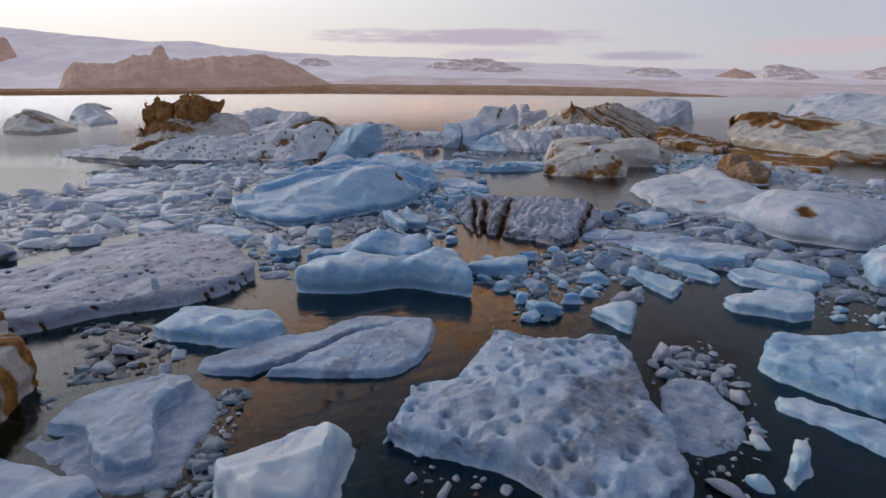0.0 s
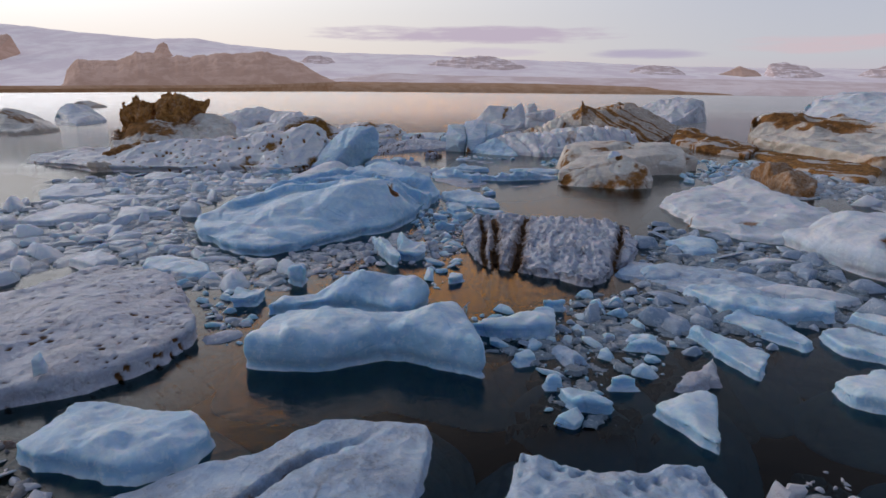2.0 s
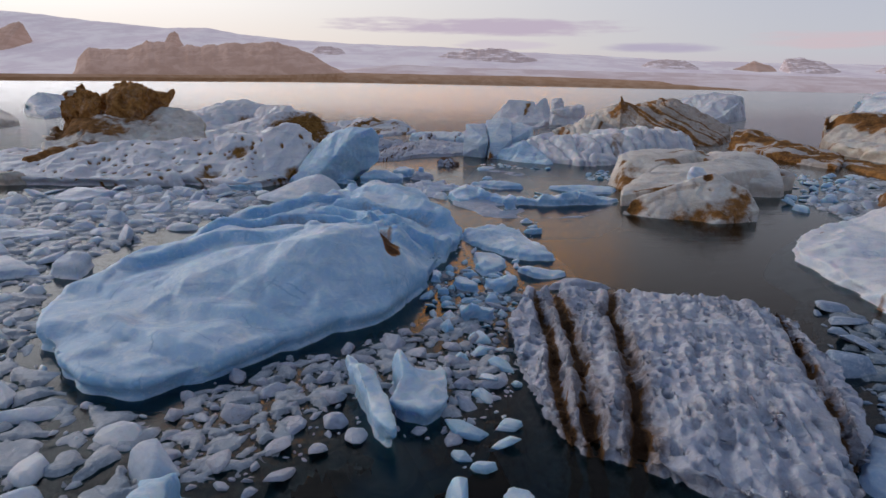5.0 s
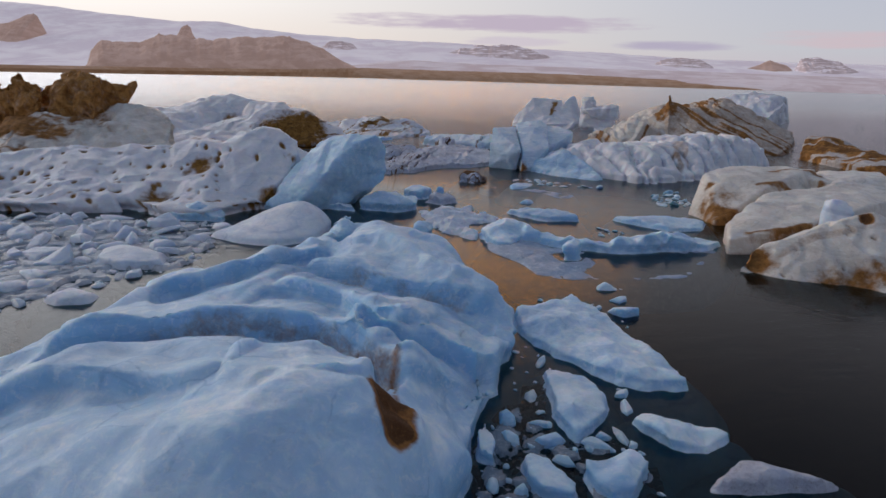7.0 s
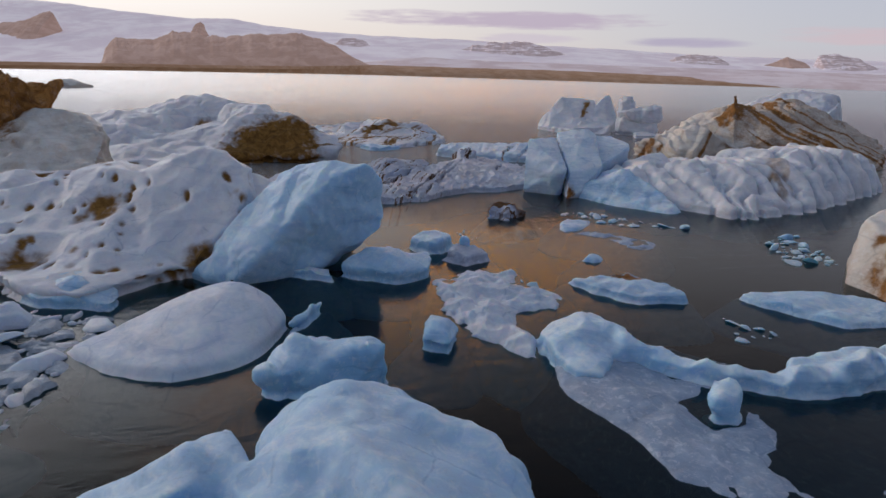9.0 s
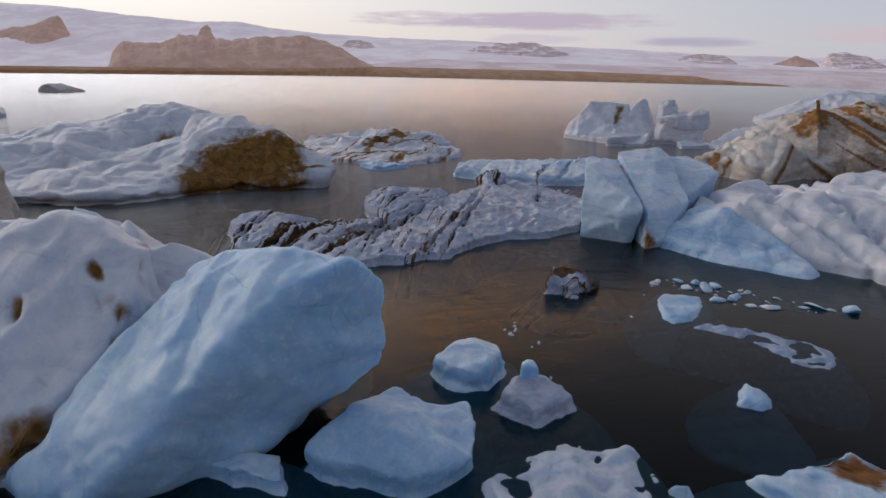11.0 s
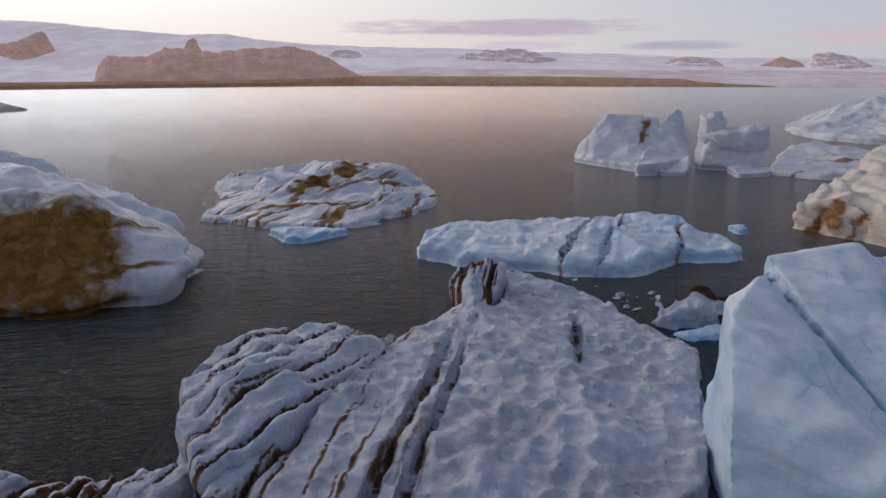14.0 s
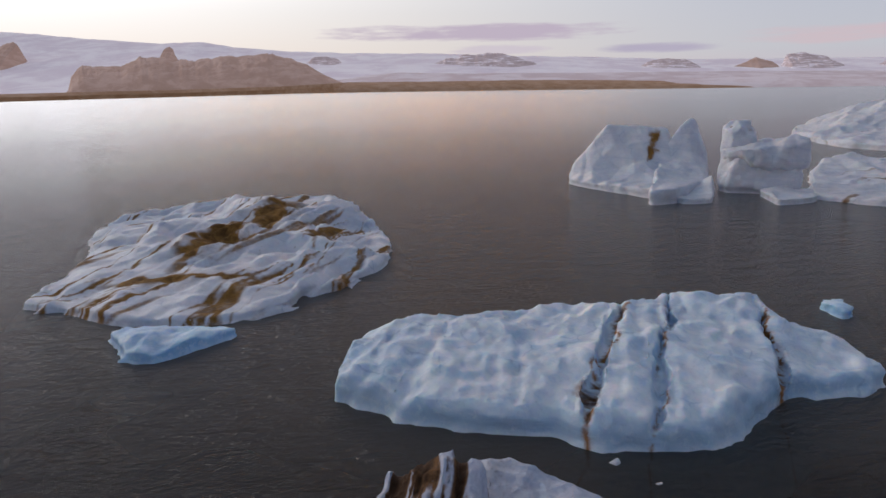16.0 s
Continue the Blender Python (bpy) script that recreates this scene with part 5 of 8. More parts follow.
pool_floe = berg('ice_floe', 'half-drowned blue floe with a curved rim',
     [(-1.12,45.81), (-0.28,47.55), (0.79,46.82), (2.06,46.12), (3.28,45.75), (4.07,46.43), (5.3,46.7), (6.29,46.93), (7.08,46.11), (5.16,42.63), (2.87,41.81), (1.3,41.55), (0.6,41.84), (0.18,42.75), (-0.94,44.11)],
     [(0.93,44.41,0.08), (2.16,44.51,0.0), (-0.26,45.07,0.2), (1.19,42.65,0.1), (0.24,43.92,0.16), (2.99,44.09,-0.05), (0.85,43.13,0.16), (1.8,42.45,0.03), (2.95,42.85,-0.09), (-0.14,44.08,0.14), (1.58,43.73,-0.12), (1.32,45.99,-0.15), (2.78,45.5,-0.05), (4.21,44.75,-0.06), (4.04,43.41,-0.12), (2.01,43.41,0.03), (5.1,44.29,-0.12)],
     edge=0.02, cell=0.06, ice='drowned', rough=0.2, tin=0.5, undercut=0, jag=0.3, scallop=0.3, pillow=(0.7, 0.06), seed=368)
pool_rim = berg('ice_floe', 'raised curved blue-white rim',
     [(-1.6,46.07), (-1.24,45.0), (-0.82,44.39), (-0.1,44.33), (0.18,45.31), (0.56,45.27), (1.25,44.96), (2.14,44.77), (3.09,44.65), (4.01,44.76), (5.09,45.24), (6.69,45.8), (7.6,46.96), (5.93,46.84,0.4), (4.92,46.55,0.4), (3.63,46.02,0.35), (3.09,45.37,0.3), (1.83,45.43,0.4), (0.65,46.2,0.4), (-0.34,47.27,0.4), (-0.85,47.22,0.3)],
     [(-0.45,46.16,0.7), (0.39,45.36,0.6), (1.71,44.98,0.5), (3.39,44.98,0.65), (4.51,45.15,0.75), (-0.82,45.14,0.35), (2.53,44.92,0.35), (5.28,45.27,0.6), (-1.15,45.5,0.4), (-0.29,44.86,0.3)],
     edge=0.2, cell=0.06, ice='blue', rough=0.5, jag=1.0, pillow=(0.8, 0.1), seed=206)
berg('ice_chunk', 'small pale blue ice piece afloat among brash ice',
     [(-0.56,44.06,0.5), (-0.4,43.78,0.5), (0.09,43.76,0.4), (0.04,43.89,0.6), (-0.36,44.03,0.8)],
     [(-0.45,43.33,1.05), (-0.23,43.45,0.8)],
     edge=0.35, cell=0.07, ice='blue', rough=0.7, seed=613)
berg('ice_chunk', 'small pale blue ice piece afloat among brash ice',
     [(1.4,43.77,0.5), (1.46,43.44,0.5), (2.02,43.52,0.5), (2.21,43.94,0.5), (2.02,44.31,0.5)],
     [(1.82,44.0,0.62), (2.01,43.85,0.58)],
     edge=0.3, cell=0.07, ice='blue', rough=0.7, seed=621)
berg('ice_floe', 'jammed mush of small broken ice pieces',
     [(-4.33,49.44), (-3.96,50.24), (-3.18,50.65), (-2.1,50.71), (-1.89,49.57), (-0.75,49.4), (-1.0,48.3), (-2.03,47.49), (-1.48,46.3), (-1.47,45.2), (-2.44,45.79), (-2.99,46.26), (-3.64,47.11)],
     [(-3.02,48.9,0.3), (-3.51,48.04,0.25), (-2.45,47.38,0.3), (-1.73,45.81,0.2), (-1.37,48.29,0.2), (-2.76,46.38,0.25)],
     edge=0.06, cell=0.05, ice='white', rough=1.2, facets=0.5, jag=1.4, pits=(0.5, 0.35, 0.1), seed=379)
berg('ice_floe', 'small pale floe with dark grit on its crest',
     [(-0.75,50.34), (-0.14,49.55), (1.1,48.92), (2.48,49.33), (2.23,50.36), (1.68,50.86,0.2), (1.12,51.41,0.2), (-0.09,50.57,0.2)],
     [(0.8,50.29,0.4), (1.45,49.56,0.3)],
     edge=0.2, cell=0.06, ice='blue', rough=0.7, marks=[('blob', 1.0, 50.65, 0.35, 0.5, 0.9)], seed=184)
berg('ice_floe', 'thin flat blue floe awash in dark water',
     [(3.78,50.07), (4.18,49.54), (5.06,48.98), (5.87,48.47), (7.38,48.99), (7.86,50.42), (6.72,51.0), (5.53,50.94), (4.24,50.62)],
     [(4.58,49.27,0.3), (5.78,48.97,0.3)],
     edge=0.15, cell=0.07, ice='blue', seed=617, rough=0.4)
berg('iceberg', 'rounded blue-white lump beside the spotted berg',
     [(-7.06,49.25), (-6.33,49.03), (-5.34,48.95), (-4.56,49.63), (-4.78,51.2), (-5.22,50.96,0.4), (-6.28,51.31,0.4), (-6.93,49.91,0.4)],
     [(-5.83,49.58,0.75), (-4.99,49.47,0.6), (-6.37,48.65,0.5)],
     edge=0.35, cell=0.07, ice='blue', rough=0.5, pillow=(0.9, 0.12), seed=797)
berg('ice_chunk', 'small pale blue ice piece afloat among brash ice',
     [(-8.58,48.86), (-7.5,48.65), (-6.91,48.65), (-7.3,49.44), (-8.16,49.5,0.2)],
     [(-7.71,48.78,0.35)],
     edge=0.2, cell=0.07, ice='blue', rough=0.7, seed=870)
berg('ice_chunk', 'small pale blue ice piece afloat among brash ice',
     [(-3.94,45.17), (-3.2,45.02), (-3.14,45.92), (-3.54,46.41,0.3), (-3.94,46.41,0.4), (-4.01,45.81,0.3)],
     [(-3.74,45.63,0.6)],
     edge=0.25, cell=0.07, ice='blue', rough=0.7, seed=769)
dirt_end = berg('ice_chunk', 'small pale blue ice piece afloat among brash ice',
     [(-13.97,45.57), (-13.17,45.28), (-12.18,45.52), (-11.27,45.48), (-11.61,46.33), (-12.18,46.54,0.4), (-13.14,46.77,0.5), (-13.7,46.3,0.5)],
     [(-12.6,45.98,0.7)],
     edge=0.25, cell=0.07, ice='blue', rough=0.7, seed=60)
wedge = berg('iceberg', 'great tilted white berg spotted with brown dirt hollows',
     [(-10.6,48.1,0.5), (-11.35,47.3), (-12.0,45.38), (-13.81,45.53), (-16.06,46.48), (-17.38,45.56), (-18.88,44.97), (-21.88,44.56), (-25.83,44.33), (-33.77,48.0,0.1), (-37.67,53.0,0.1), (-33.0,55.0,0.6), (-28.5,54.5,0.9), (-24.0,53.0,1.2), (-20.3,53.0,1.5), (-17.0,53.3,1.7), (-13.7,53.6,2.2), (-11.5,52.8,2.5), (-10.0,51.4,2.5), (-9.9,49.8,1.7)],
     [(-11.73,50.83,3.34), (-10.7,50.6,2.95), (-12.5,51.3,3.15), (-13.4,51.58,3.0), (-14.42,50.4,2.5), (-15.4,50.7,2.4), (-16.54,50.52,2.08), (-17.75,49.8,1.86), (-20.28,49.8,2.0), (-22.65,49.5,1.92), (-24.0,49.0,1.65), (-11.6,49.4,1.95), (-13.5,49.5,1.75), (-16.0,48.6,1.15), (-12.0,47.6,0.6), (-14.5,47.6,0.65), (-18.5,47.5,0.85), (-22.0,47.0,0.75), (-28.7,52.0,0.45)],
     edge=0.5, marks=[('blob', -14.72, 50.5, 0.83, 0.8, 0.85), ('blob', -14.45, 50.8, 1.42, 0.6, 0.8), ('blob', -10.74, 48.3, 0.54, 0.6, 0.75), ('blob', -15.24, 47.0, 0.31, 0.6, 0.75), ('blob', -14.31, 49.7, 1.22, 0.7, 0.85), ('blob', -14.73, 49.2, 0.79, 0.5, 0.8), ('blob', -15.06, 47.5, -0.09, 0.7, 0.8), ('spots', 1.0, 0.26, 0.6)], seed=797, ice='rime', cell=0.085, rough=0.55, tin=0.9, jag=1.1, facets=1.3, undercut=0.25, ledges=(20, -60, 1.2, 0.14), calm=0.6, knobs=[[(-20.5, 45.0, -0.8), (-20, 46.6, 0.95), (-16.5, 46.3, 0.75), (-15.6, 45.9, -0.8), (-17, 45.5, 0.3), (-19, 45.1, 0.45), (-18, 48, 1.2), (-20, 48, 1.2)], [(-25.5, 44.5, -0.8), (-24, 46, 0.95), (-21.5, 46, 0.9), (-21, 45, -0.8), (-22.5, 44.7, 0.5), (-23, 48, 1.2)]], pits=(0.72, 0.37, 0.16, 0.75))
wedge_slab = berg('iceberg', 'smooth blue-white slab',
     [(-6.7,49.7,2.8), (-6.5,50.8,2.3), (-7.3,52.4,1.6), (-9.3,53.0,1.6), (-11.2,52.2,1.5), (-11.3,50.2,1.2), (-10.5,48.6,0.7), (-9.3,48.7,1.5), (-7.9,49.0,2.3)],
     [(-6.35,49.6,3.0), (-6.9,50.0,3.15), (-8.2,49.9,2.95), (-9.2,49.65,2.7), (-10.3,49.5,2.2), (-8.5,51.5,2.1), (-7.2,51.2,2.4), (-10.3,51.3,1.9), (-7.5,50.7,2.5), (-8.6,49.2,2.4)],
     edge=0.5, marks=[('blob', -10.87, 48.6, 0.48, 0.5, 0.7)], seed=515, facets=2.0, jag=0.25, tin=0.8, undercut=0.2, flare=-0.1, ice='clear', rough=0.3, pillow=(1.2, 0.07), ledges=(60, -60, 1.4, 0.15), knobs=[[(-6.6, 49.75, 3.1), (-6.25, 50.1, 2.5), (-6.4, 49.9, 3.3), (-6.9, 50.2, 2.9), (-6.7, 50.5, 2.3)]], hulls=[[(-7.3, 49.15, 2.8), (-9.5, 47.6, 0.1), (-9.6, 47.9, -1.0), (-10.9, 48.0, 0.2), (-10.9, 48.4, -1.0), (-9.6, 50.3, 2.45), (-8.3, 50.3, 3.05), (-6.35, 49.75, 3.2), (-6.05, 50.3, 2.7), (-6.25, 50.7, 1.0), (-7.2, 51.0, 0.6), (-8.43, 50.9, 0.2), (-8.9, 51.2, -1.0), (-7.3, 52.0, 1.9), (-9.0, 52.4, 1.5), (-9.2, 52.6, -1.0)]], round_off=0.05, cell=0.06)
wedge_back = berg('iceberg', 'white sloping ice behind the slab',
     [(-14.5,54.3), (-12.0,54.7), (-9.5,54.5), (-8.2,54.1), (-7.8,53.0), (-9.5,52.3), (-12.0,51.8), (-14.0,52.2)],
     [(-14.0,53.5,2.8), (-12.6,53.4,2.5), (-11.4,53.1,2.2), (-9.6,53.1,1.8), (-8.4,53.3,1.5)],
     edge=0.6, cell=0.09, jag=0.6, marks=[('blob', -11.67, 52.0, 2.19, 0.5, 0.7)], seed=382, ice='rime', rough=0.35)
tower = berg('iceberg', 'brown muddy ice neck',
     [(-25.96,44.24), (-24.63,43.78), (-23.55,46.0,0.19), (-23.28,50.0,0.67), (-22.04,54.0,1.05), (-19.75,56.0,1.46), (-21.84,60.0,2.78), (-25.72,61.0,3.14), (-29.37,60.0,3.12), (-31.48,58.0,2.69), (-29.03,52.0,1.37), (-26.69,46.5,0.52)],
     [(-29.46,55.5,2.72), (-27.66,56.5,2.84), (-25.57,58.0,3.04), (-22.82,58.5,3.16), (-26.11,54.0,2.26), (-27.81,53.0,1.95), (-26.47,48.5,1.07), (-23.05,56.0,2.06)],
     edge=0.8, cell=0.13, ice='tan', rough=1.0, facets=1.6, marks=[('blob', -26.47, 48.5, 1.07, 3.2, 0.85), ('blob', -26.71, 46.5, 0.41, 2.4, 0.8), ('blob', -28.68, 55.0, 2.32, 3.2, 0.85), ('blob', -26.02, 57.0, 2.62, 2.0, 0.7)], pits=(0.9, 0.4, 0.25), seed=102)
head_a = berg('iceberg', 'brown muddy ice knob',
     [(-30.53,55.6,1.93), (-29.39,55.2,1.76), (-28.56,55.6,1.97), (-28.6,56.6,4.4), (-29.54,57.4,5.15), (-30.95,57.4,5.13), (-31.08,56.6,4.45)],
     [(-30.51,56.6,4.91), (-29.52,56.8,5.19), (-29.72,56.4,5.28), (-28.58,56.2,4.77)],
     edge=3, cell=0.1, ice='brown', rough=1.3, facets=0.9, marks=[('all', 0.72)], flare=0.06, pits=(0.6, 0.5, 0.3), seed=553)
head_b = berg('iceberg', 'brown muddy ice knob',
     [(-27.68,56.0,1.73), (-25.78,55.6,1.58), (-24.77,56.4,1.77), (-24.81,58.0,4.44), (-25.93,59.0,5.05), (-28.07,59.2,5.21), (-28.88,58.6,4.73), (-28.37,57.0,3.72)],
     [(-27.87,57.6,4.76), (-26.82,58.0,5.18), (-25.2,58.2,5.07), (-25.43,57.2,4.44), (-27.06,57.0,4.19)],
     edge=2.8, cell=0.1, ice='brown', rough=1.3, facets=1.1, marks=[('all', 0.72)], flare=0.08, pits=(0.7, 0.5, 0.3), seed=561)
berg('iceberg', 'tall white berg with a broad brown mud-stained flank',
     [(-15.1,70.2), (-14.8,71.5), (-15.2,72.8), (-15.43,73.6), (-15.54,74.2,0.42), (-18.13,76.0,0.46), (-17.82,77.0,1.13), (-22.47,78.0,2.16), (-25.72,78.0,2.82), (-27.99,79.0,2.12), (-29.88,78.0,2.99), (-32.39,78.0,1.9), (-37.05,76.0,1.22), (-40.88,74.0,0.83), (-29.24,62.66), (-24.41,63.29), (-22.99,63.4), (-21.3,64.3), (-20.3,65.2), (-19.85,67.2), (-18.8,68.3), (-17.1,69.1), (-16.0,69.6)],
     [(-18.54,71.35,3.0), (-19.9,71.6,3.1), (-17.3,71.4,2.5), (-16.2,71.7,1.95), (-23.2,73.3,3.25), (-21.6,72.5,3.2), (-27.65,75.6,3.5), (-26.3,74.4,3.3), (-25.9,72.4,1.3), (-24.6,72.9,1.5), (-26.0,71.2,1.75), (-24.0,71.0,1.75), (-22.3,70.4,2.0), (-21.0,69.6,1.9), (-20.9,67.3,1.05), (-22.4,66.2,0.8), (-25.6,67.5,1.0), (-27.5,67.0,0.7), (-17.81,74.0,1.6), (-31.86,71.0,1.74), (-28.6,71.0,2.1)],
     seed=856, ice='rime', rough=0.45, facets=1.7, undercut=0.5, calm=0.25, flare=-0.1, ledges=(40, 55, 1.3, 0.16), edge=0.5, knobs=[[(-16.2, 70.4, 1.6), (-15.7, 70.1, 0.6), (-14.5, 70.5, 0.7), (-14.4, 71.4, 0.95), (-15.2, 72.5, 1.45), (-16.3, 72.6, 1.7), (-16.2, 70.8, -0.3), (-15.3, 70.7, -0.8), (-15.5, 72, -0.8)]], pillow=(1.6, 0.3), jag=1.3, cell=0.1, marks=[('blob', -18.0, 70.0, 1.7, 2.45, 0.84), ('blob', -18.9, 69.0, 0.9, 2.3, 0.84), ('blob', -17.2, 69.9, 1.0, 2.0, 0.84), ('blob', -17.0, 70.6, 1.9, 1.4, 0.8), ('blob', -19.8, 67.8, 0.4, 1.6, 0.78), ('blob', -24.9, 73.2, 1.6, 0.9, 0.7), ('layers', 40, 62, 0.9, 0.27, 0.95, -19.7, 70, -60, 1.5), ('crease', [(-25.5, 70.0), (-24.2, 71.2), (-23.4, 72.0)], 0.16, 0.6)])
groove_floe = berg('ice_floe', 'long rippled grey floe with dark diagonal dirt grooves',
     [(-13.78,59.29), (-13.12,58.65), (-11.54,57.68), (-10.54,57.47), (-10.09,57.91), (-9.22,58.04), (-8.37,58.78), (-7.62,59.13), (-7.21,59.64), (-6.5,59.96), (-6.0,61.34), (-4.84,62.99), (-3.35,63.47), (-2.27,64.93), (-1.4,69.5), (-2.25,70.9), (-3.1,72.7), (-4.3,73.8), (-5.7,74.2,0.5), (-6.7,73.2,0.6), (-6.7,70.9,0.5), (-8.04,69.47,0.3), (-9.53,68.9,0.3), (-11.53,67.7,0.4), (-11.33,66.49), (-9.96,64.27), (-11.63,63.63,0.2), (-13.14,63.72,0.3), (-15.01,63.76,0.4), (-15.27,62.01)],
     [(-13.83,62.33,0.75), (-12.93,59.82,0.6), (-11.91,60.66,0.6), (-9.64,65.38,0.8), (-10.13,64.82,0.6), (-8.21,64.91,0.7), (-6.33,70.12,1.0), (-5.5,66.47,0.75), (-6.49,62.03,0.5), (-9.27,59.68,0.5), (-4.17,67.11,0.65), (-3.91,64.08,0.5), (-10.61,58.14,0.45), (-8.02,60.47,0.5)],
     edge=0.35, ice='grey', rough=0.5, tin=0.5, facets=1.0, jag=0.6, calm=0.35, undercut=0.08, seed=837, cell=0.058, cups=(0.3, 0.11), scallop=1.0, grooves=(86, 0.26, 0.26, -7.2, 62, 100, 3.5), marks=[('stripes', 86, 0.26, 0.53, 1.1, -6.6, 62, 100, 3), ('band', -9.01, 65.32, -109.0, 0.15, 1.0, 3.9), ('band', -9.29, 64.48, -105.0, 0.12, 1.0, 4.9), ('band', -9.75, 62.04, -98.0, 0.12, 0.95, 2.5), ('band', -7.04, 64.13, -95.0, 0.05, 1.0, 3.5), ('band', -6.6, 64.0, -94.0, 0.035, 0.9, 3.6), ('band', -8.83, 63.68, -100.0, 0.06, 0.9, 2.2), ('band', -3.98, 69.2, -92.0, 0.05, 1.0, 1.0), ('band', -5.85, 71.8, -92.0, 0.05, 1.0, 1.2)])
groove_knob = berg('ice_chunk', 'upright ice knob striped with brown dirt',
     [(-7.15,72.9), (-7.1,71.5), (-6.75,70.2), (-6.3,69.3), (-5.85,70.0), (-5.75,71.5), (-5.65,73.2), (-6.3,73.7)],
     [(-6.6,72.6,1.2), (-6.1,73.0,1.15), (-6.45,71.2,1.2), (-6.2,70.2,1.05)],
     edge=0.8, cell=0.05, ice='grey', rough=0.5, cups=(0.3, 0.1), marks=[('stripes', 92, 0.3, 0.5, 1.2)], grooves=(92, 0.3, 0.2), seed=77)
groove_ridge = berg('ice_chunk', 'raised ice shoulder with dirt-filled gullies',
     [(-11.3,66.9), (-11.2,65.6), (-10.4,64.2), (-9.4,63.3), (-8.6,64.4), (-8.1,66.0), (-7.8,67.8), (-9.2,68.8), (-10.6,68.2)],
     [(-10.5,65.9,1.05), (-9.6,66.6,1.1), (-8.7,67.4,1.0), (-9.2,64.9,0.85)],
     edge=0.75, cell=0.06, ice='grey', rough=0.5, cups=(0.3, 0.1), marks=[('stripes', 66, 0.3, 0.5, 1.2)], grooves=(66, 0.3, 0.22), seed=78)
white_chunk = berg('iceberg', 'tall faceted white ice block with sharp ridges',
     [(-2.35,64.7,0.9), (-1.55,63.75,0.95), (-0.8,63.2,0.95), (0.05,63.0,0.85), (0.8,63.55,1.15), (1.45,64.2,1.4), (1.95,65.5,1.6), (2.7,67.0,1.8), (3.7,69.0,2.0), (3.3,70.9,2.1), (1.5,70.8,2.4), (-0.7,69.6,2.4), (-2.0,67.8,2.2), (-2.5,66.0,1.9)],
     [(-2.06,66.08,2.4), (-0.64,68.4,2.55), (1.37,69.36,2.7), (2.69,70.4,2.4), (3.4,69.38,2.15), (-0.11,63.6,1.25), (-1.58,64.3,1.3), (1.25,64.7,1.6), (0.6,66.5,2.1), (-0.9,66.3,1.85), (-1.3,65.2,1.6), (2.5,67.6,2.0), (-0.45,67.2,2.0), (-0.35,65.2,1.35), (0.2,65.3,1.85), (0.1,67.3,2.35), (1.6,67.8,2.1), (1.2,67.6,2.5)],
     edge=0.9, ice='pale', tin=1.0, scallop=0.0, drawn=0.5, seed=401, facets=1.6, jag=0.03, undercut=0.3, cell=0.06, rough=0.34, round_off=0.03, marks=[('blob', -0.1, 63.0, 0.25, 0.55, 0.75), ('crease', [(-0.8, 68.2), (-0.45, 65.8), (-0.2, 63.5)], 0.12, 0.4)], hulls=[[(-2.26, 65.4, 2.6), (-2.0, 66.6, 2.4), (-0.8, 68.2, 2.5), (-0.29, 63.3, 1.3), (-2.4, 64.0, 0.15), (-2.3, 64.6, -1.0), (-0.8, 63.65, -0.1), (-0.7, 64.2, -1.0), (-0.4, 66, -1.0), (-0.9, 68.3, -1.0), (-2.0, 66.8, -1.0), (-2.4, 64.6, 1.6)], [(-0.8, 68.3, 2.75), (0.8, 68.4, 3.0), (1.4, 69.5, 2.7), (-0.1, 63.6, 1.2), (1.56, 65, 1.4), (-0.19, 62.77, 0.02), (-0.1, 63.2, -1.0), (0.5, 63.3, 0.3), (1.1, 65.2, -1.0), (1.4, 69.8, -1.0), (-0.8, 68.8, -1.0), (1.3, 67.2, 2.3)], [(1.2, 69.2, 2.55), (2.3, 69.6, 2.6), (3.4, 69.3, 2.15), (3.1, 67.7, 2.1), (3.2, 68.2, 1.0), (1.6, 66.2, 1.3), (2.2, 66.6, 1.6), (1.4, 66.4, -1.0), (3.3, 68.8, -1.0), (2.5, 70.8, -1.0), (1.2, 69.6, -1.0)]])
berg('ice_floe', 'small floe half covered in dark grit',
     [(-3.72,57.68), (-3.33,57.48), (-2.76,57.49), (-2.44,57.92), (-1.89,58.62), (-2.14,58.71,0.2), (-2.69,58.74,0.4), (-3.53,58.41,0.4)],
     [(-3.4,58.19,0.65), (-2.77,58.31,0.55), (-2.29,58.09,0.4), (-3.08,57.79,0.4)],
     edge=0.25, cell=0.04, ice='grey', rough=1.4, facets=0.4, marks=[('right', -2.95, 58.12, -10, 0.35, 0.6), ('stripes', 30, 0.3, 0.5, 0.8)], jag=2.5, seed=515)
berg('ice_floe', 'round blue-white floe cracked into facets',
     [(-5.95,52.56), (-5.54,52.07), (-5.01,51.91), (-4.46,52.16), (-4.22,52.91), (-4.35,53.54), (-4.76,53.68,0.3), (-5.2,53.66,0.4), (-5.62,53.5,0.3), (-5.73,53.08)],
     [(-4.99,52.94,0.6), (-4.57,52.25,0.5), (-5.28,51.96,0.5)],
     edge=0.4, cell=0.04, ice='blue', rough=0.7, facets=0.5, seed=485)
berg('ice_floe', 'gritty floe carrying a clear ice cube',
     [(-4.49,51.53), (-4.38,52.03,0.2), (-4.07,52.43,0.3), (-3.63,52.6), (-2.93,52.08), (-2.89,51.74), (-3.67,50.96)],
     [(-4.15,51.79,0.5), (-3.45,51.7,0.4)],
     edge=0.25, cell=0.04, ice='grey', rough=0.7, facets=0.4, seed=50)
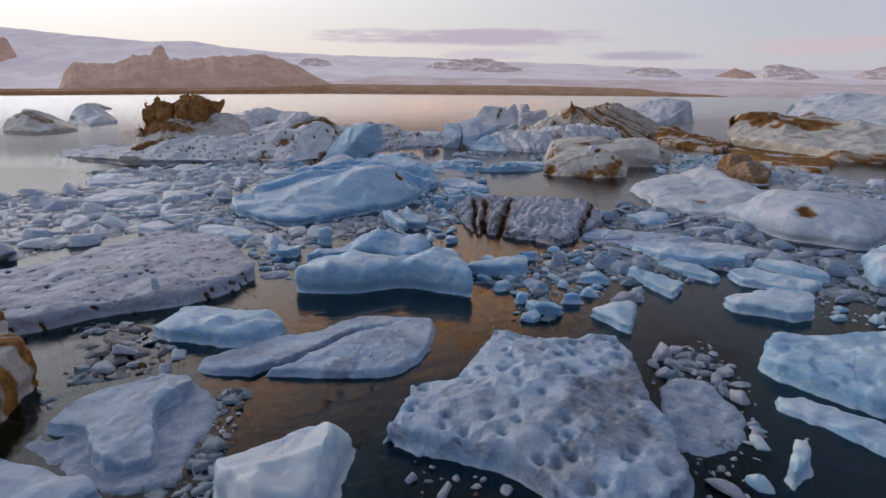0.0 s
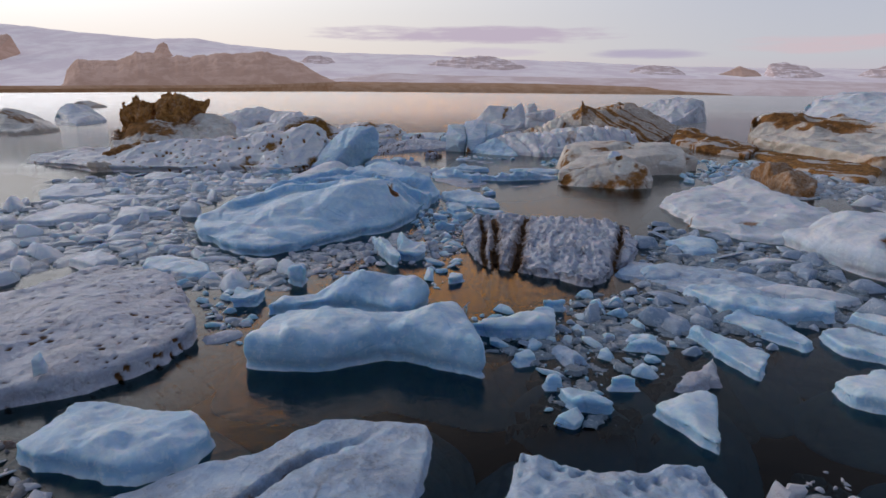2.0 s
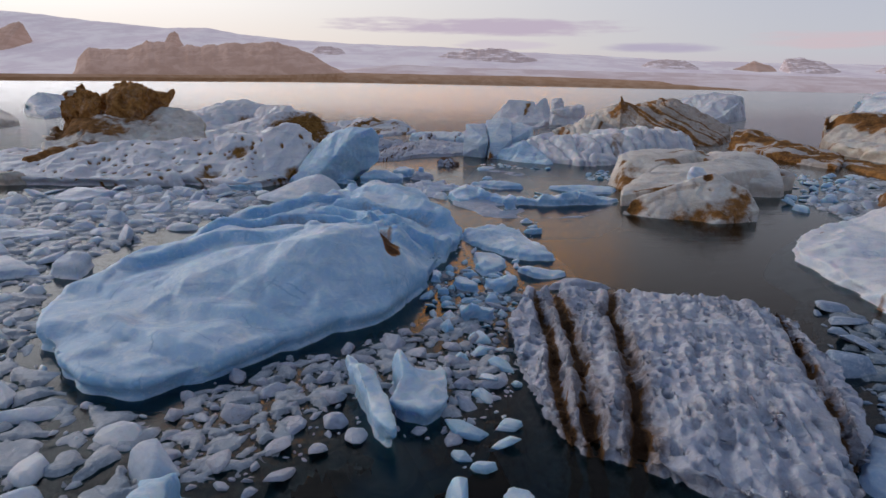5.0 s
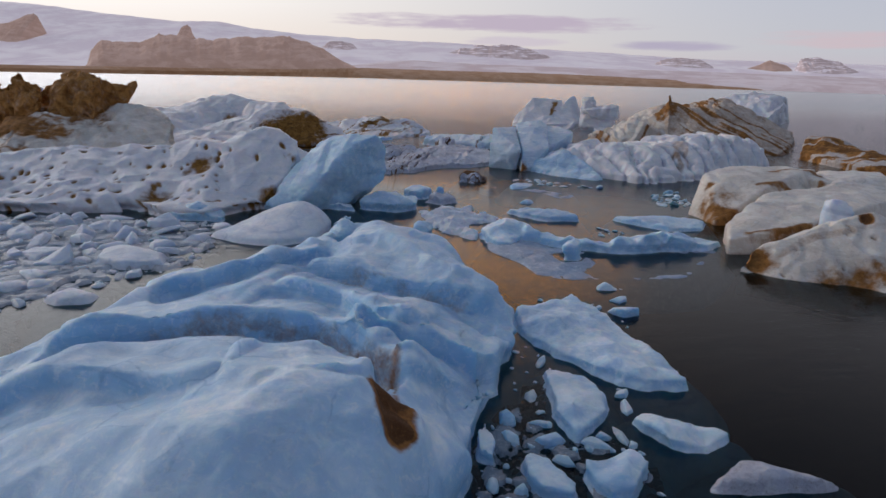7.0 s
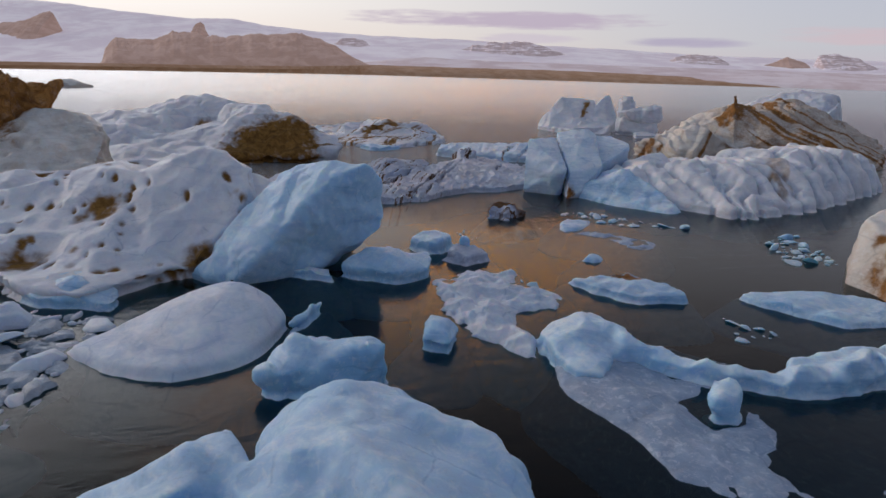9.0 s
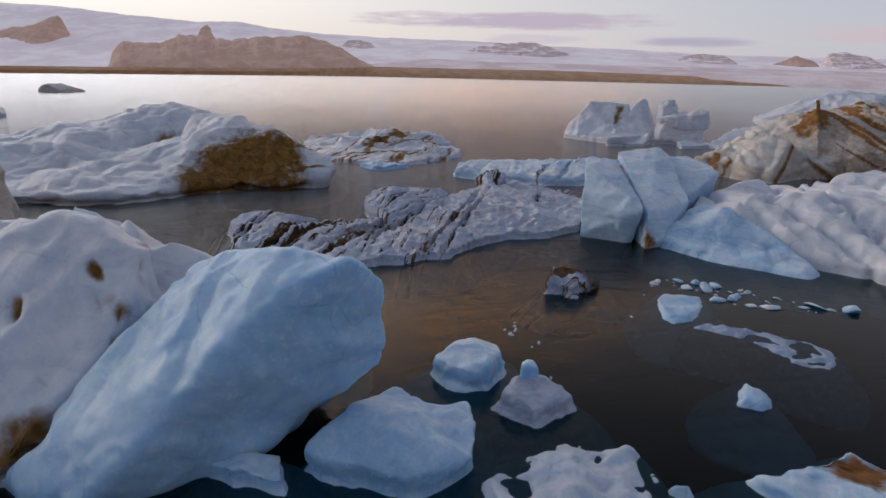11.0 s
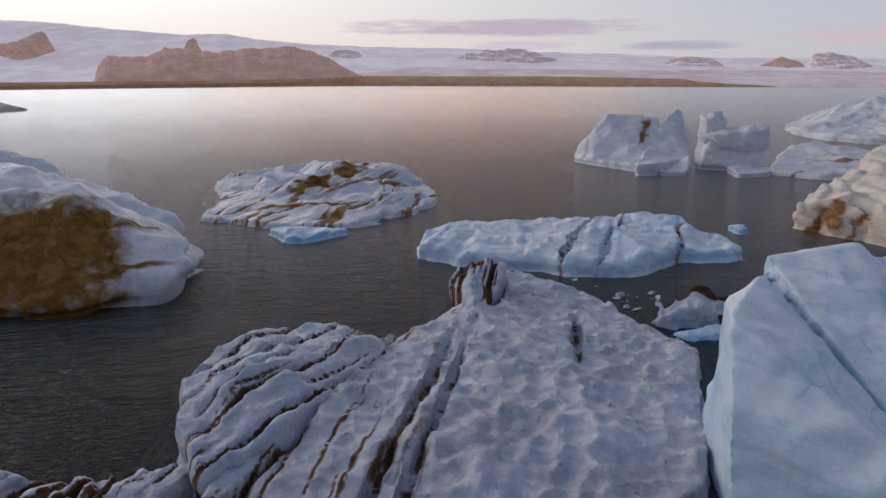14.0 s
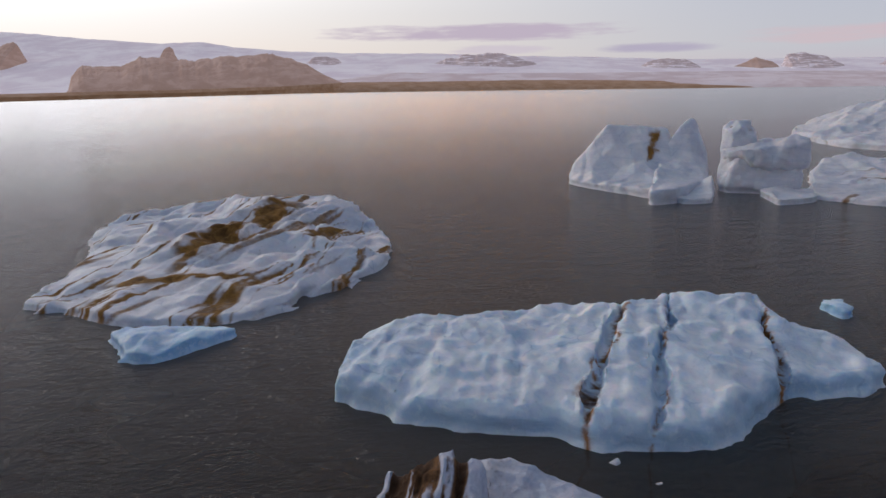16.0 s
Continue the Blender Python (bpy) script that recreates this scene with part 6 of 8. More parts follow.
berg('ice_chunk', 'small pale blue ice piece afloat among brash ice',
     [(-4.05,52.72), (-3.84,52.48), (-3.6,52.6), (-3.66,52.07,0.6), (-3.9,52.0,0.8), (-4.05,51.98,0.7)],
     [(-3.92,51.58,1.05)],
     edge=0.6, cell=0.07, ice='blue', rough=0.7, seed=184)
berg('ice_floe', 'thin flat white floe awash in dark water',
     [(-0.74,57.64), (-0.76,56.52), (-0.52,56.15), (-0.02,56.43), (0.52,57.48), (0.68,58.43), (-0.45,58.41)],
     [(-0.33,57.05,0.14), (0.2,57.8,0.1)],
     cell=0.05, ice='blue', facets=0.4, seed=220, edge=0.05, rough=0.5, jag=0.6)
berg('ice_floe', 'long thin grey floe awash in dark water',
     [(-0.28,56.06), (0.13,55.87), (1.01,55.52), (1.54,54.59), (2.21,54.24), (2.73,55.19), (2.24,56.1), (1.16,56.44), (0.01,56.51)],
     [(0.62,55.61,0.05), (1.6,54.9,0.04), (1.9,55.5,-0.02), (0.2,56.0,0.06)],
     cell=0.05, facets=0.4, seed=229, ice='drowned', edge=0.02, rough=0.9)
berg('ice_floe', 'thin flat white floe with dark grit',
     [(-0.07,53.04), (-0.16,52.52), (0.21,52.36), (0.62,52.56), (0.56,53.17), (0.28,53.64)],
     [(0.06,52.67,0.18)],
     cell=0.05, ice='blue', facets=0.4, seed=238, edge=0.08, rough=0.6)
berg('ice_floe', 'broad pale blue floe crossed by brown cracks',
     [(-9.08,75.91), (-8.17,75.62), (-6.94,75.22), (-5.52,75.04), (-4.7,75.15), (-4.17,74.88), (-2.74,74.8), (-1.67,75.04), (-0.58,76.22), (0.17,76.9), (1.92,77.45), (2.32,77.67), (2.14,79.17), (1.48,80.69,0.3), (0.9,81.57,0.8), (-1.01,81.56,0.8), (-2.24,80.66,0.8), (-4.23,80.56,0.8), (-5.68,79.68,0.8), (-7.81,79.42,0.8), (-9.06,78.37,0.6), (-9.25,77.31,0.4)],
     [(-8.83,77.34,0.75), (-5.65,78.51,0.95), (-3.11,79.28,1.0), (-0.12,80.15,1.1), (0.73,79.53,0.8), (-6.28,75.73,0.75), (-2.66,76.65,0.9), (-1.24,76.67,0.8), (1.09,77.66,0.4), (-3.41,74.92,0.6)],
     edge=0.55, cell=0.07, ice='pale', marks=[('band', 0.09, 77.97, 77.0, 0.04, 0.8, 2.4), ('band', -3.53, 77.11, 73.0, 0.045, 0.7, 3.0), ('band', -2.38, 77.09, 76.0, 0.03, 0.6, 3.1), ('blob', -4.0, 75.87, 0.5, 0.35, 0.6)], seed=304, jag=0.6, facets=1.5, ledges=(75, 60, 0.9, 0.1), grooves=(78, 0.45, 0.07), rough=0.5, cups=(0.4, 0.06), scallop=0.7)
orange_floe = berg('ice_floe', 'jumbled grey floe with an orange-brown earth seam',
     [(-19.25,80.13), (-17.33,79.66), (-15.81,79.18), (-14.03,79.21), (-12.11,79.84), (-11.41,80.75), (-11.53,81.85), (-10.41,82.55), (-9.68,85.72), (-9.95,87.97), (-10.69,89.8,0.3), (-14.8,95.38,0.5), (-17.39,94.87,0.6), (-19.82,94.81,0.5), (-22.45,93.65,0.3), (-24.02,92.11,0.2), (-23.64,89.06), (-20.85,84.89)],
     [(-17.76,90.78,1.0), (-15.95,90.04,1.15), (-14.83,84.9,0.9), (-13.99,92.49,0.8), (-13.92,88.22,0.8), (-18.18,88.26,0.7), (-19.08,85.6,0.4), (-11.23,86.08,0.5), (-12.91,81.0,0.5), (-15.9,81.86,0.4), (-17.74,80.35,0.2)],
     edge=0.25, cell=0.09, seed=182, ice='rime', jag=2.0, facets=1.1, ledges=(75, 40, 0.55, 0.3), rough=0.6, marks=[('band', -15.8, 87.3, 84.0, 0.7, 0.9, 4.0), ('band', -15.3, 81.9, 0.0, 0.35, 0.85, 2.2), ('stripes', 80, 0.5, 0.44, 0.7), ('layers', 75, 40, 0.5, 0.4, 0.6)])
orange_foot = berg('ice_floe', 'small smooth white floe beside the dirty one',
     [(-15.37,78.31), (-14.27,77.23), (-13.42,77.14), (-12.59,78.09), (-12.05,79.03), (-12.66,79.24,0.2), (-13.85,78.89,0.3), (-15.13,78.73,0.3)],
     [(-13.95,77.95,0.45), (-12.86,77.95,0.4)],
     edge=0.2, cell=0.07, ice='blue', rough=0.7, seed=410)
berg('ice_chunk', 'small pale blue ice piece afloat among brash ice',
     [(2.82,82.19), (3.14,81.38), (3.59,81.63), (3.82,82.66), (3.12,82.59,0.2)],
     [(2.86,81.67,0.35)],
     edge=0.2, cell=0.07, ice='blue', rough=0.7, seed=405)
spire = berg('iceberg', 'white berg with a flat peak and a spire',
     [(-2.05,104.0,0.3), (-0.72,101.99,0.4), (0.93,100.16,0.5), (2.13,98.62,0.6), (3.56,99.65,0.6), (5.2,105.0,1.0), (5.0,107.0,2.6), (3.6,108.0,3.0), (2.1,108.3,3.4), (0.6,108.1,3.2), (-0.6,107.4,1.8), (-1.5,106.6,1.0)],
     [(0.54,106.3,3.64), (2.55,106.5,3.51), (4.36,106.3,3.44), (-0.71,105.8,2.12), (-1.42,105.6,1.48), (3.07,105.2,2.53), (0.99,105.3,2.42), (2.6,104.2,1.47), (0.57,104.2,0.93), (3.27,104.0,0.97), (4.34,104.3,1.28)],
     edge=0.6, cell=0.12, facets=2.0, marks=[('band', 3.3, 105.25, 71.0, 0.25, 0.7, 0.9)], jag=0.3, seed=20, ice='rime', rough=0.3, ledges=(30, -50, 1.0, 0.2))
spire_fin = berg('iceberg', 'white ice fin',
     [(1.53,97.2,0.8), (3.01,97.56,0.9), (5.62,101.6,0.7), (7.2,106.2,0.9), (6.7,107.0,2.8), (6.1,107.1,3.6), (5.2,106.9,3.2), (4.2,106.0,2.0), (3.5,104.6,1.4)],
     [(5.69,106.3,4.11), (6.23,106.4,3.93), (5.08,106.0,3.53), (3.95,105.2,2.32), (3.32,104.8,1.75), (6.22,105.8,2.9), (6.63,105.2,1.18), (4.72,104.6,1.6), (5.5,105.3,2.59)],
     edge=0.6, cell=0.12, rough=0.35, facets=1.6, jag=0.3, seed=358, ice='rime')
pedestal = berg('iceberg', 'waisted ice stem',
     [(6.5,101.1), (8.5,100.7), (10.7,100.9), (11.0,102.2), (8.6,103.2), (6.5,102.6)],
     [(8.5,102.0,2.3), (7.2,101.8,2.3), (10.0,101.8,2.4)],
     edge=1.9, cell=0.1, rough=0.7, undercut=0.2, flare=-0.05, seed=143, ice='rime', pillow=(0.9, 0.14))
mush_cap = berg('iceberg', 'flat overhanging ice cap',
     [(6.5,101.5), (7.6,100.6), (9.3,100.5), (11.0,100.7), (11.5,102.0), (10.6,103.2), (8.3,103.6), (6.6,103.0)],
     [(7.0,102.0,2.6), (8.5,102.0,3.0), (10.2,102.0,3.15), (11.2,101.9,3.1), (9.2,101.0,2.8)],
     edge=2.5, cell=0.1, rough=0.7, base=1.5, undercut=0, flare=0.05, seed=55, ice='rime', pillow=(0.9, 0.14))
mush_knob = berg('iceberg', 'gritty upright ice knob',
     [(6.2,102.2), (7.2,101.8), (8.3,102.1), (8.2,103.2), (6.4,103.3)],
     [(6.7,102.7,3.7), (7.4,102.6,4.15), (8.1,102.7,4.05)],
     edge=3.2, cell=0.1, rough=1.0, base=2.0, undercut=0, flare=0.03, marks=[('spots', 0.5, 0.3, 0.6)], seed=404, ice='rime')
mush_foot = berg('iceberg', 'slanting white ice foot',
     [(2.72,99.43), (3.2,97.45), (4.93,97.87), (6.1,101.5), (5.0,102.0), (3.6,100.8)],
     [(5.87,101.3,1.07), (4.35,100.3,0.5), (3.56,99.5,0.15)],
     edge=0.3, cell=0.1, rough=0.4, jag=0.3, seed=571, ice='rime')
mush_toe = berg('iceberg', 'low white ice foot',
     [(8.06,100.43), (7.91,97.42), (10.0,98.16), (10.9,99.52), (11.2,101.4), (9.0,101.2)],
     [(9.1,100.6,0.55), (10.5,100.0,0.28)],
     edge=0.3, cell=0.1, rough=0.5, seed=207, ice='rime')
pedestal_shelf = berg('ice_floe', 'low white ice shelf beside the mushroom berg',
     [(10.47,99.84), (11.68,98.25), (13.46,97.59), (18.32,100.26), (26.03,112.0,0.1), (21.0,112.0,0.8), (18.08,113.0,1.3), (13.97,108.0,0.86)],
     [(17.37,110.0,1.21), (17.42,106.0,0.76), (13.55,104.0,0.32), (19.43,106.0,0.41)],
     edge=0.3, cell=0.15, rough=0.7, facets=1.2, marks=[('stripes', 20, 1.5, 0.35, 0.6)], seed=486, ice='rime')
dirtcluster = berg('ice_floe', 'jumble of broken ice streaked with black grit',
     [(-2.17,71.7), (-1.9,71.09), (-1.38,70.99), (-0.39,71.2), (0.51,71.58), (1.0,71.47), (0.89,72.05,0.2), (0.96,72.77,0.4), (0.7,73.01,0.5), (-0.06,72.67,0.5), (-0.99,72.63,0.4), (-1.42,72.2,0.3), (-2.13,71.76,0.2)],
     [(-1.05,71.91,0.65), (0.42,72.46,0.7), (-0.61,71.55,0.6), (-1.58,71.38,0.4), (0.18,71.62,0.4)],
     edge=0.3, cell=0.045, ice='grey', rough=1.4, facets=0.55, marks=[('stripes', 10, 0.5, 0.6, 1.1), ('all', 0.25)], jag=3, seed=727)
dirtcluster_flat = berg('ice_floe', 'flat pale ice plate awash beside dirty ice',
     [(-1.63,70.79), (-1.33,70.36), (-0.41,70.56), (0.9,71.29), (1.09,71.66), (-0.22,71.4), (-1.26,71.09)],
     [(-0.54,70.71,0.2)],
     edge=0.12, cell=0.05, ice='blue', rough=0.7, seed=52)
berg('ice_floe', 'rounded blue-white floe in open water',
     [(1.63,74.41), (1.77,73.77), (2.34,73.24), (3.61,73.64), (4.93,75.73), (3.11,75.37,0.2), (2.2,74.94,0.2)],
     [(2.3,74.11,0.45)],
     edge=0.25, cell=0.06, ice='blue', rough=0.7, seed=617)
berg('iceberg', 'big white berg flecked with grey rubble',
     [(29.18,146.55), (26.37,135.68), (26.53,127.96), (29.13,123.73), (34.41,121.44), (46.5,140.0,3.92), (40.59,145.0,4.86), (39.26,146.0,4.2), (36.07,148.0,3.17), (33.43,152.0,1.23)],
     [(34.85,138.0,4.07), (38.23,137.0,4.65), (32.63,141.0,2.76), (32.12,134.0,1.3), (35.56,131.0,2.03)],
     edge=0.6, cell=0.22, rough=0.7, pits=(1.2, 0.35, 0.2, 0.45), facets=2.5, seed=317, ice='rime')
tip = berg('iceberg', 'brown layered ice ridge with a sharp horn',
     [(5.6,83.06), (6.88,81.59), (8.32,79.88), (9.6,79.3), (12.99,82.31), (21.71,80.0,0.12), (25.42,86.0,0.79), (27.31,92.0,1.17), (25.35,95.0,2.59), (21.16,95.0,4.12), (15.45,92.0,3.38), (11.7,90.0,2.61), (9.28,87.0,2.0), (6.98,86.0,0.77)],
     [(13.1,84.5,4.94), (13.72,84.5,3.68), (12.63,84.5,3.42), (19.28,90.0,4.24), (16.76,89.0,3.81), (21.78,89.0,2.99), (23.33,86.0,1.36), (10.77,86.0,2.59), (9.14,84.0,1.78), (11.02,80.0,2.0), (6.96,82.5,1.59), (7.87,81.0,1.34), (16.7,82.0,2.08), (9.17,79.0,1.49), (10.0,81.9,2.8), (19.2,88.1,4.1), (13.7,86.0,4.3)],
     edge=0.8, cell=0.12, facets=2.2, seed=439, rough=0.35, ledges=(80, -30, 0.6, 0.4), flutes=(75, 2.2, 0.4), ice='tan', jag=1.0, marks=[('layers', 80, -30, 0.4, 0.5, 0.78, 11.8, 85, -90, 2.0), ('layers', 90, 68, 0.6, 0.38, 0.7, 12.2, 85, 90, 2.5), ('right', 12.2, 86.0, -90, 3, 0.42), ('blob', 13.1, 84.4, 4.2, 1.6, 0.75), ('blob', 10.6, 83.5, 1.8, 1.0, 0.72)])
horn = berg('iceberg', 'thin brown ice horn',
     [(12.85,84.2,2.8), (13.43,84.0,2.75), (14.05,84.4,2.97), (13.95,85.0,3.66), (13.28,85.0,3.64)],
     [(13.13,84.5,4.98), (13.1,84.4,4.22), (13.56,84.5,3.89)],
     edge=3.2, cell=0.08, ice='brown', rough=0.5, marks=[('all', 0.72)], jag=0.2, seed=197)
crenel = berg('iceberg', 'long fluted white berg with a crenellated front',
     [(1.58,64.98), (3.22,63.14), (4.82,62.07), (6.52,60.28), (7.95,60.48), (10.31,62.52), (13.86,66.19), (16.74,69.41), (18.38,72.0,0.78), (18.48,75.0,1.57), (15.39,74.0,1.88), (12.07,72.0,1.94), (9.26,71.0,1.92), (6.25,70.0,1.56), (3.94,69.0,1.25), (2.44,68.0,1.15)],
     [(3.27,64.55,1.45), (5.5,64.3,1.55), (7.94,64.34,1.7), (10.5,66.0,1.95), (12.4,67.6,2.15), (14.65,68.87,2.1), (4.53,61.9,0.9), (2.6,63.6,0.9), (6.9,61.6,0.75), (8.5,62.4,0.9), (10.8,64.2,1.0), (13.5,67.2,1.1), (16.2,71.0,1.9), (9.0,67.5,1.9), (6.0,67.0,1.6), (12.0,70.0,2.2)],
     drawn=0.3, seed=800, ice='rime', rough=0.4, edge=0.4, flutes=(100, 1.25, 0.55, 1.3), flare=-0.4, jag=0.9, facets=1.3, cell=0.085, marks=[('layers', 100, 70, 1.2, 0.3, 0.5)])
blue_right = berg('iceberg', 'smooth blue ice shoulder sloping into the water',
     [(0.0,63.6,0.5), (0.5,63.05,0.2), (1.25,62.35,0.15), (2.1,61.65,0.12), (3.1,61.05,0.1), (4.2,60.6,0.05), (4.9,61.3,0.1), (4.3,62.8,0.8), (3.6,64.5,1.2), (2.5,66.0,1.4), (1.3,65.6,1.3), (0.7,64.5,0.9)],
     [(1.3,63.7,0.8), (1.9,63.3,0.95), (2.6,62.9,0.85), (2.4,63.9,1.4), (3.0,64.6,1.35), (1.6,64.8,0.9), (3.4,62.2,0.5)],
     cell=0.07, seed=816, rough=0.22, ice='blue', round_off=0.3, flare=-0.3, edge=0.3, pillow=(1.3, 0.12))
tan = berg('iceberg', 'sandy overhanging block',
     [(7.5,52.3,0.7), (7.9,50.4,0.3), (7.9,48.0,0.3), (7.2,45.6,0.3), (9.2,46.2,0.4), (13.9,48.6,0.4), (17.5,51.0,0.9), (18.4,53.5,0.9), (18.2,56.2,0.7), (13.9,56.6,0.6), (9.5,55.9,0.7)],
     [(8.3,53.6,1.8), (10.0,55.4,1.95), (13.5,54.5,2.1), (14.5,52.6,1.75)],
     ice='tan', seed=397, undercut=0.3, edge=1.0, flare=0.0, cell=0.09, rough=0.22, jag=0.1, facets=1.6, ledges=(-6, -40, 0.7, 0.1), pillow=(1.5, 0.1), hulls=[[(7.5, 52.3, 0), (7.5, 52.3, -1), (8.3, 53.6, 1.8), (8.35, 52.4, 1.4), (10.0, 55.4, 1.95), (8.1, 50.2, 0.1), (8.1, 50.2, -1), (10.5, 51.6, 1.6), (13.5, 54.5, 2.1), (14, 56, 1.5), (14, 56, -1), (9, 55.5, -1), (14, 52, -1), (9.5, 55.6, 1.2)], [(7.3, 45.6, -1), (7.2, 45.7, 0.55), (7.6, 47.3, 0.72), (7.9, 48, -1), (9.5, 49.8, 1.35), (11.0, 51.0, 1.6), (14.5, 52.6, 1.75), (17.5, 53, 1.3), (17.5, 53, -1), (13.8, 49.5, 1.45), (13.9, 48.5, -1), (9.5, 46.5, 0.9), (9, 46, -1), (12, 56, -1)], [(12.5, 54, 1.9), (15, 56, 1.8), (18.2, 55.5, 1.1), (18.5, 53, 0.9), (18.5, 53, -1), (15, 51, 1.0), (15, 50.5, -1), (18.5, 56.5, -1), (13, 56.5, -1)]], round_off=0.04, marks=[('blob', 8.5, 51.6, 0.95, 1.2, 0.62), ('blob', 8.35, 50.8, 0.3, 1.2, 0.8), ('blob', 8.4, 52.5, 1.3, 0.4, 0.8), ('crease', [(10.2, 52.0), (11.5, 52.3), (13.2, 53.2)], 0.5, 0.7), ('crease', [(11.5, 54.0), (14.0, 54.4), (17.0, 54.2)], 0.6, 0.65), ('crease', [(8.0, 46.3), (9.4, 46.6), (11.0, 47.4), (13.5, 48.8)], 0.5, 0.75), ('blob', 16.8, 53.0, 1.0, 0.9, 0.6), ('layers', -6, 40, 0.8, 0.3, 0.4)])
tan_low = berg('iceberg', 'sandy lower block with a steep face',
     [(6.8,43.6), (8.85,42.9), (10.4,42.0), (12.8,42.6), (13.4,44.4), (13.0,46.2), (9.0,46.5), (7.2,44.6)],
     [(9.5,45.2,1.25), (11.2,45.0,1.95), (12.6,44.4,1.25)],
     edge=0.5, ice='tan', facets=1.6, undercut=0.3, seed=82, cell=0.07, rough=0.22, jag=0.1, pillow=(1.2, 0.08), ledges=(40, -50, 0.7, 0.08), pits=(0.5, 0.3, 0.1, 0.5), hulls=[[(6.9, 43.6, 0), (7.0, 43.8, -1), (7.3, 44.1, 0.62), (9.5, 45.2, 1.25), (11.2, 45.0, 1.95), (12.6, 44.4, 1.25), (13.0, 43.4, 0.55), (12.6, 42.9, -1), (10.4, 42.2, 0), (10.4, 42.2, -1), (8.85, 43.05, 0), (8.85, 43.1, -1), (9, 46.5, -1), (13, 46, -1), (12.5, 46.3, 1.2)]], round_off=0.04, marks=[('blob', 11.0, 44.85, 1.72, 0.28, 1.1), ('blob', 11.6, 43.1, 0.4, 1.3, 0.7), ('blob', 7.5, 43.9, 0.35, 0.5, 0.85), ('blob', 10.0, 42.7, 0.2, 0.9, 0.65), ('layers', 30, 40, 0.7, 0.3, 0.4)])
berg('ice_chunk', 'white ice cube lying on the sandy berg',
     [(10.32,46.6,1.16), (10.61,46.4,1.08), (11.29,46.5,1.52), (11.48,47.2,1.85), (10.68,47.2,1.85)],
     [(10.82,46.8,1.93)],
     edge=1.6, cell=0.08, ice='white', rough=0.7, seed=888)
tan_back = berg('iceberg', 'sandy ice hump behind the larger berg',
     [(13.96,50.0,0.91), (16.65,50.0,0.62), (18.02,54.0,1.51), (17.02,56.0,1.97), (13.8,56.0,1.73), (12.6,52.0,1.0)],
     [(16.04,54.0,1.97), (13.89,53.0,1.7)],
     edge=0.5, cell=0.14, ice='tan', rough=0.7, seed=790)
berg('iceberg', 'tilted white berg with a brown earthy cap',
     [(31.91,78.66), (31.87,70.61), (33.33,64.37), (34.28,57.69), (37.54,56.01), (43.38,57.03), (49.0,66.0,1.94), (46.39,72.0,2.43), (41.1,80.0,3.32), (37.28,86.0,3.73), (35.91,87.0,3.01)],
     [(34.64,80.0,3.72), (38.02,76.0,3.09), (40.17,70.0,2.27), (35.89,68.0,1.31), (33.76,76.0,1.38), (40.38,62.0,1.28), (36.86,61.0,0.76)],
     edge=1, cell=0.2, ice='tan', rough=0.7, facets=2.5, seed=69, ledges=(-40, 30, 1.2, 0.4), marks=[('band', 36.89, 77.0, -64.0, 2.0, 0.9, 6.1), ('layers', -40, 30, 1.0, 0.42, 0.8)])
berg('iceberg', 'dark brown layered ice ledge',
     [(22.83,77.92), (23.84,69.53), (25.88,63.3), (30.12,71.03), (28.17,76.0,0.89), (26.55,80.0,1.64), (24.68,82.0,1.91)],
     [(24.7,79.0,1.91), (25.26,71.0,0.97)],
     edge=0.4, cell=0.16, ice='brown', rough=0.7, marks=[('stripes', -40, 1.5, 0.6, 1.0)], seed=840, ledges=(-40, 25, 0.6, 0.3))
berg('ice_floe', 'low brown-streaked floe among dirty bergs',
     [(27.35,65.7), (26.61,58.1), (26.88,50.16), (28.13,47.34), (36.27,60.0,0.1), (33.6,62.0,0.1), (31.25,68.0,0.1), (29.61,70.0,0.36)],
     [(29.2,61.0,0.37), (29.42,54.0,0.36)],
     edge=0.3, cell=0.2, ice='brown', rough=0.7, marks=[('stripes', -40, 2.0, 0.6, 0.9)], seed=168)
berg('iceberg', 'large distant white berg with a jagged top',
     [(64.47,140.0,0.29), (64.03,128.69), (62.0,98.03), (65.35,87.59), (98.86,130.0,3.89), (91.16,150.0,5.9), (82.9,155.0,6.08), (75.36,155.0,5.09)],
     [(75.29,140.0,5.8), (71.15,143.0,4.29), (78.88,130.0,4.77), (71.93,128.0,2.01)],
     edge=0.6, cell=0.4, ice='white', rough=0.7, facets=3.5, seed=378)
berg('iceberg', 'far tan berg alone in open water',
     [(-60.6,72.26), (-54.79,71.43), (-55.37,79.49), (-58.78,82.0,1.25), (-62.97,82.0,2.4), (-63.81,80.0,3.07), (-63.11,77.0,2.17)],
     [(-60.0,76.0,3.13), (-58.14,77.0,2.0)],
     edge=0.5, cell=0.2, ice='tan', rough=0.7, marks=[('stripes', 10, 2, 0.4, 0.6)], seed=293)
berg('iceberg', 'far grey-white berg with an overhanging lip',
     [(-69.91,96.36), (-61.06,89.77), (-64.43,101.95), (-67.1,103.0,1.41), (-67.59,101.0,3.13), (-69.24,99.0,3.53), (-68.74,96.0,2.37)],
     [(-66.75,97.0,3.49), (-64.87,99.0,1.38)],
     edge=0.4, cell=0.2, ice='white', rough=0.7, seed=301)
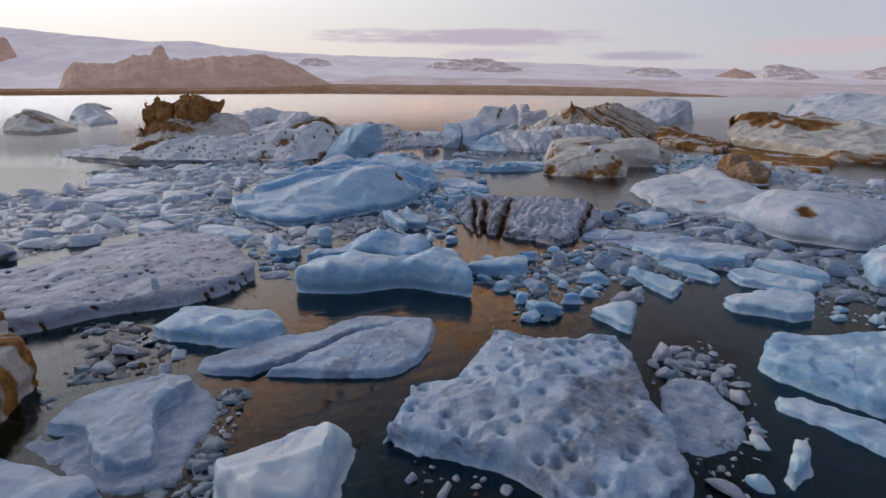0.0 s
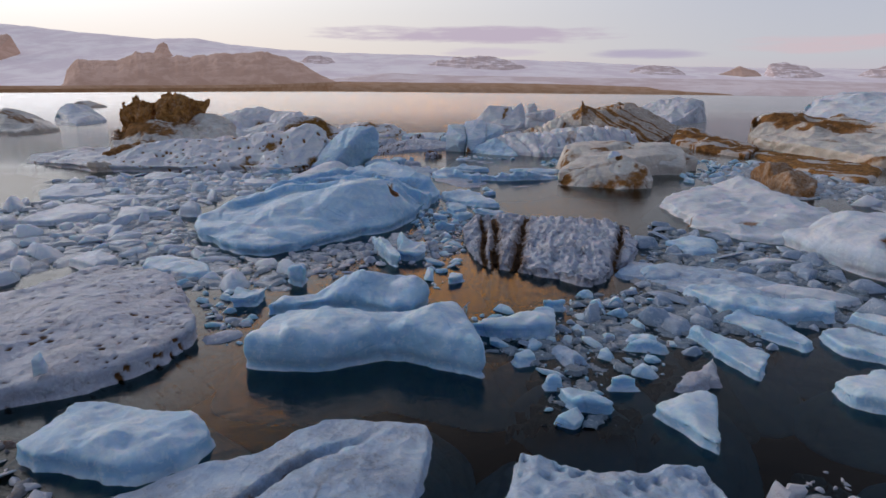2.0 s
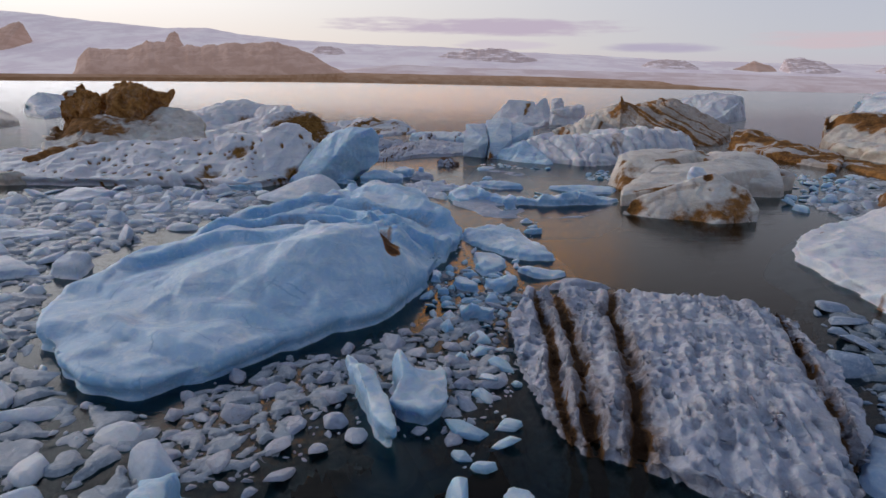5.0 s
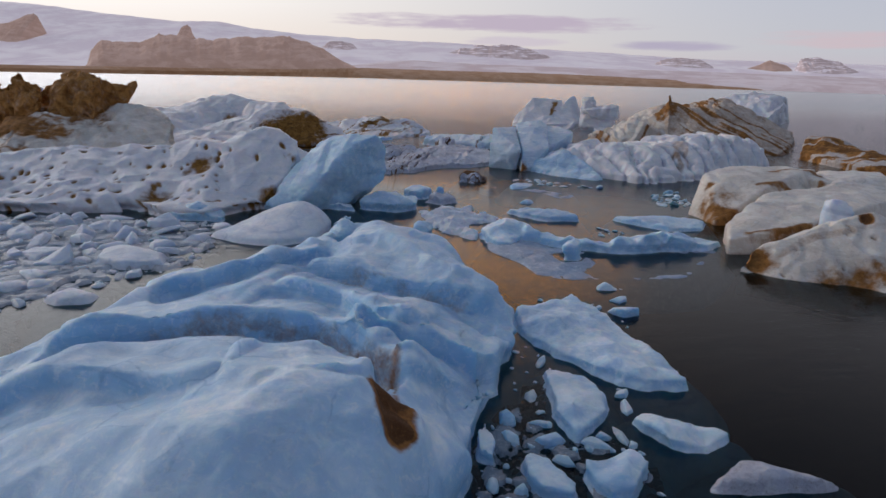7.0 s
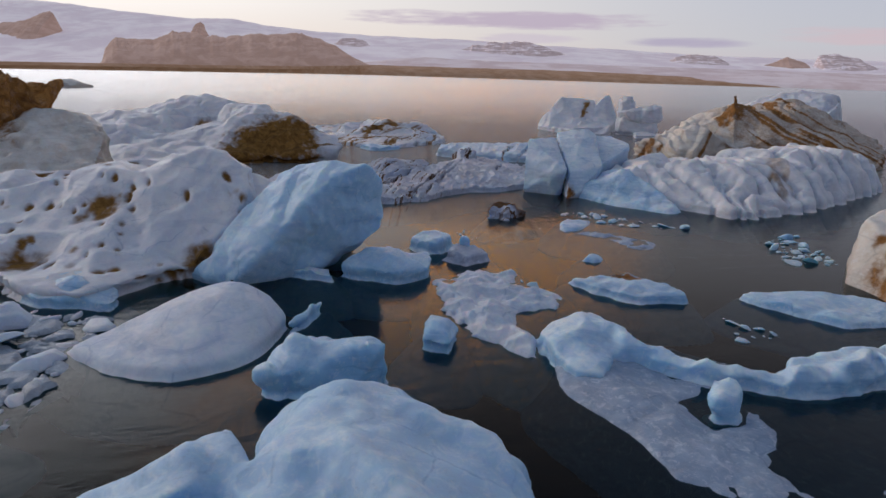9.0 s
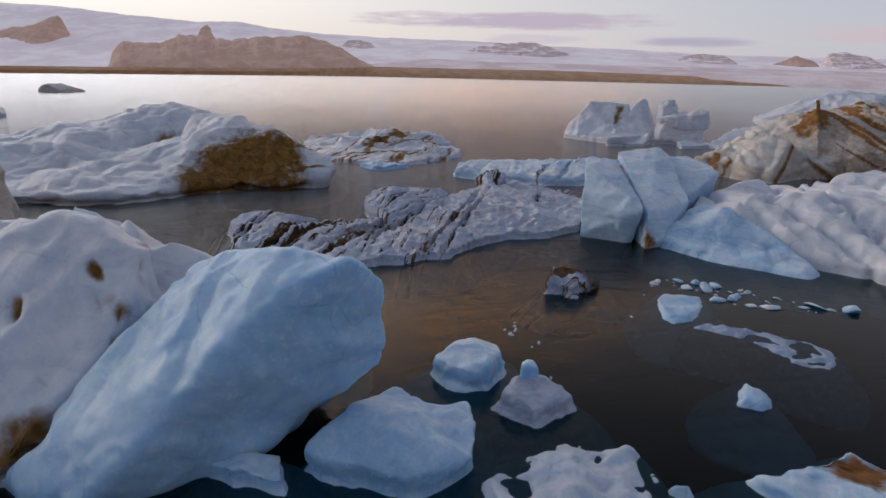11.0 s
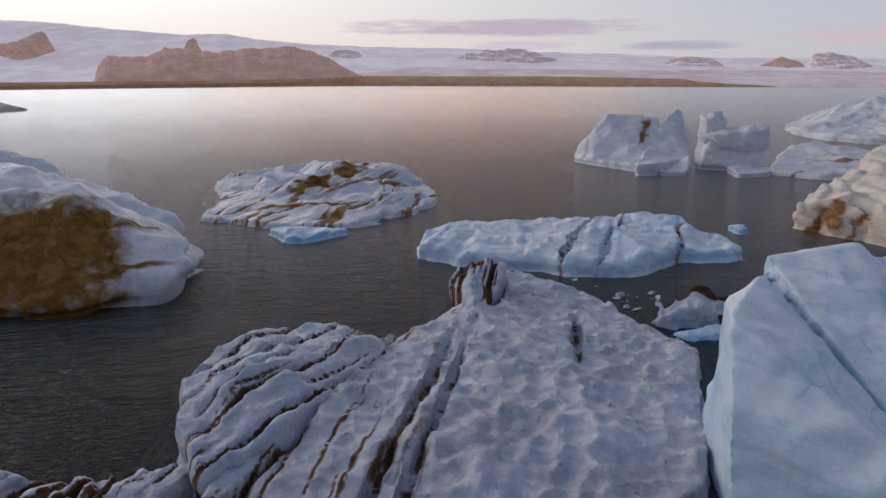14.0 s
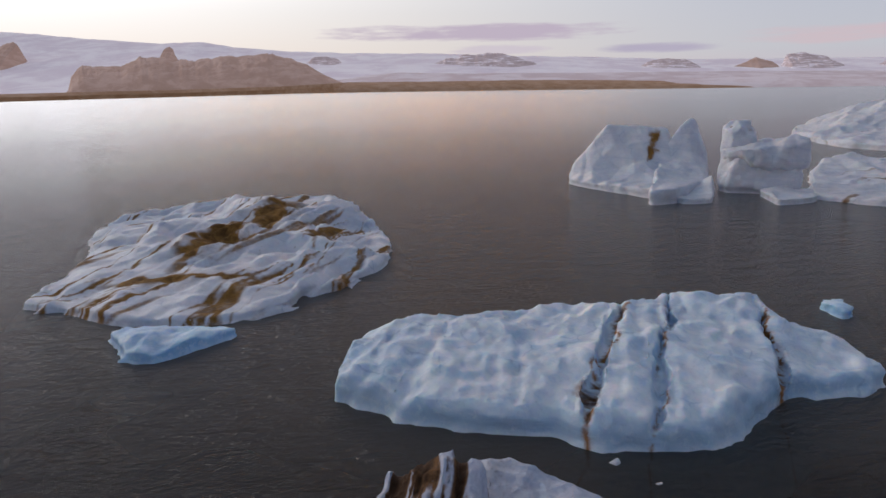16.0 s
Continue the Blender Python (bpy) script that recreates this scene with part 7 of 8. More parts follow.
berg('iceberg', 'far grey berg with a low tail',
     [(-118.58,163.51), (-112.8,164.74), (-114.43,174.28), (-115.06,170.0,1.22), (-116.05,168.0,2.22), (-116.97,165.0,2.1)],
     [(-112.94,163.0,2.33)],
     edge=0.4, cell=0.25, ice='tan', rough=0.7, seed=309)
# floes of the pack, most of them low and smooth-backed
berg('ice_floe', 'low pale floe with a smooth rounded back',
     [(-22.44, 35.3), (-20.82, 33.51), (-19.28, 33.77), (-18.18, 35.4), (-20.93, 38.68), (-23.03, 37.51)],
     [(-20.78, 35.7, 0.36), (-21.44, 35.54, 0.27)],
     edge=0.22, cell=0.09, ice='white', rough=0.35, facets=1.94, jag=0.8, seed=900)
berg('ice_floe', 'flat pale blue floe with a thick cut edge',
     [(-8.15, 22.53), (-7.18, 22.09), (-5.86, 21.78), (-5.51, 22.33), (-5.96, 23.15), (-7.79, 24.09), (-8.6, 23.43)],
     [(-7.01, 22.77, 0.28), (-7.46, 22.67, 0.21)],
     edge=0.17, cell=0.06, ice='blue', rough=0.35, facets=0.92, jag=0.8, seed=901)
berg('ice_floe', 'flat grey ice plate awash',
     [(-3.57, 17.62), (-3.23, 17.16), (-2.86, 17.26), (-2.46, 17.76), (-2.72, 18.24), (-3.24, 18.13)],
     [(-3.01, 17.7, 0.12), (-3.24, 17.66, 0.09)],
     edge=0.07, cell=0.05, ice='grey', rough=0.35, facets=0.5, jag=0.8, seed=902)
berg('ice_floe', 'broken pale blue slab among loose brash',
     [(6.96, 18.34), (7.4, 17.9), (7.74, 18.35), (7.45, 18.42), (7.18, 19.18), (6.41, 18.61)],
     [(7.19, 18.47, 0.32), (7.1, 18.42, 0.24)],
     edge=0.19, cell=0.05, ice='blue', rough=0.35, facets=0.51, jag=0.8, seed=904)
berg('ice_floe', 'grey ashy slab among loose brash',
     [(7.3, 17.1), (7.73, 16.47), (8.26, 16.48), (8.34, 17.08), (8.54, 17.77), (8.32, 18.01), (7.79, 17.18)],
     [(8.04, 17.16, 0.24), (7.74, 17.13, 0.18)],
     edge=0.14, cell=0.05, ice='grey', rough=0.35, facets=0.5, jag=0.8, seed=905)
berg('ice_floe', 'broken pale blue slab among loose brash',
     [(10.48, 26.73), (11.68, 27.18), (11.71, 27.57), (10.27, 27.87)],
     [(11.04, 27.34, 0.32), (10.81, 27.09, 0.24)],
     edge=0.19, cell=0.09, ice='blue', rough=0.35, facets=0.5, jag=0.8, seed=906)
berg('ice_floe', 'broken pale blue block on dark water',
     [(4.0, 16.86), (4.53, 17.06), (4.63, 17.3), (4.34, 17.81), (3.8, 17.29)],
     [(4.26, 17.26, 0.28), (4.16, 17.1, 0.21)],
     edge=0.17, cell=0.05, ice='blue', rough=0.35, facets=0.5, jag=0.8, seed=907)
berg('ice_floe', 'broken pale blue block on dark water',
     [(4.41, 16.16), (4.53, 15.89), (5.0, 15.97), (5.1, 16.16), (4.93, 16.5), (4.48, 16.37)],
     [(4.74, 16.18, 0.32), (4.61, 16.17, 0.24)],
     edge=0.19, cell=0.05, ice='blue', rough=0.35, facets=0.5, jag=0.8, seed=908)
berg('ice_floe', 'broken pale blue block on dark water',
     [(5.79, 16.05), (6.59, 16.14), (6.52, 16.44), (6.06, 16.59), (5.73, 16.33)],
     [(6.14, 16.31, 0.36), (6.0, 16.21, 0.27)],
     edge=0.22, cell=0.05, ice='blue', rough=0.35, facets=0.5, jag=0.8, seed=909)
berg('ice_floe', 'long thin slab of greyish ice',
     [(5.04, 17.12), (5.59, 16.66), (5.41, 17.2), (5.89, 17.0), (5.1, 18.27), (4.7, 17.92)],
     [(5.29, 17.36, 0.24), (5.19, 17.27, 0.18)],
     edge=0.14, cell=0.05, ice='ashblue', rough=0.35, facets=0.5, jag=0.8, seed=910)
berg('ice_floe', 'small pale floe on a sheet of slush',
     [(-6.36, 20.97), (-5.96, 20.78), (-5.7, 21.4), (-5.68, 21.5), (-6.07, 21.69)],
     [(-5.95, 21.27, 0.24), (-6.12, 21.15, 0.18)],
     edge=0.14, cell=0.05, ice='blue', rough=0.35, facets=0.5, jag=0.8, seed=911)
berg('ice_floe', 'pale hummock of smooth ice in the slush',
     [(-13.72, 29.33), (-12.76, 28.82), (-12.66, 30.23), (-11.67, 30.79), (-11.96, 31.11), (-13.85, 32.12), (-14.94, 31.46)],
     [(-13.08, 30.55, 0.4), (-13.34, 30.06, 0.3)],
     edge=0.24, cell=0.09, ice='white', rough=0.35, facets=1.31, jag=0.8, seed=912)
berg('ice_floe', 'upright block of smooth pale ice',
     [(-11.67, 30.79), (-10.37, 30.62), (-10.95, 32.14), (-11.54, 32.51), (-11.85, 31.78)],
     [(-11.28, 31.57, 0.6), (-11.43, 31.26, 0.45)],
     edge=0.36, cell=0.09, ice='white', rough=0.35, facets=0.59, jag=0.8, seed=913)
berg('ice_floe', 'long low pale floe at the edge of the slush',
     [(-18.58, 33.89), (-17.87, 33.07), (-16.28, 33.56), (-14.29, 35.02), (-14.8, 35.79), (-17.43, 35.67)],
     [(-16.54, 34.5, 0.24), (-17.36, 34.26, 0.18)],
     edge=0.14, cell=0.09, ice='white', rough=0.35, facets=1.09, jag=0.8, seed=914)
berg('ice_floe', 'pale hummock of smooth ice in the slush',
     [(-15.22, 30.17), (-14.95, 30.61), (-14.94, 31.46), (-16.39, 31.66)],
     [(-15.38, 30.97, 0.4), (-15.31, 30.65, 0.3)],
     edge=0.24, cell=0.09, ice='white', rough=0.35, facets=0.58, jag=0.8, seed=915)
berg('ice_floe', 'small pale floe on a sheet of slush',
     [(-11.88, 27.44), (-10.82, 27.07), (-10.99, 27.55), (-11.7, 27.72)],
     [(-11.35, 27.45, 0.24), (-11.56, 27.44, 0.18)],
     edge=0.14, cell=0.09, ice='white', rough=0.35, facets=0.5, jag=0.8, seed=916)
berg('ice_floe', 'small pale floe on a sheet of slush',
     [(-9.88, 26.45), (-9.25, 26.31), (-9.11, 26.86), (-9.78, 27.28)],
     [(-9.5, 26.73, 0.2), (-9.65, 26.62, 0.15)],
     edge=0.12, cell=0.06, ice='white', rough=0.35, facets=0.5, jag=0.8, seed=917)
berg('ice_floe', 'small pale floe on a sheet of slush',
     [(-9.93, 25.09), (-9.21, 25.2), (-9.07, 25.47), (-9.67, 25.6)],
     [(-9.47, 25.34, 0.28), (-9.65, 25.24, 0.21)],
     edge=0.17, cell=0.06, ice='white', rough=0.35, facets=0.5, jag=0.8, seed=918)
berg('ice_floe', 'pale hummock of smooth ice in the slush',
     [(-19.54, 40.27), (-17.63, 39.82), (-17.46, 42.05), (-17.32, 42.54), (-20.5, 43.51)],
     [(-18.49, 41.64, 0.48), (-18.91, 41.09, 0.36)],
     edge=0.29, cell=0.09, ice='white', rough=0.35, facets=1.27, jag=0.8, seed=919)
berg('ice_floe', 'low pale floe with a smooth rounded back',
     [(-17.39, 28.11), (-15.67, 28.01), (-14.51, 29.91), (-14.83, 31.11), (-17.93, 32.27)],
     [(-16.07, 29.88, 0.4), (-16.6, 29.17, 0.3)],
     edge=0.24, cell=0.09, ice='white', rough=0.35, facets=1.37, jag=0.8, seed=920)
berg('ice_floe', 'low pale floe with a smooth rounded back',
     [(-21.0, 33.67), (-18.95, 35.0), (-19.95, 37.53), (-21.89, 36.68)],
     [(-20.45, 35.72, 0.4), (-20.67, 34.9, 0.3)],
     edge=0.24, cell=0.09, ice='white', rough=0.35, facets=1.18, jag=0.8, seed=921)
berg('ice_floe', 'pale hummock of smooth ice in the slush',
     [(-13.84, 22.27), (-13.27, 22.36), (-13.59, 23.95), (-15.19, 25.5), (-14.96, 23.58)],
     [(-14.17, 23.53, 0.32), (-14.04, 23.03, 0.24)],
     edge=0.19, cell=0.06, ice='white', rough=0.35, facets=0.77, jag=0.8, seed=922)
berg('ice_floe', 'pale hummock of smooth ice in the slush',
     [(-10.96, 22.7), (-9.31, 21.85), (-9.01, 22.99), (-9.83, 23.66), (-10.9, 23.93)],
     [(-10.0, 23.03, 0.4), (-10.39, 22.9, 0.3)],
     edge=0.24, cell=0.06, ice='white', rough=0.35, facets=0.78, jag=0.8, seed=923)
berg('ice_floe', 'flat pale blue floe with a thick cut edge',
     [(-7.83, 22.83), (-6.71, 21.89), (-5.57, 22.4), (-6.47, 23.42), (-7.86, 23.62)],
     [(-6.89, 22.83, 0.24), (-7.26, 22.83, 0.18)],
     edge=0.14, cell=0.06, ice='white', rough=0.35, facets=0.69, jag=0.8, seed=924)
berg('ice_floe', 'long diagonal slab of lilac-grey ice',
     [(11.76, 22.36), (13.31, 21.77), (14.12, 22.42), (13.16, 23.34), (11.99, 23.49), (10.98, 22.9)],
     [(12.55, 22.71, 0.28), (12.24, 22.57, 0.21)],
     edge=0.17, cell=0.06, ice='white', rough=0.35, facets=0.69, jag=0.8, seed=925)
berg('ice_floe', 'long diagonal slab of lilac-grey ice',
     [(8.17, 23.37), (9.35, 22.31), (10.9, 21.86), (12.75, 22.91), (12.27, 24.2), (10.78, 25.45), (9.28, 25.87), (7.96, 24.27)],
     [(10.18, 23.78, 0.16), (9.38, 23.62, 0.12)],
     edge=0.1, cell=0.06, ice='ashblue', rough=0.35, facets=1.6, jag=0.8, seed=926)
berg('ice_floe', 'broken lilac-grey slab among packed ice',
     [(7.2, 24.15), (7.47, 23.6), (8.74, 23.45), (9.69, 24.27), (8.95, 25.33), (7.99, 25.59)],
     [(8.34, 24.4, 0.24), (7.88, 24.3, 0.18)],
     edge=0.14, cell=0.06, ice='ashblue', rough=0.35, facets=0.86, jag=0.8, seed=927)
berg('ice_floe', 'broken pale blue slab among loose brash',
     [(9.83, 28.38), (10.33, 27.58), (11.34, 27.28), (12.13, 28.82), (11.38, 29.93)],
     [(11.0, 28.4, 0.32), (10.53, 28.39, 0.24)],
     edge=0.19, cell=0.09, ice='blue', rough=0.35, facets=0.92, jag=0.8, seed=928)
berg('ice_floe', 'broken lilac-grey slab among packed ice',
     [(11.85, 26.29), (12.28, 25.75), (13.86, 26.22), (14.22, 26.65), (13.09, 26.91)],
     [(13.06, 26.36, 0.2), (12.58, 26.33, 0.15)],
     edge=0.12, cell=0.06, ice='white', rough=0.35, facets=0.5, jag=0.8, seed=929)
berg('ice_floe', 'long diagonal slab of smooth blue ice',
     [(10.33, 28.11), (10.61, 26.95), (11.71, 27.5), (12.07, 28.52), (10.92, 29.08), (10.52, 28.87)],
     [(11.03, 28.17, 0.36), (10.75, 28.15, 0.27)],
     edge=0.22, cell=0.09, ice='blue', rough=0.35, facets=0.7, jag=0.8, seed=930)
berg('ice_floe', 'broken pale blue block on dark water',
     [(11.01, 25.64), (11.23, 25.91), (11.21, 26.35), (10.69, 26.01)],
     [(11.03, 25.98, 0.28), (11.02, 25.84, 0.21)],
     edge=0.17, cell=0.06, ice='blue', rough=0.35, facets=0.5, jag=0.8, seed=931)
berg('ice_floe', 'tilted shard of blue ice in packed brash',
     [(8.0, 24.43), (8.02, 23.45), (9.1, 24.42), (8.72, 24.68), (8.8, 25.57)],
     [(8.53, 24.51, 0.32), (8.32, 24.48, 0.24)],
     edge=0.19, cell=0.06, ice='blue', rough=0.35, facets=0.5, jag=0.8, seed=932)
berg('ice_floe', 'broken lilac-grey slab among packed ice',
     [(9.21, 24.33), (9.32, 23.22), (10.32, 23.36), (10.92, 24.42), (10.62, 25.41), (9.71, 25.6)],
     [(10.02, 24.39, 0.2), (9.69, 24.37, 0.15)],
     edge=0.12, cell=0.06, ice='ashblue', rough=0.35, facets=0.68, jag=0.8, seed=933)
berg('ice_floe', 'grey ashy slab among loose brash',
     [(7.0, 16.29), (7.55, 16.08), (8.11, 16.58), (8.26, 17.18), (7.43, 16.91)],
     [(7.67, 16.61, 0.28), (7.4, 16.48, 0.21)],
     edge=0.17, cell=0.05, ice='grey', rough=0.35, facets=0.5, jag=0.8, seed=934)
berg('ice_floe', 'broken pale blue slab among loose brash',
     [(6.35, 18.18), (6.76, 18.04), (7.36, 17.94), (7.59, 18.15), (7.15, 19.1)],
     [(7.04, 18.28, 0.28), (6.77, 18.24, 0.21)],
     edge=0.17, cell=0.05, ice='blue', rough=0.35, facets=0.5, jag=0.8, seed=935)
berg('ice_floe', 'small pale floe on a sheet of slush',
     [(-15.06, 39.3), (-14.82, 39.64), (-14.59, 39.95), (-15.71, 40.65), (-15.68, 39.99)],
     [(-15.17, 39.91, 0.24), (-15.13, 39.66, 0.18)],
     edge=0.14, cell=0.09, ice='white', rough=0.35, facets=0.5, jag=0.8, seed=936)
berg('ice_floe', 'flat pale blue floe with a thick cut edge',
     [(-11.67, 36.85), (-11.05, 36.53), (-10.28, 36.89), (-10.45, 37.55), (-11.42, 37.77)],
     [(-10.97, 37.12, 0.24), (-11.25, 37.01, 0.18)],
     edge=0.14, cell=0.09, ice='white', rough=0.35, facets=0.5, jag=0.8, seed=937)
berg('ice_floe', 'pale hummock of smooth ice in the slush',
     [(-12.42, 39.65), (-11.47, 39.33), (-10.01, 39.78), (-10.44, 40.52), (-9.86, 40.73), (-12.29, 41.04), (-12.8, 40.57)],
     [(-11.33, 40.23, 0.4), (-11.76, 40.0, 0.3)],
     edge=0.24, cell=0.09, ice='white', rough=0.35, facets=0.68, jag=0.8, seed=938)
berg('ice_floe', 'pale hummock of smooth ice in the slush',
     [(-17.41, 41.81), (-16.61, 41.14), (-16.04, 41.65), (-16.5, 42.47), (-18.0, 43.4)],
     [(-16.91, 42.09, 0.32), (-17.11, 41.98, 0.24)],
     edge=0.19, cell=0.09, ice='white', rough=0.35, facets=0.78, jag=0.8, seed=939)
berg('ice_floe', 'small pale floe on a sheet of slush',
     [(-15.2, 39.85), (-14.03, 39.38), (-13.69, 40.53), (-14.15, 40.91), (-15.23, 40.77)],
     [(-14.46, 40.29, 0.24), (-14.76, 40.11, 0.18)],
     edge=0.14, cell=0.09, ice='white', rough=0.35, facets=0.61, jag=0.8, seed=940)
berg('ice_floe', 'low ashy slab with a pitted top',
     [(2.87, 32.47), (2.88, 32.2), (4.74, 32.54), (5.05, 32.87), (4.29, 33.02), (3.52, 33.16)],
     [(3.89, 32.71, 0.28), (3.48, 32.61, 0.21)],
     edge=0.17, cell=0.09, ice='grey', rough=0.35, facets=0.5, jag=0.8, seed=942)

# ---- ice masses that are frozen together ----
whole("iceberg", "pale blue double-ridged berg with a hollow between", "iceberg", [("front_ridge", center_front), ("back_ridge", center_back), ("foot", center_foot)])
whole("iceberg", "great tilted white berg with brown hollows and a muddy tower", "iceberg", [("slope", wedge), ("slab", wedge_slab), ("back_slope", wedge_back), ("tower", tower), ("knob", head_a), ("knob", head_b), ("toe", dirt_end)])
whole("iceberg", "brown layered ice ridge with a sharp horn", "iceberg", [("ridge", tip), ("horn", horn)])
whole("iceberg", "white berg with a flat peak and a thin fin", "iceberg", [("peak", spire), ("fin", spire_fin)])
whole("iceberg", "long white fluted berg with a faceted end block", "iceberg", [("fluted_wall", crenel), ("end_block", white_chunk), ("shoulder", blue_right)])
whole("iceberg", "sandy-coloured berg with a steep face and a hump", "iceberg", [("body", tan), ("lower_block", tan_low), ("hump", tan_back)])
whole("iceberg", "white mushroom-shaped berg with a low ice shelf", "iceberg", [("stem", pedestal), ("cap", mush_cap), ("knob", mush_knob), ("foot", mush_foot), ("foot", mush_toe), ("shelf", pedestal_shelf)])
whole("ice_floe", "jumbled grey floe with an orange-brown earth seam", "ice floe", [("jumble", orange_floe), ("foot", orange_foot)])
whole("ice_floe", "long rippled grey floe with dark diagonal dirt grooves", "ice floe", [("slab", groove_floe), ("knob", groove_knob), ("shoulder", groove_ridge)])
whole("ice_floe", "half-drowned blue floe with a curved raised rim", "ice floe", [("drowned_slab", pool_floe), ("rim", pool_rim)])
whole("ice_floe", "jumble of broken ice streaked with black grit", "ice floe", [("jumble", dirtcluster), ("plate", dirtcluster_flat)])



# ---- brash ice ----
def shard(seed, flat):
    """A broken plate or block of ice about 1 m across, with flat faces and worn edges."""
    rng = np.random.RandomState(seed)
    bm = bmesh.new()
    thick = rng.uniform(0.12, 0.26) if flat else rng.uniform(0.25, 0.45)
    sides = rng.randint(5, 9)
    lean = rng.uniform(-0.25, 0.25, 2)
    for k in range(sides):
        a = 6.283 * (k + rng.uniform(-0.32, 0.32)) / sides
        r = rng.uniform(0.36, 0.62)
        x, y = r * math.cos(a), 0.75 * r * math.sin(a)
        top = thick * rng.uniform(0.1, 1.3) + lean[0] * x + lean[1] * y
        inset = rng.uniform(0.35, 0.97)
        bm.verts.new((x, y, -thick))
        bm.verts.new((x * inset, y * inset, top))
    bm.verts.new((rng.uniform(-0.15, 0.15), rng.uniform(-0.1, 0.1), thick * rng.uniform(0.9, 1.6)))
    bmesh.ops.convex_hull(bm, input=bm.verts)
    bmesh.ops.delete(bm, geom=[v for v in bm.verts if not v.link_faces], context="VERTS")
    bmesh.ops.dissolve_limit(bm, angle_limit=0.12, verts=bm.verts, edges=bm.edges)
    bmesh.ops.bevel(bm, geom=list(bm.edges), offset=rng.uniform(0.03, 0.08), segments=2, profile=0.6, affect="EDGES", clamp_overlap=True)
    bmesh.ops.triangulate(bm, faces=bm.faces)
    bm.verts.index_update()
    v = np.array([q.co for q in bm.verts])
    f = np.array([[q.index for q in p.verts] for p in bm.faces])
    bm.free()
    return v * (1 + 0.05 * fractal(v * 5.0 + seed, 2, seed)[:, None]), f


SHARDS = [shard(100 + k, k % 2 == 0) for k in range(14)]
BITS = [shard(300 + k, k % 3 > 0) for k in range(16)]


def tri_mesh(name, verts, tris, material, dirt=None):
    me = bpy.data.meshes.new(name)
    me.vertices.add(len(verts))
    me.vertices.foreach_set("co", np.ascontiguousarray(verts, np.float32).ravel())
    me.loops.add(tris.size)
    me.loops.foreach_set("vertex_index", np.ascontiguousarray(tris, np.int32).ravel())
    me.polygons.add(len(tris))
    me.polygons.foreach_set("loop_start", np.arange(0, tris.size, 3, dtype=np.int32))
    me.polygons.foreach_set("use_smooth", np.full(len(tris), True))
    me.update(calc_edges=True)
    me.validate()
    if dirt is not None:
        layer = me.attributes.new("dirt", "FLOAT", "POINT")
        layer.data.foreach_set("value", np.ascontiguousarray(dirt, np.float32))
    me.materials.append(material)
    return me


SHARD_MESH = {(k, ice): tri_mesh("ice_shard", *SHARDS[k], ICE[ice]) for k in range(14) for ice in ("blue", "grey", "white", "drowned")}
LABELS = {"blue": "broken pale blue ice shard floating among brash", "grey": "ash-grey broken ice piece floating among brash", "white": "small white broken ice piece floating on dark water", "drowned": "wet grey-blue ice piece awash in the pack"}
LARGE = []


def turn(rng, tilt):
    return np.array(Euler((rng.normal() * tilt, rng.normal() * tilt, rng.uniform(0, 6.283))).to_matrix())


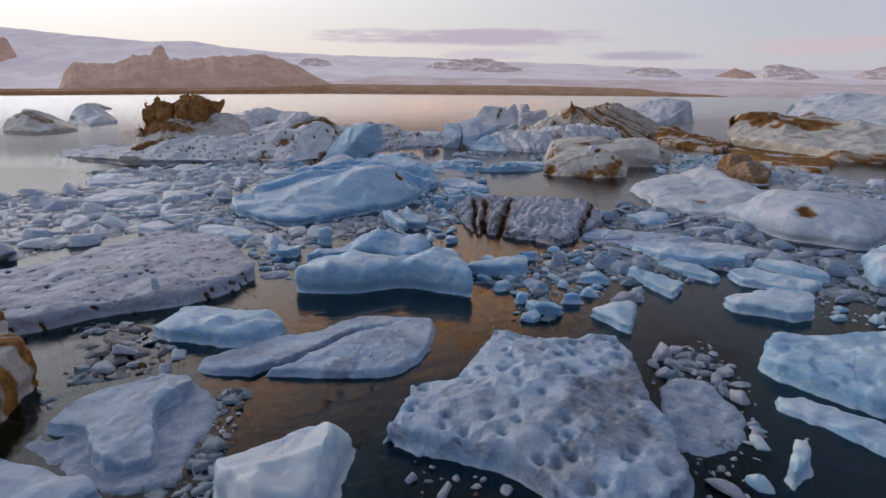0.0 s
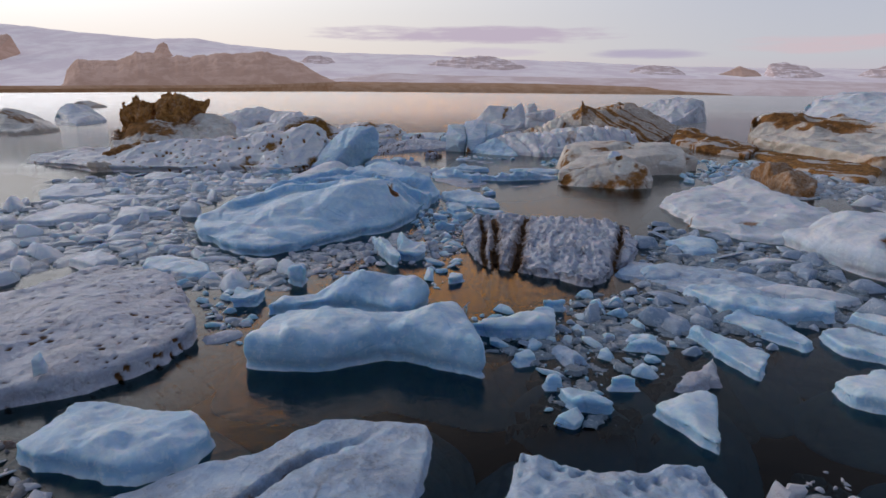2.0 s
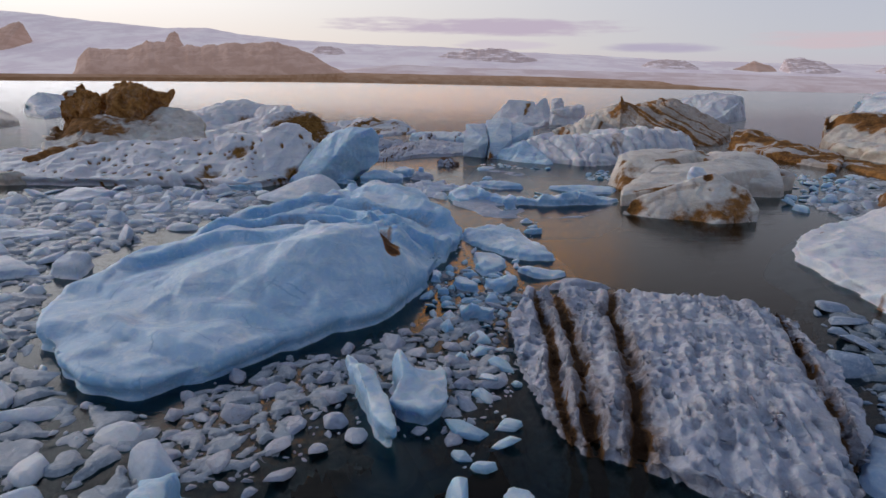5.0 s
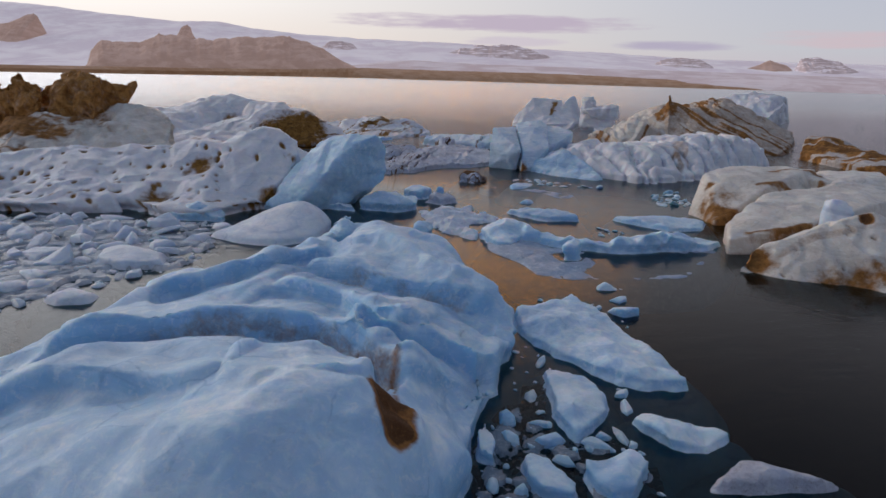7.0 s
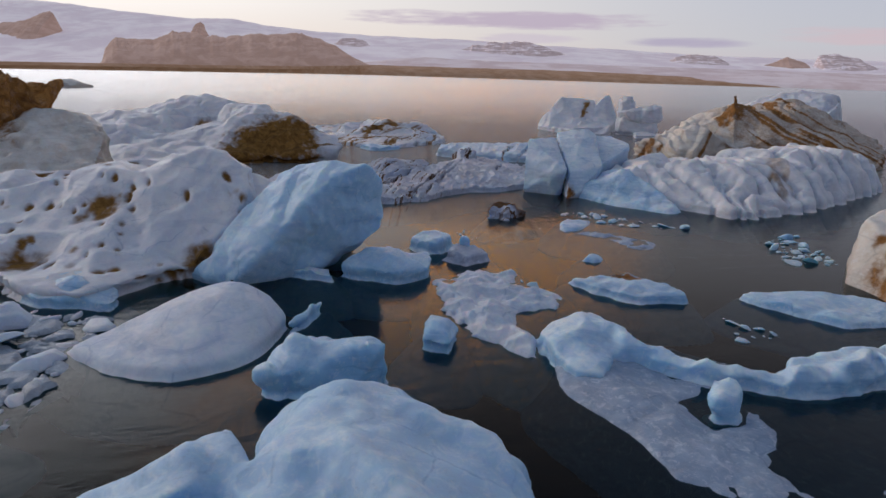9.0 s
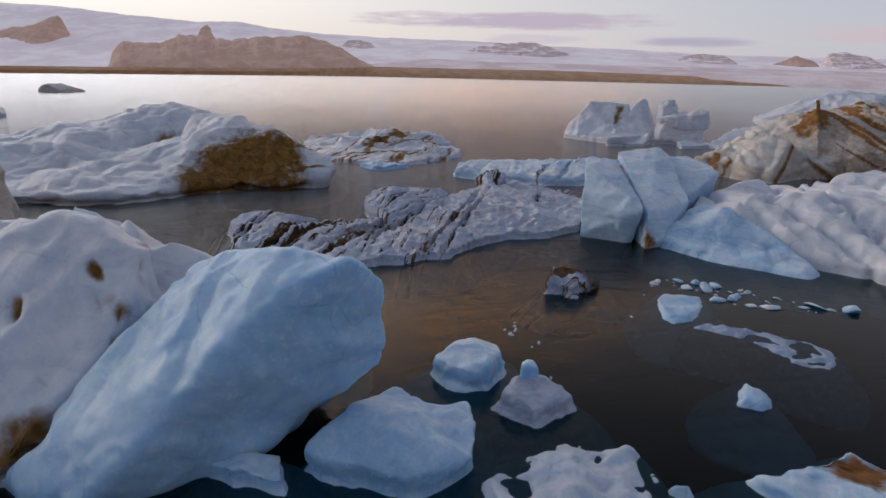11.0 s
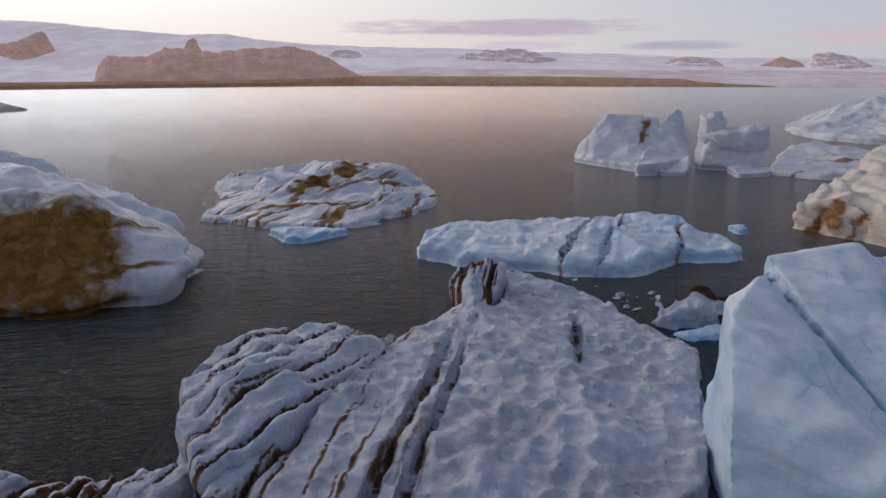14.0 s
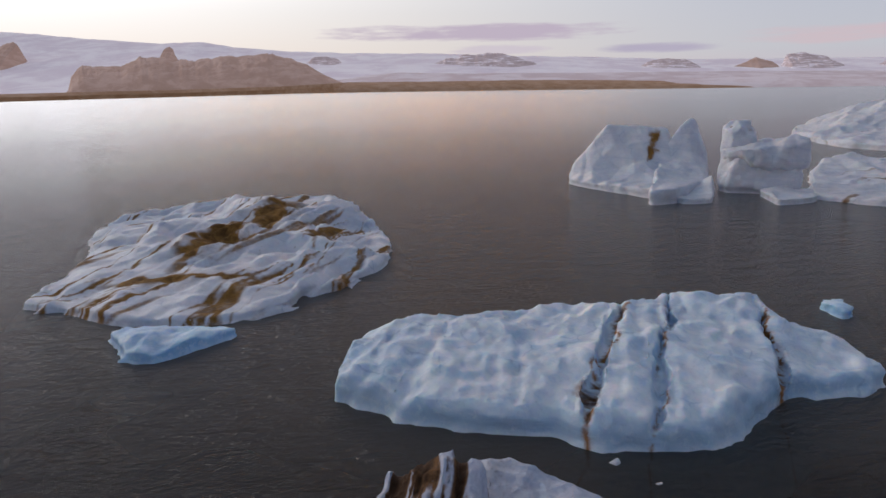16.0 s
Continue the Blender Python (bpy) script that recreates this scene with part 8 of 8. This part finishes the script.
def brash(poly, count, small, large, ice, flat, seed, things=8, dirt=0.0, label="field of small broken brash ice on dark water"):
    """Scatters broken ice over a stretch of water, clear of the bergs: the largest pieces as things, the rest as one field."""
    rng = np.random.RandomState(seed)
    poly = np.array(poly, float)
    lo, hi = poly.min(0), poly.max(0)
    want = count * 5
    at = rng.uniform(lo, hi, (want, 2))
    keep = outline_distance(at[:, 0], at[:, 1], poly) < 0
    thin = fractal(np.stack([at[:, 0] * 0.35, at[:, 1] * 0.35, at[:, 0] * 0], 1), 3, seed)
    keep &= thin > rng.uniform(-0.75, 0.25, want)
    size = small * (large / small) ** (rng.uniform(0, 1, want) ** 1.4)
    for o in OUTLINES:
        a, b = o.min(0) - 1, o.max(0) + 1
        m = keep & (at[:, 0] > a[0]) & (at[:, 0] < b[0]) & (at[:, 1] > a[1]) & (at[:, 1] < b[1])
        if m.any():
            idx = np.where(m)[0]
            keep[idx] = outline_distance(at[idx, 0], at[idx, 1], o) > size[idx] * 0.3
    at, size = at[keep], size[keep]
    order = np.argsort(-size)
    placed_xy, placed_r = np.zeros((0, 2)), np.zeros(0)
    chosen = []
    for k in order:
        if len(chosen) >= count:
            break
        if len(placed_r) and (np.hypot(*(placed_xy - at[k]).T) < 0.40 * (placed_r + size[k])).any():
            continue
        placed_xy = np.vstack([placed_xy, at[k]])
        placed_r = np.append(placed_r, size[k])
        chosen.append(k)
    vs, fs, ds, n = [], [], [], 0
    for j, k in enumerate(chosen):
        s = size[k]
        z = flat * s * rng.uniform(0.05, 0.22)
        stretch = np.array((1, rng.uniform(0.6, 1.0), flat * rng.uniform(0.7, 1.3)))
        r = turn(rng, 0.22)
        if j < things:
            which = rng.randint(14)
            ob = new("ice_chunk", SHARD_MESH[which, ice])
            ob.matrix_world = Matrix.Translation((at[k, 0], at[k, 1], z)) @ Matrix(r.tolist()).to_4x4() @ Matrix.Diagonal((*(s * stretch), 1))
            tagged(ob, LABELS[ice], "ice chunk", "pieces of brash ice")
            continue
        v, f = BITS[rng.randint(16)]
        vs.append((v * (s * stretch)) @ r.T + np.array((at[k, 0], at[k, 1], z)))
        fs.append(f + n)
        ds.append(np.full(len(v), max(0, rng.normal(dirt, 0.25)) if dirt else 0.0))
        n += len(v)
    if vs:
        ob = new("brash_ice", tri_mesh("brash_ice", np.concatenate(vs), np.concatenate(fs), ICE[ice], np.concatenate(ds)))
        tagged(ob, label, "brash ice", kind="stuff")


def slush(poly, cell, plate, ice, seed, share=0.6, height=0.05, dirt=0.0, label="mush of thin ice plates awash on the water"):
    """Thin plates of ice, crowded edge to edge, some awash and some just under the surface."""
    poly = np.array(poly, float)
    lo, hi = poly.min(0), poly.max(0)
    xs, ys = np.arange(lo[0], hi[0], cell), np.arange(lo[1], hi[1], cell)
    X, Y = np.meshgrid(xs, ys, indexing="ij")
    p = np.stack([X.ravel(), Y.ravel(), np.zeros(X.size)], 1)
    warp = np.stack([fractal(p / plate, 3, seed + k) for k in (1, 2)] + [p[:, 0] * 0], 1)
    q = p / plate
    q[:, 2] = 0.5
    q = q + 0.75 * warp
    f1, f2, c = cells(q, seed)
    k = np.floor(c * 64).astype(np.int64)
    rnd = lattice(k[:, 0], k[:, 1], k[:, 2], seed + 40)
    tilt = ((q - c) * (np.stack([lattice(k[:, 0], k[:, 1], k[:, 2], seed + s) for s in (41, 42, 43)], 1) - 0.5)).sum(1)
    gap = np.clip((f2 - f1 - 0.02) * 8, 0, 1)
    z = -0.22 + gap * (0.22 + height * (rnd * 2.6 - 2.6 * (1 - share) + 0.7) + 0.07 * plate * tilt) + 0.012 * fractal(p / 0.12, 2, seed + 50)
    edge = outline_distance(p[:, 0], p[:, 1], poly) + 0.8 * fractal(p * 0.8, 3, seed + 51)
    z = z - 0.3 * np.clip(edge + 0.4, 0, 1)
    z = z.reshape(X.shape)
    n = len(ys)
    a = (np.arange(len(xs) - 1)[:, None] * n + np.arange(n - 1)[None, :]).ravel()
    quads = np.stack([a, a + n, a + n + 1, a + 1], 1)
    verts = np.stack([X.ravel(), Y.ravel(), z.ravel()], 1)
    quads = quads[(verts[:, 2][quads] > -0.16).any(1)]
    mid = verts[quads].mean(1)
    keep = np.ones(len(quads), bool)
    for o in OUTLINES:
        u, v = o.min(0), o.max(0)
        m = np.where((mid[:, 0] > u[0]) & (mid[:, 0] < v[0]) & (mid[:, 1] > u[1]) & (mid[:, 1] < v[1]))[0]
        if len(m):
            keep[m] &= outline_distance(mid[m, 0], mid[m, 1], o) > -0.3
    quads = quads[keep]
    used = np.unique(quads)
    place = np.full(len(verts), -1)
    place[used] = np.arange(len(used))
    ob = new("slush_ice", quad_mesh("slush_ice", verts[used], place[quads], ICE[ice], np.full(len(used), dirt)))
    return tagged(ob, label, "slush ice", kind="stuff")


# loose lumps lying on two of the floes
for x, y, z, s, k in ((0.9, 11.16, 0.40, 0.20, 2), (1.49, 11.42, 0.40, 0.13, 5), (0.72, 10.8, 0.38, 0.2, 7), (-5.02, 14.54, 0.72, 0.42, 9)):
    lump = new("ice_chunk", SHARD_MESH[k, "white"])
    lump.matrix_world = Matrix.Translation((x, y, z)) @ Matrix.Rotation(k * 1.3, 4, "Z") @ Matrix.Diagonal((s, s, s * 1.1, 1))
    tagged(lump, "small clear white ice lump lying on a floe", "ice chunk", "pieces of brash ice")

brash([(-25.4, 39.9), (-23.4, 41.3), (-16.8, 44.4), (-10.7, 42.8), (-11.8, 39.5), (-11.3, 31.1), (-8.3, 26.4), (-5.8, 24.7), (-4.2, 24.3), (-3.2, 23.8), (-2.6, 21.2), (-4.0, 20.8), (-6.0, 20.8), (-7.0, 21.8), (-8.7, 21.6)],
      760, 0.12, 1.5, 'white', 0.5, 500, 30)
brash([(-22.8, 29.3), (-20.4, 32.7), (-21.7, 41.9), (-17.4, 36.7), (-7.8, 24.4), (-10.9, 22.8), (-11.9, 19.5), (-12.7, 17.9), (-16.3, 16.5), (-24.2, 23.2)],
      460, 0.18, 2.0, 'white', 0.45, 501, 16)
brash([(-3.9, 25.5), (-1.5, 27.5), (-0.7, 28.9), (1.7, 30.7), (2.3, 26.4), (1.1, 24.4), (-0.7, 24.2), (-1.4, 22.6), (-3.1, 22.4), (-3.9, 23.7)],
      460, 0.08, 0.8, 'grey', 0.45, 502, 8)
brash([(5.2, 21.0), (7.6, 22.7), (8.3, 25.5), (9.2, 26.5), (8.9, 24.1), (11.6, 23.2), (12.9, 22.9), (9.9, 18.4), (3.2, 17.4), (3.2, 18.2), (4.1, 18.5), (5.0, 18.7)],
      220, 0.09, 1.0, 'drowned', 0.5, 503, 30)
brash([(10.5, 32.9), (11.7, 30.8), (14.5, 28.3), (16.4, 28.1), (13.3, 23.5), (11.6, 23.2), (9.5, 23.5), (8.1, 24.0), (9.0, 28.5)],
      340, 0.12, 1.4, 'drowned', 0.45, 504, 16)
brash([(8.1, 24.4), (10.2, 26.9), (14.5, 27.5), (15.2, 23.5), (18.1, 22.7), (20.1, 21.8), (16.4, 16.5), (13.0, 17.4), (11.3, 20.0), (8.1, 19.6), (7.7, 21.7)],
      420, 0.12, 1.5, 'drowned', 0.45, 505, 18)
brash([(-0.4, 39.4), (3.0, 41.3), (2.3, 33.1), (2.1, 23.6), (1.7, 21.7), (0.7, 25.0)],
      160, 0.1, 0.9, 'blue', 0.5, 506, 8)
brash([(2.6, 19.8), (4.0, 20.5), (5.8, 21.8), (7.7, 22.7), (9.4, 20.3), (8.2, 19.2), (6.8, 16.3), (6.1, 16.8), (5.8, 14.8), (4.5, 14.7), (4.4, 16.0), (3.7, 17.1), (3.0, 18.1)],
      200, 0.08, 0.8, 'blue', 0.55, 507, 24)
brash([(7.3, 12.6), (9.0, 14.1), (9.2, 11.6), (8.8, 10.1), (7.9, 9.0), (7.9, 8.1), (7.1, 8.0), (7.2, 9.2), (7.2, 10.7)],
      120, 0.07, 0.7, 'grey', 0.6, 508, 12)
brash([(-0.6, 32.5), (0.1, 34.1), (0.8, 35.2), (0.7, 33.2), (1.9, 33.7), (2.4, 32.6), (2.2, 31.0), (1.8, 29.6), (-0.0, 29.3), (-0.3, 30.7)],
      220, 0.07, 0.7, 'blue', 0.6, 509, 16)
brash([(-4.3, 49.4), (-3.2, 50.8), (-2.2, 50.5), (-0.8, 49.0), (-2.2, 47.5), (-1.5, 45.2), (-2.3, 45.8), (-3.5, 47.1)],
      330, 0.08, 0.8, 'blue', 0.3, 510, 10)
brash([(-4.9, 55.1), (-4.2, 56.0), (-2.5, 53.4), (-3.0, 52.0), (-3.6, 53.1), (-4.5, 53.6)],
      8, 0.08, 0.3, 'white', 0.6, 511, 3)
brash([(0.1, 60.0), (4.4, 58.2), (3.8, 57.4), (0.5, 58.0)],
      70, 0.1, 0.7, 'blue', 0.35, 512, 3)
brash([(6.7, 56.7), (8.3, 58.4), (8.3, 54.3), (6.6, 53.9)],
      45, 0.1, 0.8, 'blue', 0.35, 513, 4)
brash([(3.0, 48.7), (4.2, 47.6), (3.1, 47.2)],
      12, 0.1, 0.5, 'blue', 0.4, 514, 4)
brash([(-18.6, 44.6), (-13.6, 45.2), (-11.0, 45.1), (-9.7, 40.5), (-10.6, 38.3), (-11.4, 37.2), (-13.9, 36.4), (-21.7, 42.6)],
      460, 0.12, 1.5, 'white', 0.45, 515, 12)
brash([(2.8, 8.7), (3.5, 8.4), (4.7, 7.8), (4.6, 7.2), (3.4, 7.1), (2.8, 8.0)],
      70, 0.06, 0.45, 'grey', 0.6, 516, 6, 0.2)
brash([(-1.3, 10.1), (-0.7, 10.4), (-0.3, 8.7), (-1.1, 9.3)],
      50, 0.05, 0.3, 'grey', 0.5, 517, 2, 0.3)
brash([(-5.2, 12.7), (-3.1, 12.5), (-2.3, 11.2), (-3.0, 10.4), (-4.2, 11.3)],
      36, 0.08, 0.6, 'grey', 0.3, 518, 6, 0.5)
brash([(-5.1, 19.6), (-3.7, 19.8), (-2.7, 18.5), (-3.6, 17.7)],
      60, 0.08, 0.6, 'grey', 0.35, 519, 6, 0.3)
brash([(-5.9, 13.4), (-4.7, 13.3), (-2.8, 12.2), (-2.8, 10.9), (-3.4, 10.6), (-4.2, 10.5), (-6.7, 13.0)],
      50, 0.1, 0.9, 'grey', 0.3, 520, 8, 0.4)
brash([(-1.7, 56.7), (-0.4, 59.2), (0.6, 59.5), (2.2, 59.3), (-1.2, 56.6), (-1.8, 55.8)],
      12, 0.08, 0.4, 'white', 0.4, 521, 4)
brash([(-0.7, 59.7), (0.6, 60.0), (0.2, 59.2), (-0.7, 58.8)],
      8, 0.08, 0.4, 'white', 0.4, 522, 3)
brash([(20.2, 60.1), (25.1, 59.4), (22.3, 52.9), (15.6, 45.0), (15.9, 49.1)],
      120, 0.15, 1.2, 'blue', 0.5, 523, 4)
brash([(-4.6, 20.9), (-3.7, 22.8), (-2.2, 17.1), (-3.1, 17.3), (-5.2, 20.8)],
      80, 0.08, 0.6, 'blue', 0.4, 524, 4)
brash([(12.7, 17.9), (14.4, 16.3), (13.7, 15.0), (12.4, 16.0)],
      40, 0.1, 0.7, 'blue', 0.5, 525, 4)
brash([(-1.7, 74.1), (-1.0, 72.4), (-1.5, 69.6), (-1.6, 70.7)],
      30, 0.08, 0.4, 'grey', 0.5, 526, 2, 0.3)
brash([(-2.8, 73.8), (-1.9, 73.4), (-2.1, 72.0), (-2.7, 72.6)],
      26, 0.06, 0.35, 'grey', 0.5, 527, 4, 0.4)
brash([(-3.8, 74.8), (-3.0, 74.2), (-3.1, 74.0), (-3.8, 74.2)],
      5, 0.1, 0.5, 'white', 0.4, 528, 2)
brash([(17.0, 48.5), (26.2, 61.3), (28.0, 50.4), (29.1, 41.5), (29.4, 35.4), (21.9, 24.4), (23.1, 31.3), (22.8, 40.5), (17.6, 39.7)],
      220, 0.15, 1.6, 'white', 0.45, 529, 10)
brash([(9.1, 11.3), (9.1, 9.8), (10.1, 9.0), (9.7, 8.3), (7.6, 8.0), (8.3, 9.4)],
      50, 0.08, 0.6, 'blue', 0.6, 530, 12)
slush([(-25.4, 39.9), (-23.4, 41.3), (-16.8, 44.4), (-10.7, 42.8), (-11.8, 39.5), (-11.3, 31.1), (-8.3, 26.4), (-5.8, 24.7), (-4.2, 24.3), (-3.2, 23.8), (-2.6, 21.2), (-4.0, 20.8), (-6.0, 20.8), (-7.0, 21.8), (-8.7, 21.6)],
      0.09, 0.7, 'plates', 800, 0.97, height=0.04)
slush([(-22.8, 29.3), (-20.4, 32.7), (-21.7, 41.9), (-17.4, 36.7), (-7.8, 24.4), (-10.9, 22.8), (-11.9, 19.5), (-12.7, 17.9), (-16.3, 16.5), (-24.2, 23.2)],
      0.12, 0.9, 'plates', 801, 0.97, height=0.04)
slush([(-3.9, 25.5), (-1.5, 27.5), (-0.7, 28.9), (1.6, 32.3), (2.3, 27.5), (1.0, 25.3), (-0.9, 25.0), (-1.5, 22.9), (-3.1, 22.4), (-3.9, 23.7)],
      0.07, 0.45, 'plates', 802, 0.97, height=0.03)
slush([(5.2, 21.0), (7.6, 22.7), (8.3, 25.5), (9.2, 26.5), (8.9, 24.1), (11.6, 23.2), (12.9, 22.9), (9.9, 18.4), (3.2, 17.4), (3.2, 18.2), (4.1, 18.5), (5.0, 18.7)],
      0.06, 0.6, 'slush', 803, 0.6, height=0.04)
slush([(10.5, 32.9), (11.7, 30.8), (14.5, 28.3), (16.4, 28.1), (13.3, 23.5), (11.6, 23.2), (9.5, 23.5), (8.1, 24.0), (9.0, 28.5)],
      0.08, 0.7, 'slush', 804, 0.75, height=0.04)
slush([(8.1, 24.4), (10.2, 26.9), (14.5, 27.5), (15.2, 23.5), (18.1, 22.7), (20.1, 21.8), (16.4, 16.5), (13.0, 17.4), (11.3, 20.0), (8.1, 19.6), (7.7, 21.7)],
      0.08, 0.8, 'slush', 805, 0.8, height=0.04)
slush([(2.9, 19.4), (4.0, 20.5), (5.8, 21.8), (7.7, 22.7), (9.4, 20.3), (8.2, 19.2), (6.8, 16.3), (6.1, 16.8), (5.8, 14.8), (4.5, 14.7), (4.4, 16.0), (3.7, 17.1)],
      0.06, 0.4, 'slush', 806, 0.45)
slush([(7.3, 12.6), (9.0, 14.1), (9.2, 11.6), (8.8, 10.1), (7.9, 9.0), (7.9, 8.1), (7.1, 8.0), (7.2, 9.2), (7.2, 10.7)],
      0.05, 0.4, 'slush', 807, 0.5)
slush([(-0.6, 32.5), (0.1, 34.1), (0.8, 35.2), (0.7, 33.2), (1.9, 33.7), (2.4, 32.6), (2.2, 31.0), (1.8, 29.6), (-0.0, 29.3), (-0.3, 30.7)],
      0.05, 0.45, 'slush', 808, 0.45)
slush([(-18.6, 44.6), (-13.6, 45.2), (-11.0, 45.1), (-9.7, 40.5), (-10.6, 38.3), (-11.4, 37.2), (-13.9, 36.4), (-21.7, 42.6)],
      0.09, 0.7, 'plates', 809, 0.97, height=0.04)
slush([(-5.6, 20.3), (-3.8, 20.0), (-2.7, 18.5), (-3.6, 17.7)],
      0.06, 0.5, 'slush', 810, 0.5, dirt=0.3)
slush([(-5.9, 13.4), (-4.7, 13.3), (-2.8, 12.2), (-2.8, 10.9), (-3.4, 10.6), (-4.2, 10.5), (-6.7, 13.0)],
      0.06, 0.6, 'slush', 811, 0.5, dirt=0.4)
slush([(-2.1, 7.5), (-0.8, 7.8), (-0.9, 9.0), (-1.1, 10.2), (-0.7, 10.4), (0.1, 7.3), (-1.0, 6.7)],
      0.05, 0.3, 'slush', 812, 0.6, dirt=0.15)
slush([(-5.5, 9.9), (-4.7, 9.7), (-4.8, 10.9), (-4.1, 11.3), (-2.3, 11.0), (-3.2, 10.1), (-3.7, 9.5), (-3.7, 8.5)],
      0.05, 0.3, 'slush', 813, 0.55, dirt=0.2)
slush([(17.0, 48.5), (26.2, 61.3), (28.0, 50.4), (29.1, 41.5), (29.4, 35.4), (21.9, 24.4), (23.1, 31.3), (22.8, 40.5), (17.6, 39.7)],
      0.13, 0.5, 'plates', 814, 0.9, height=0.03, dirt=0.12)
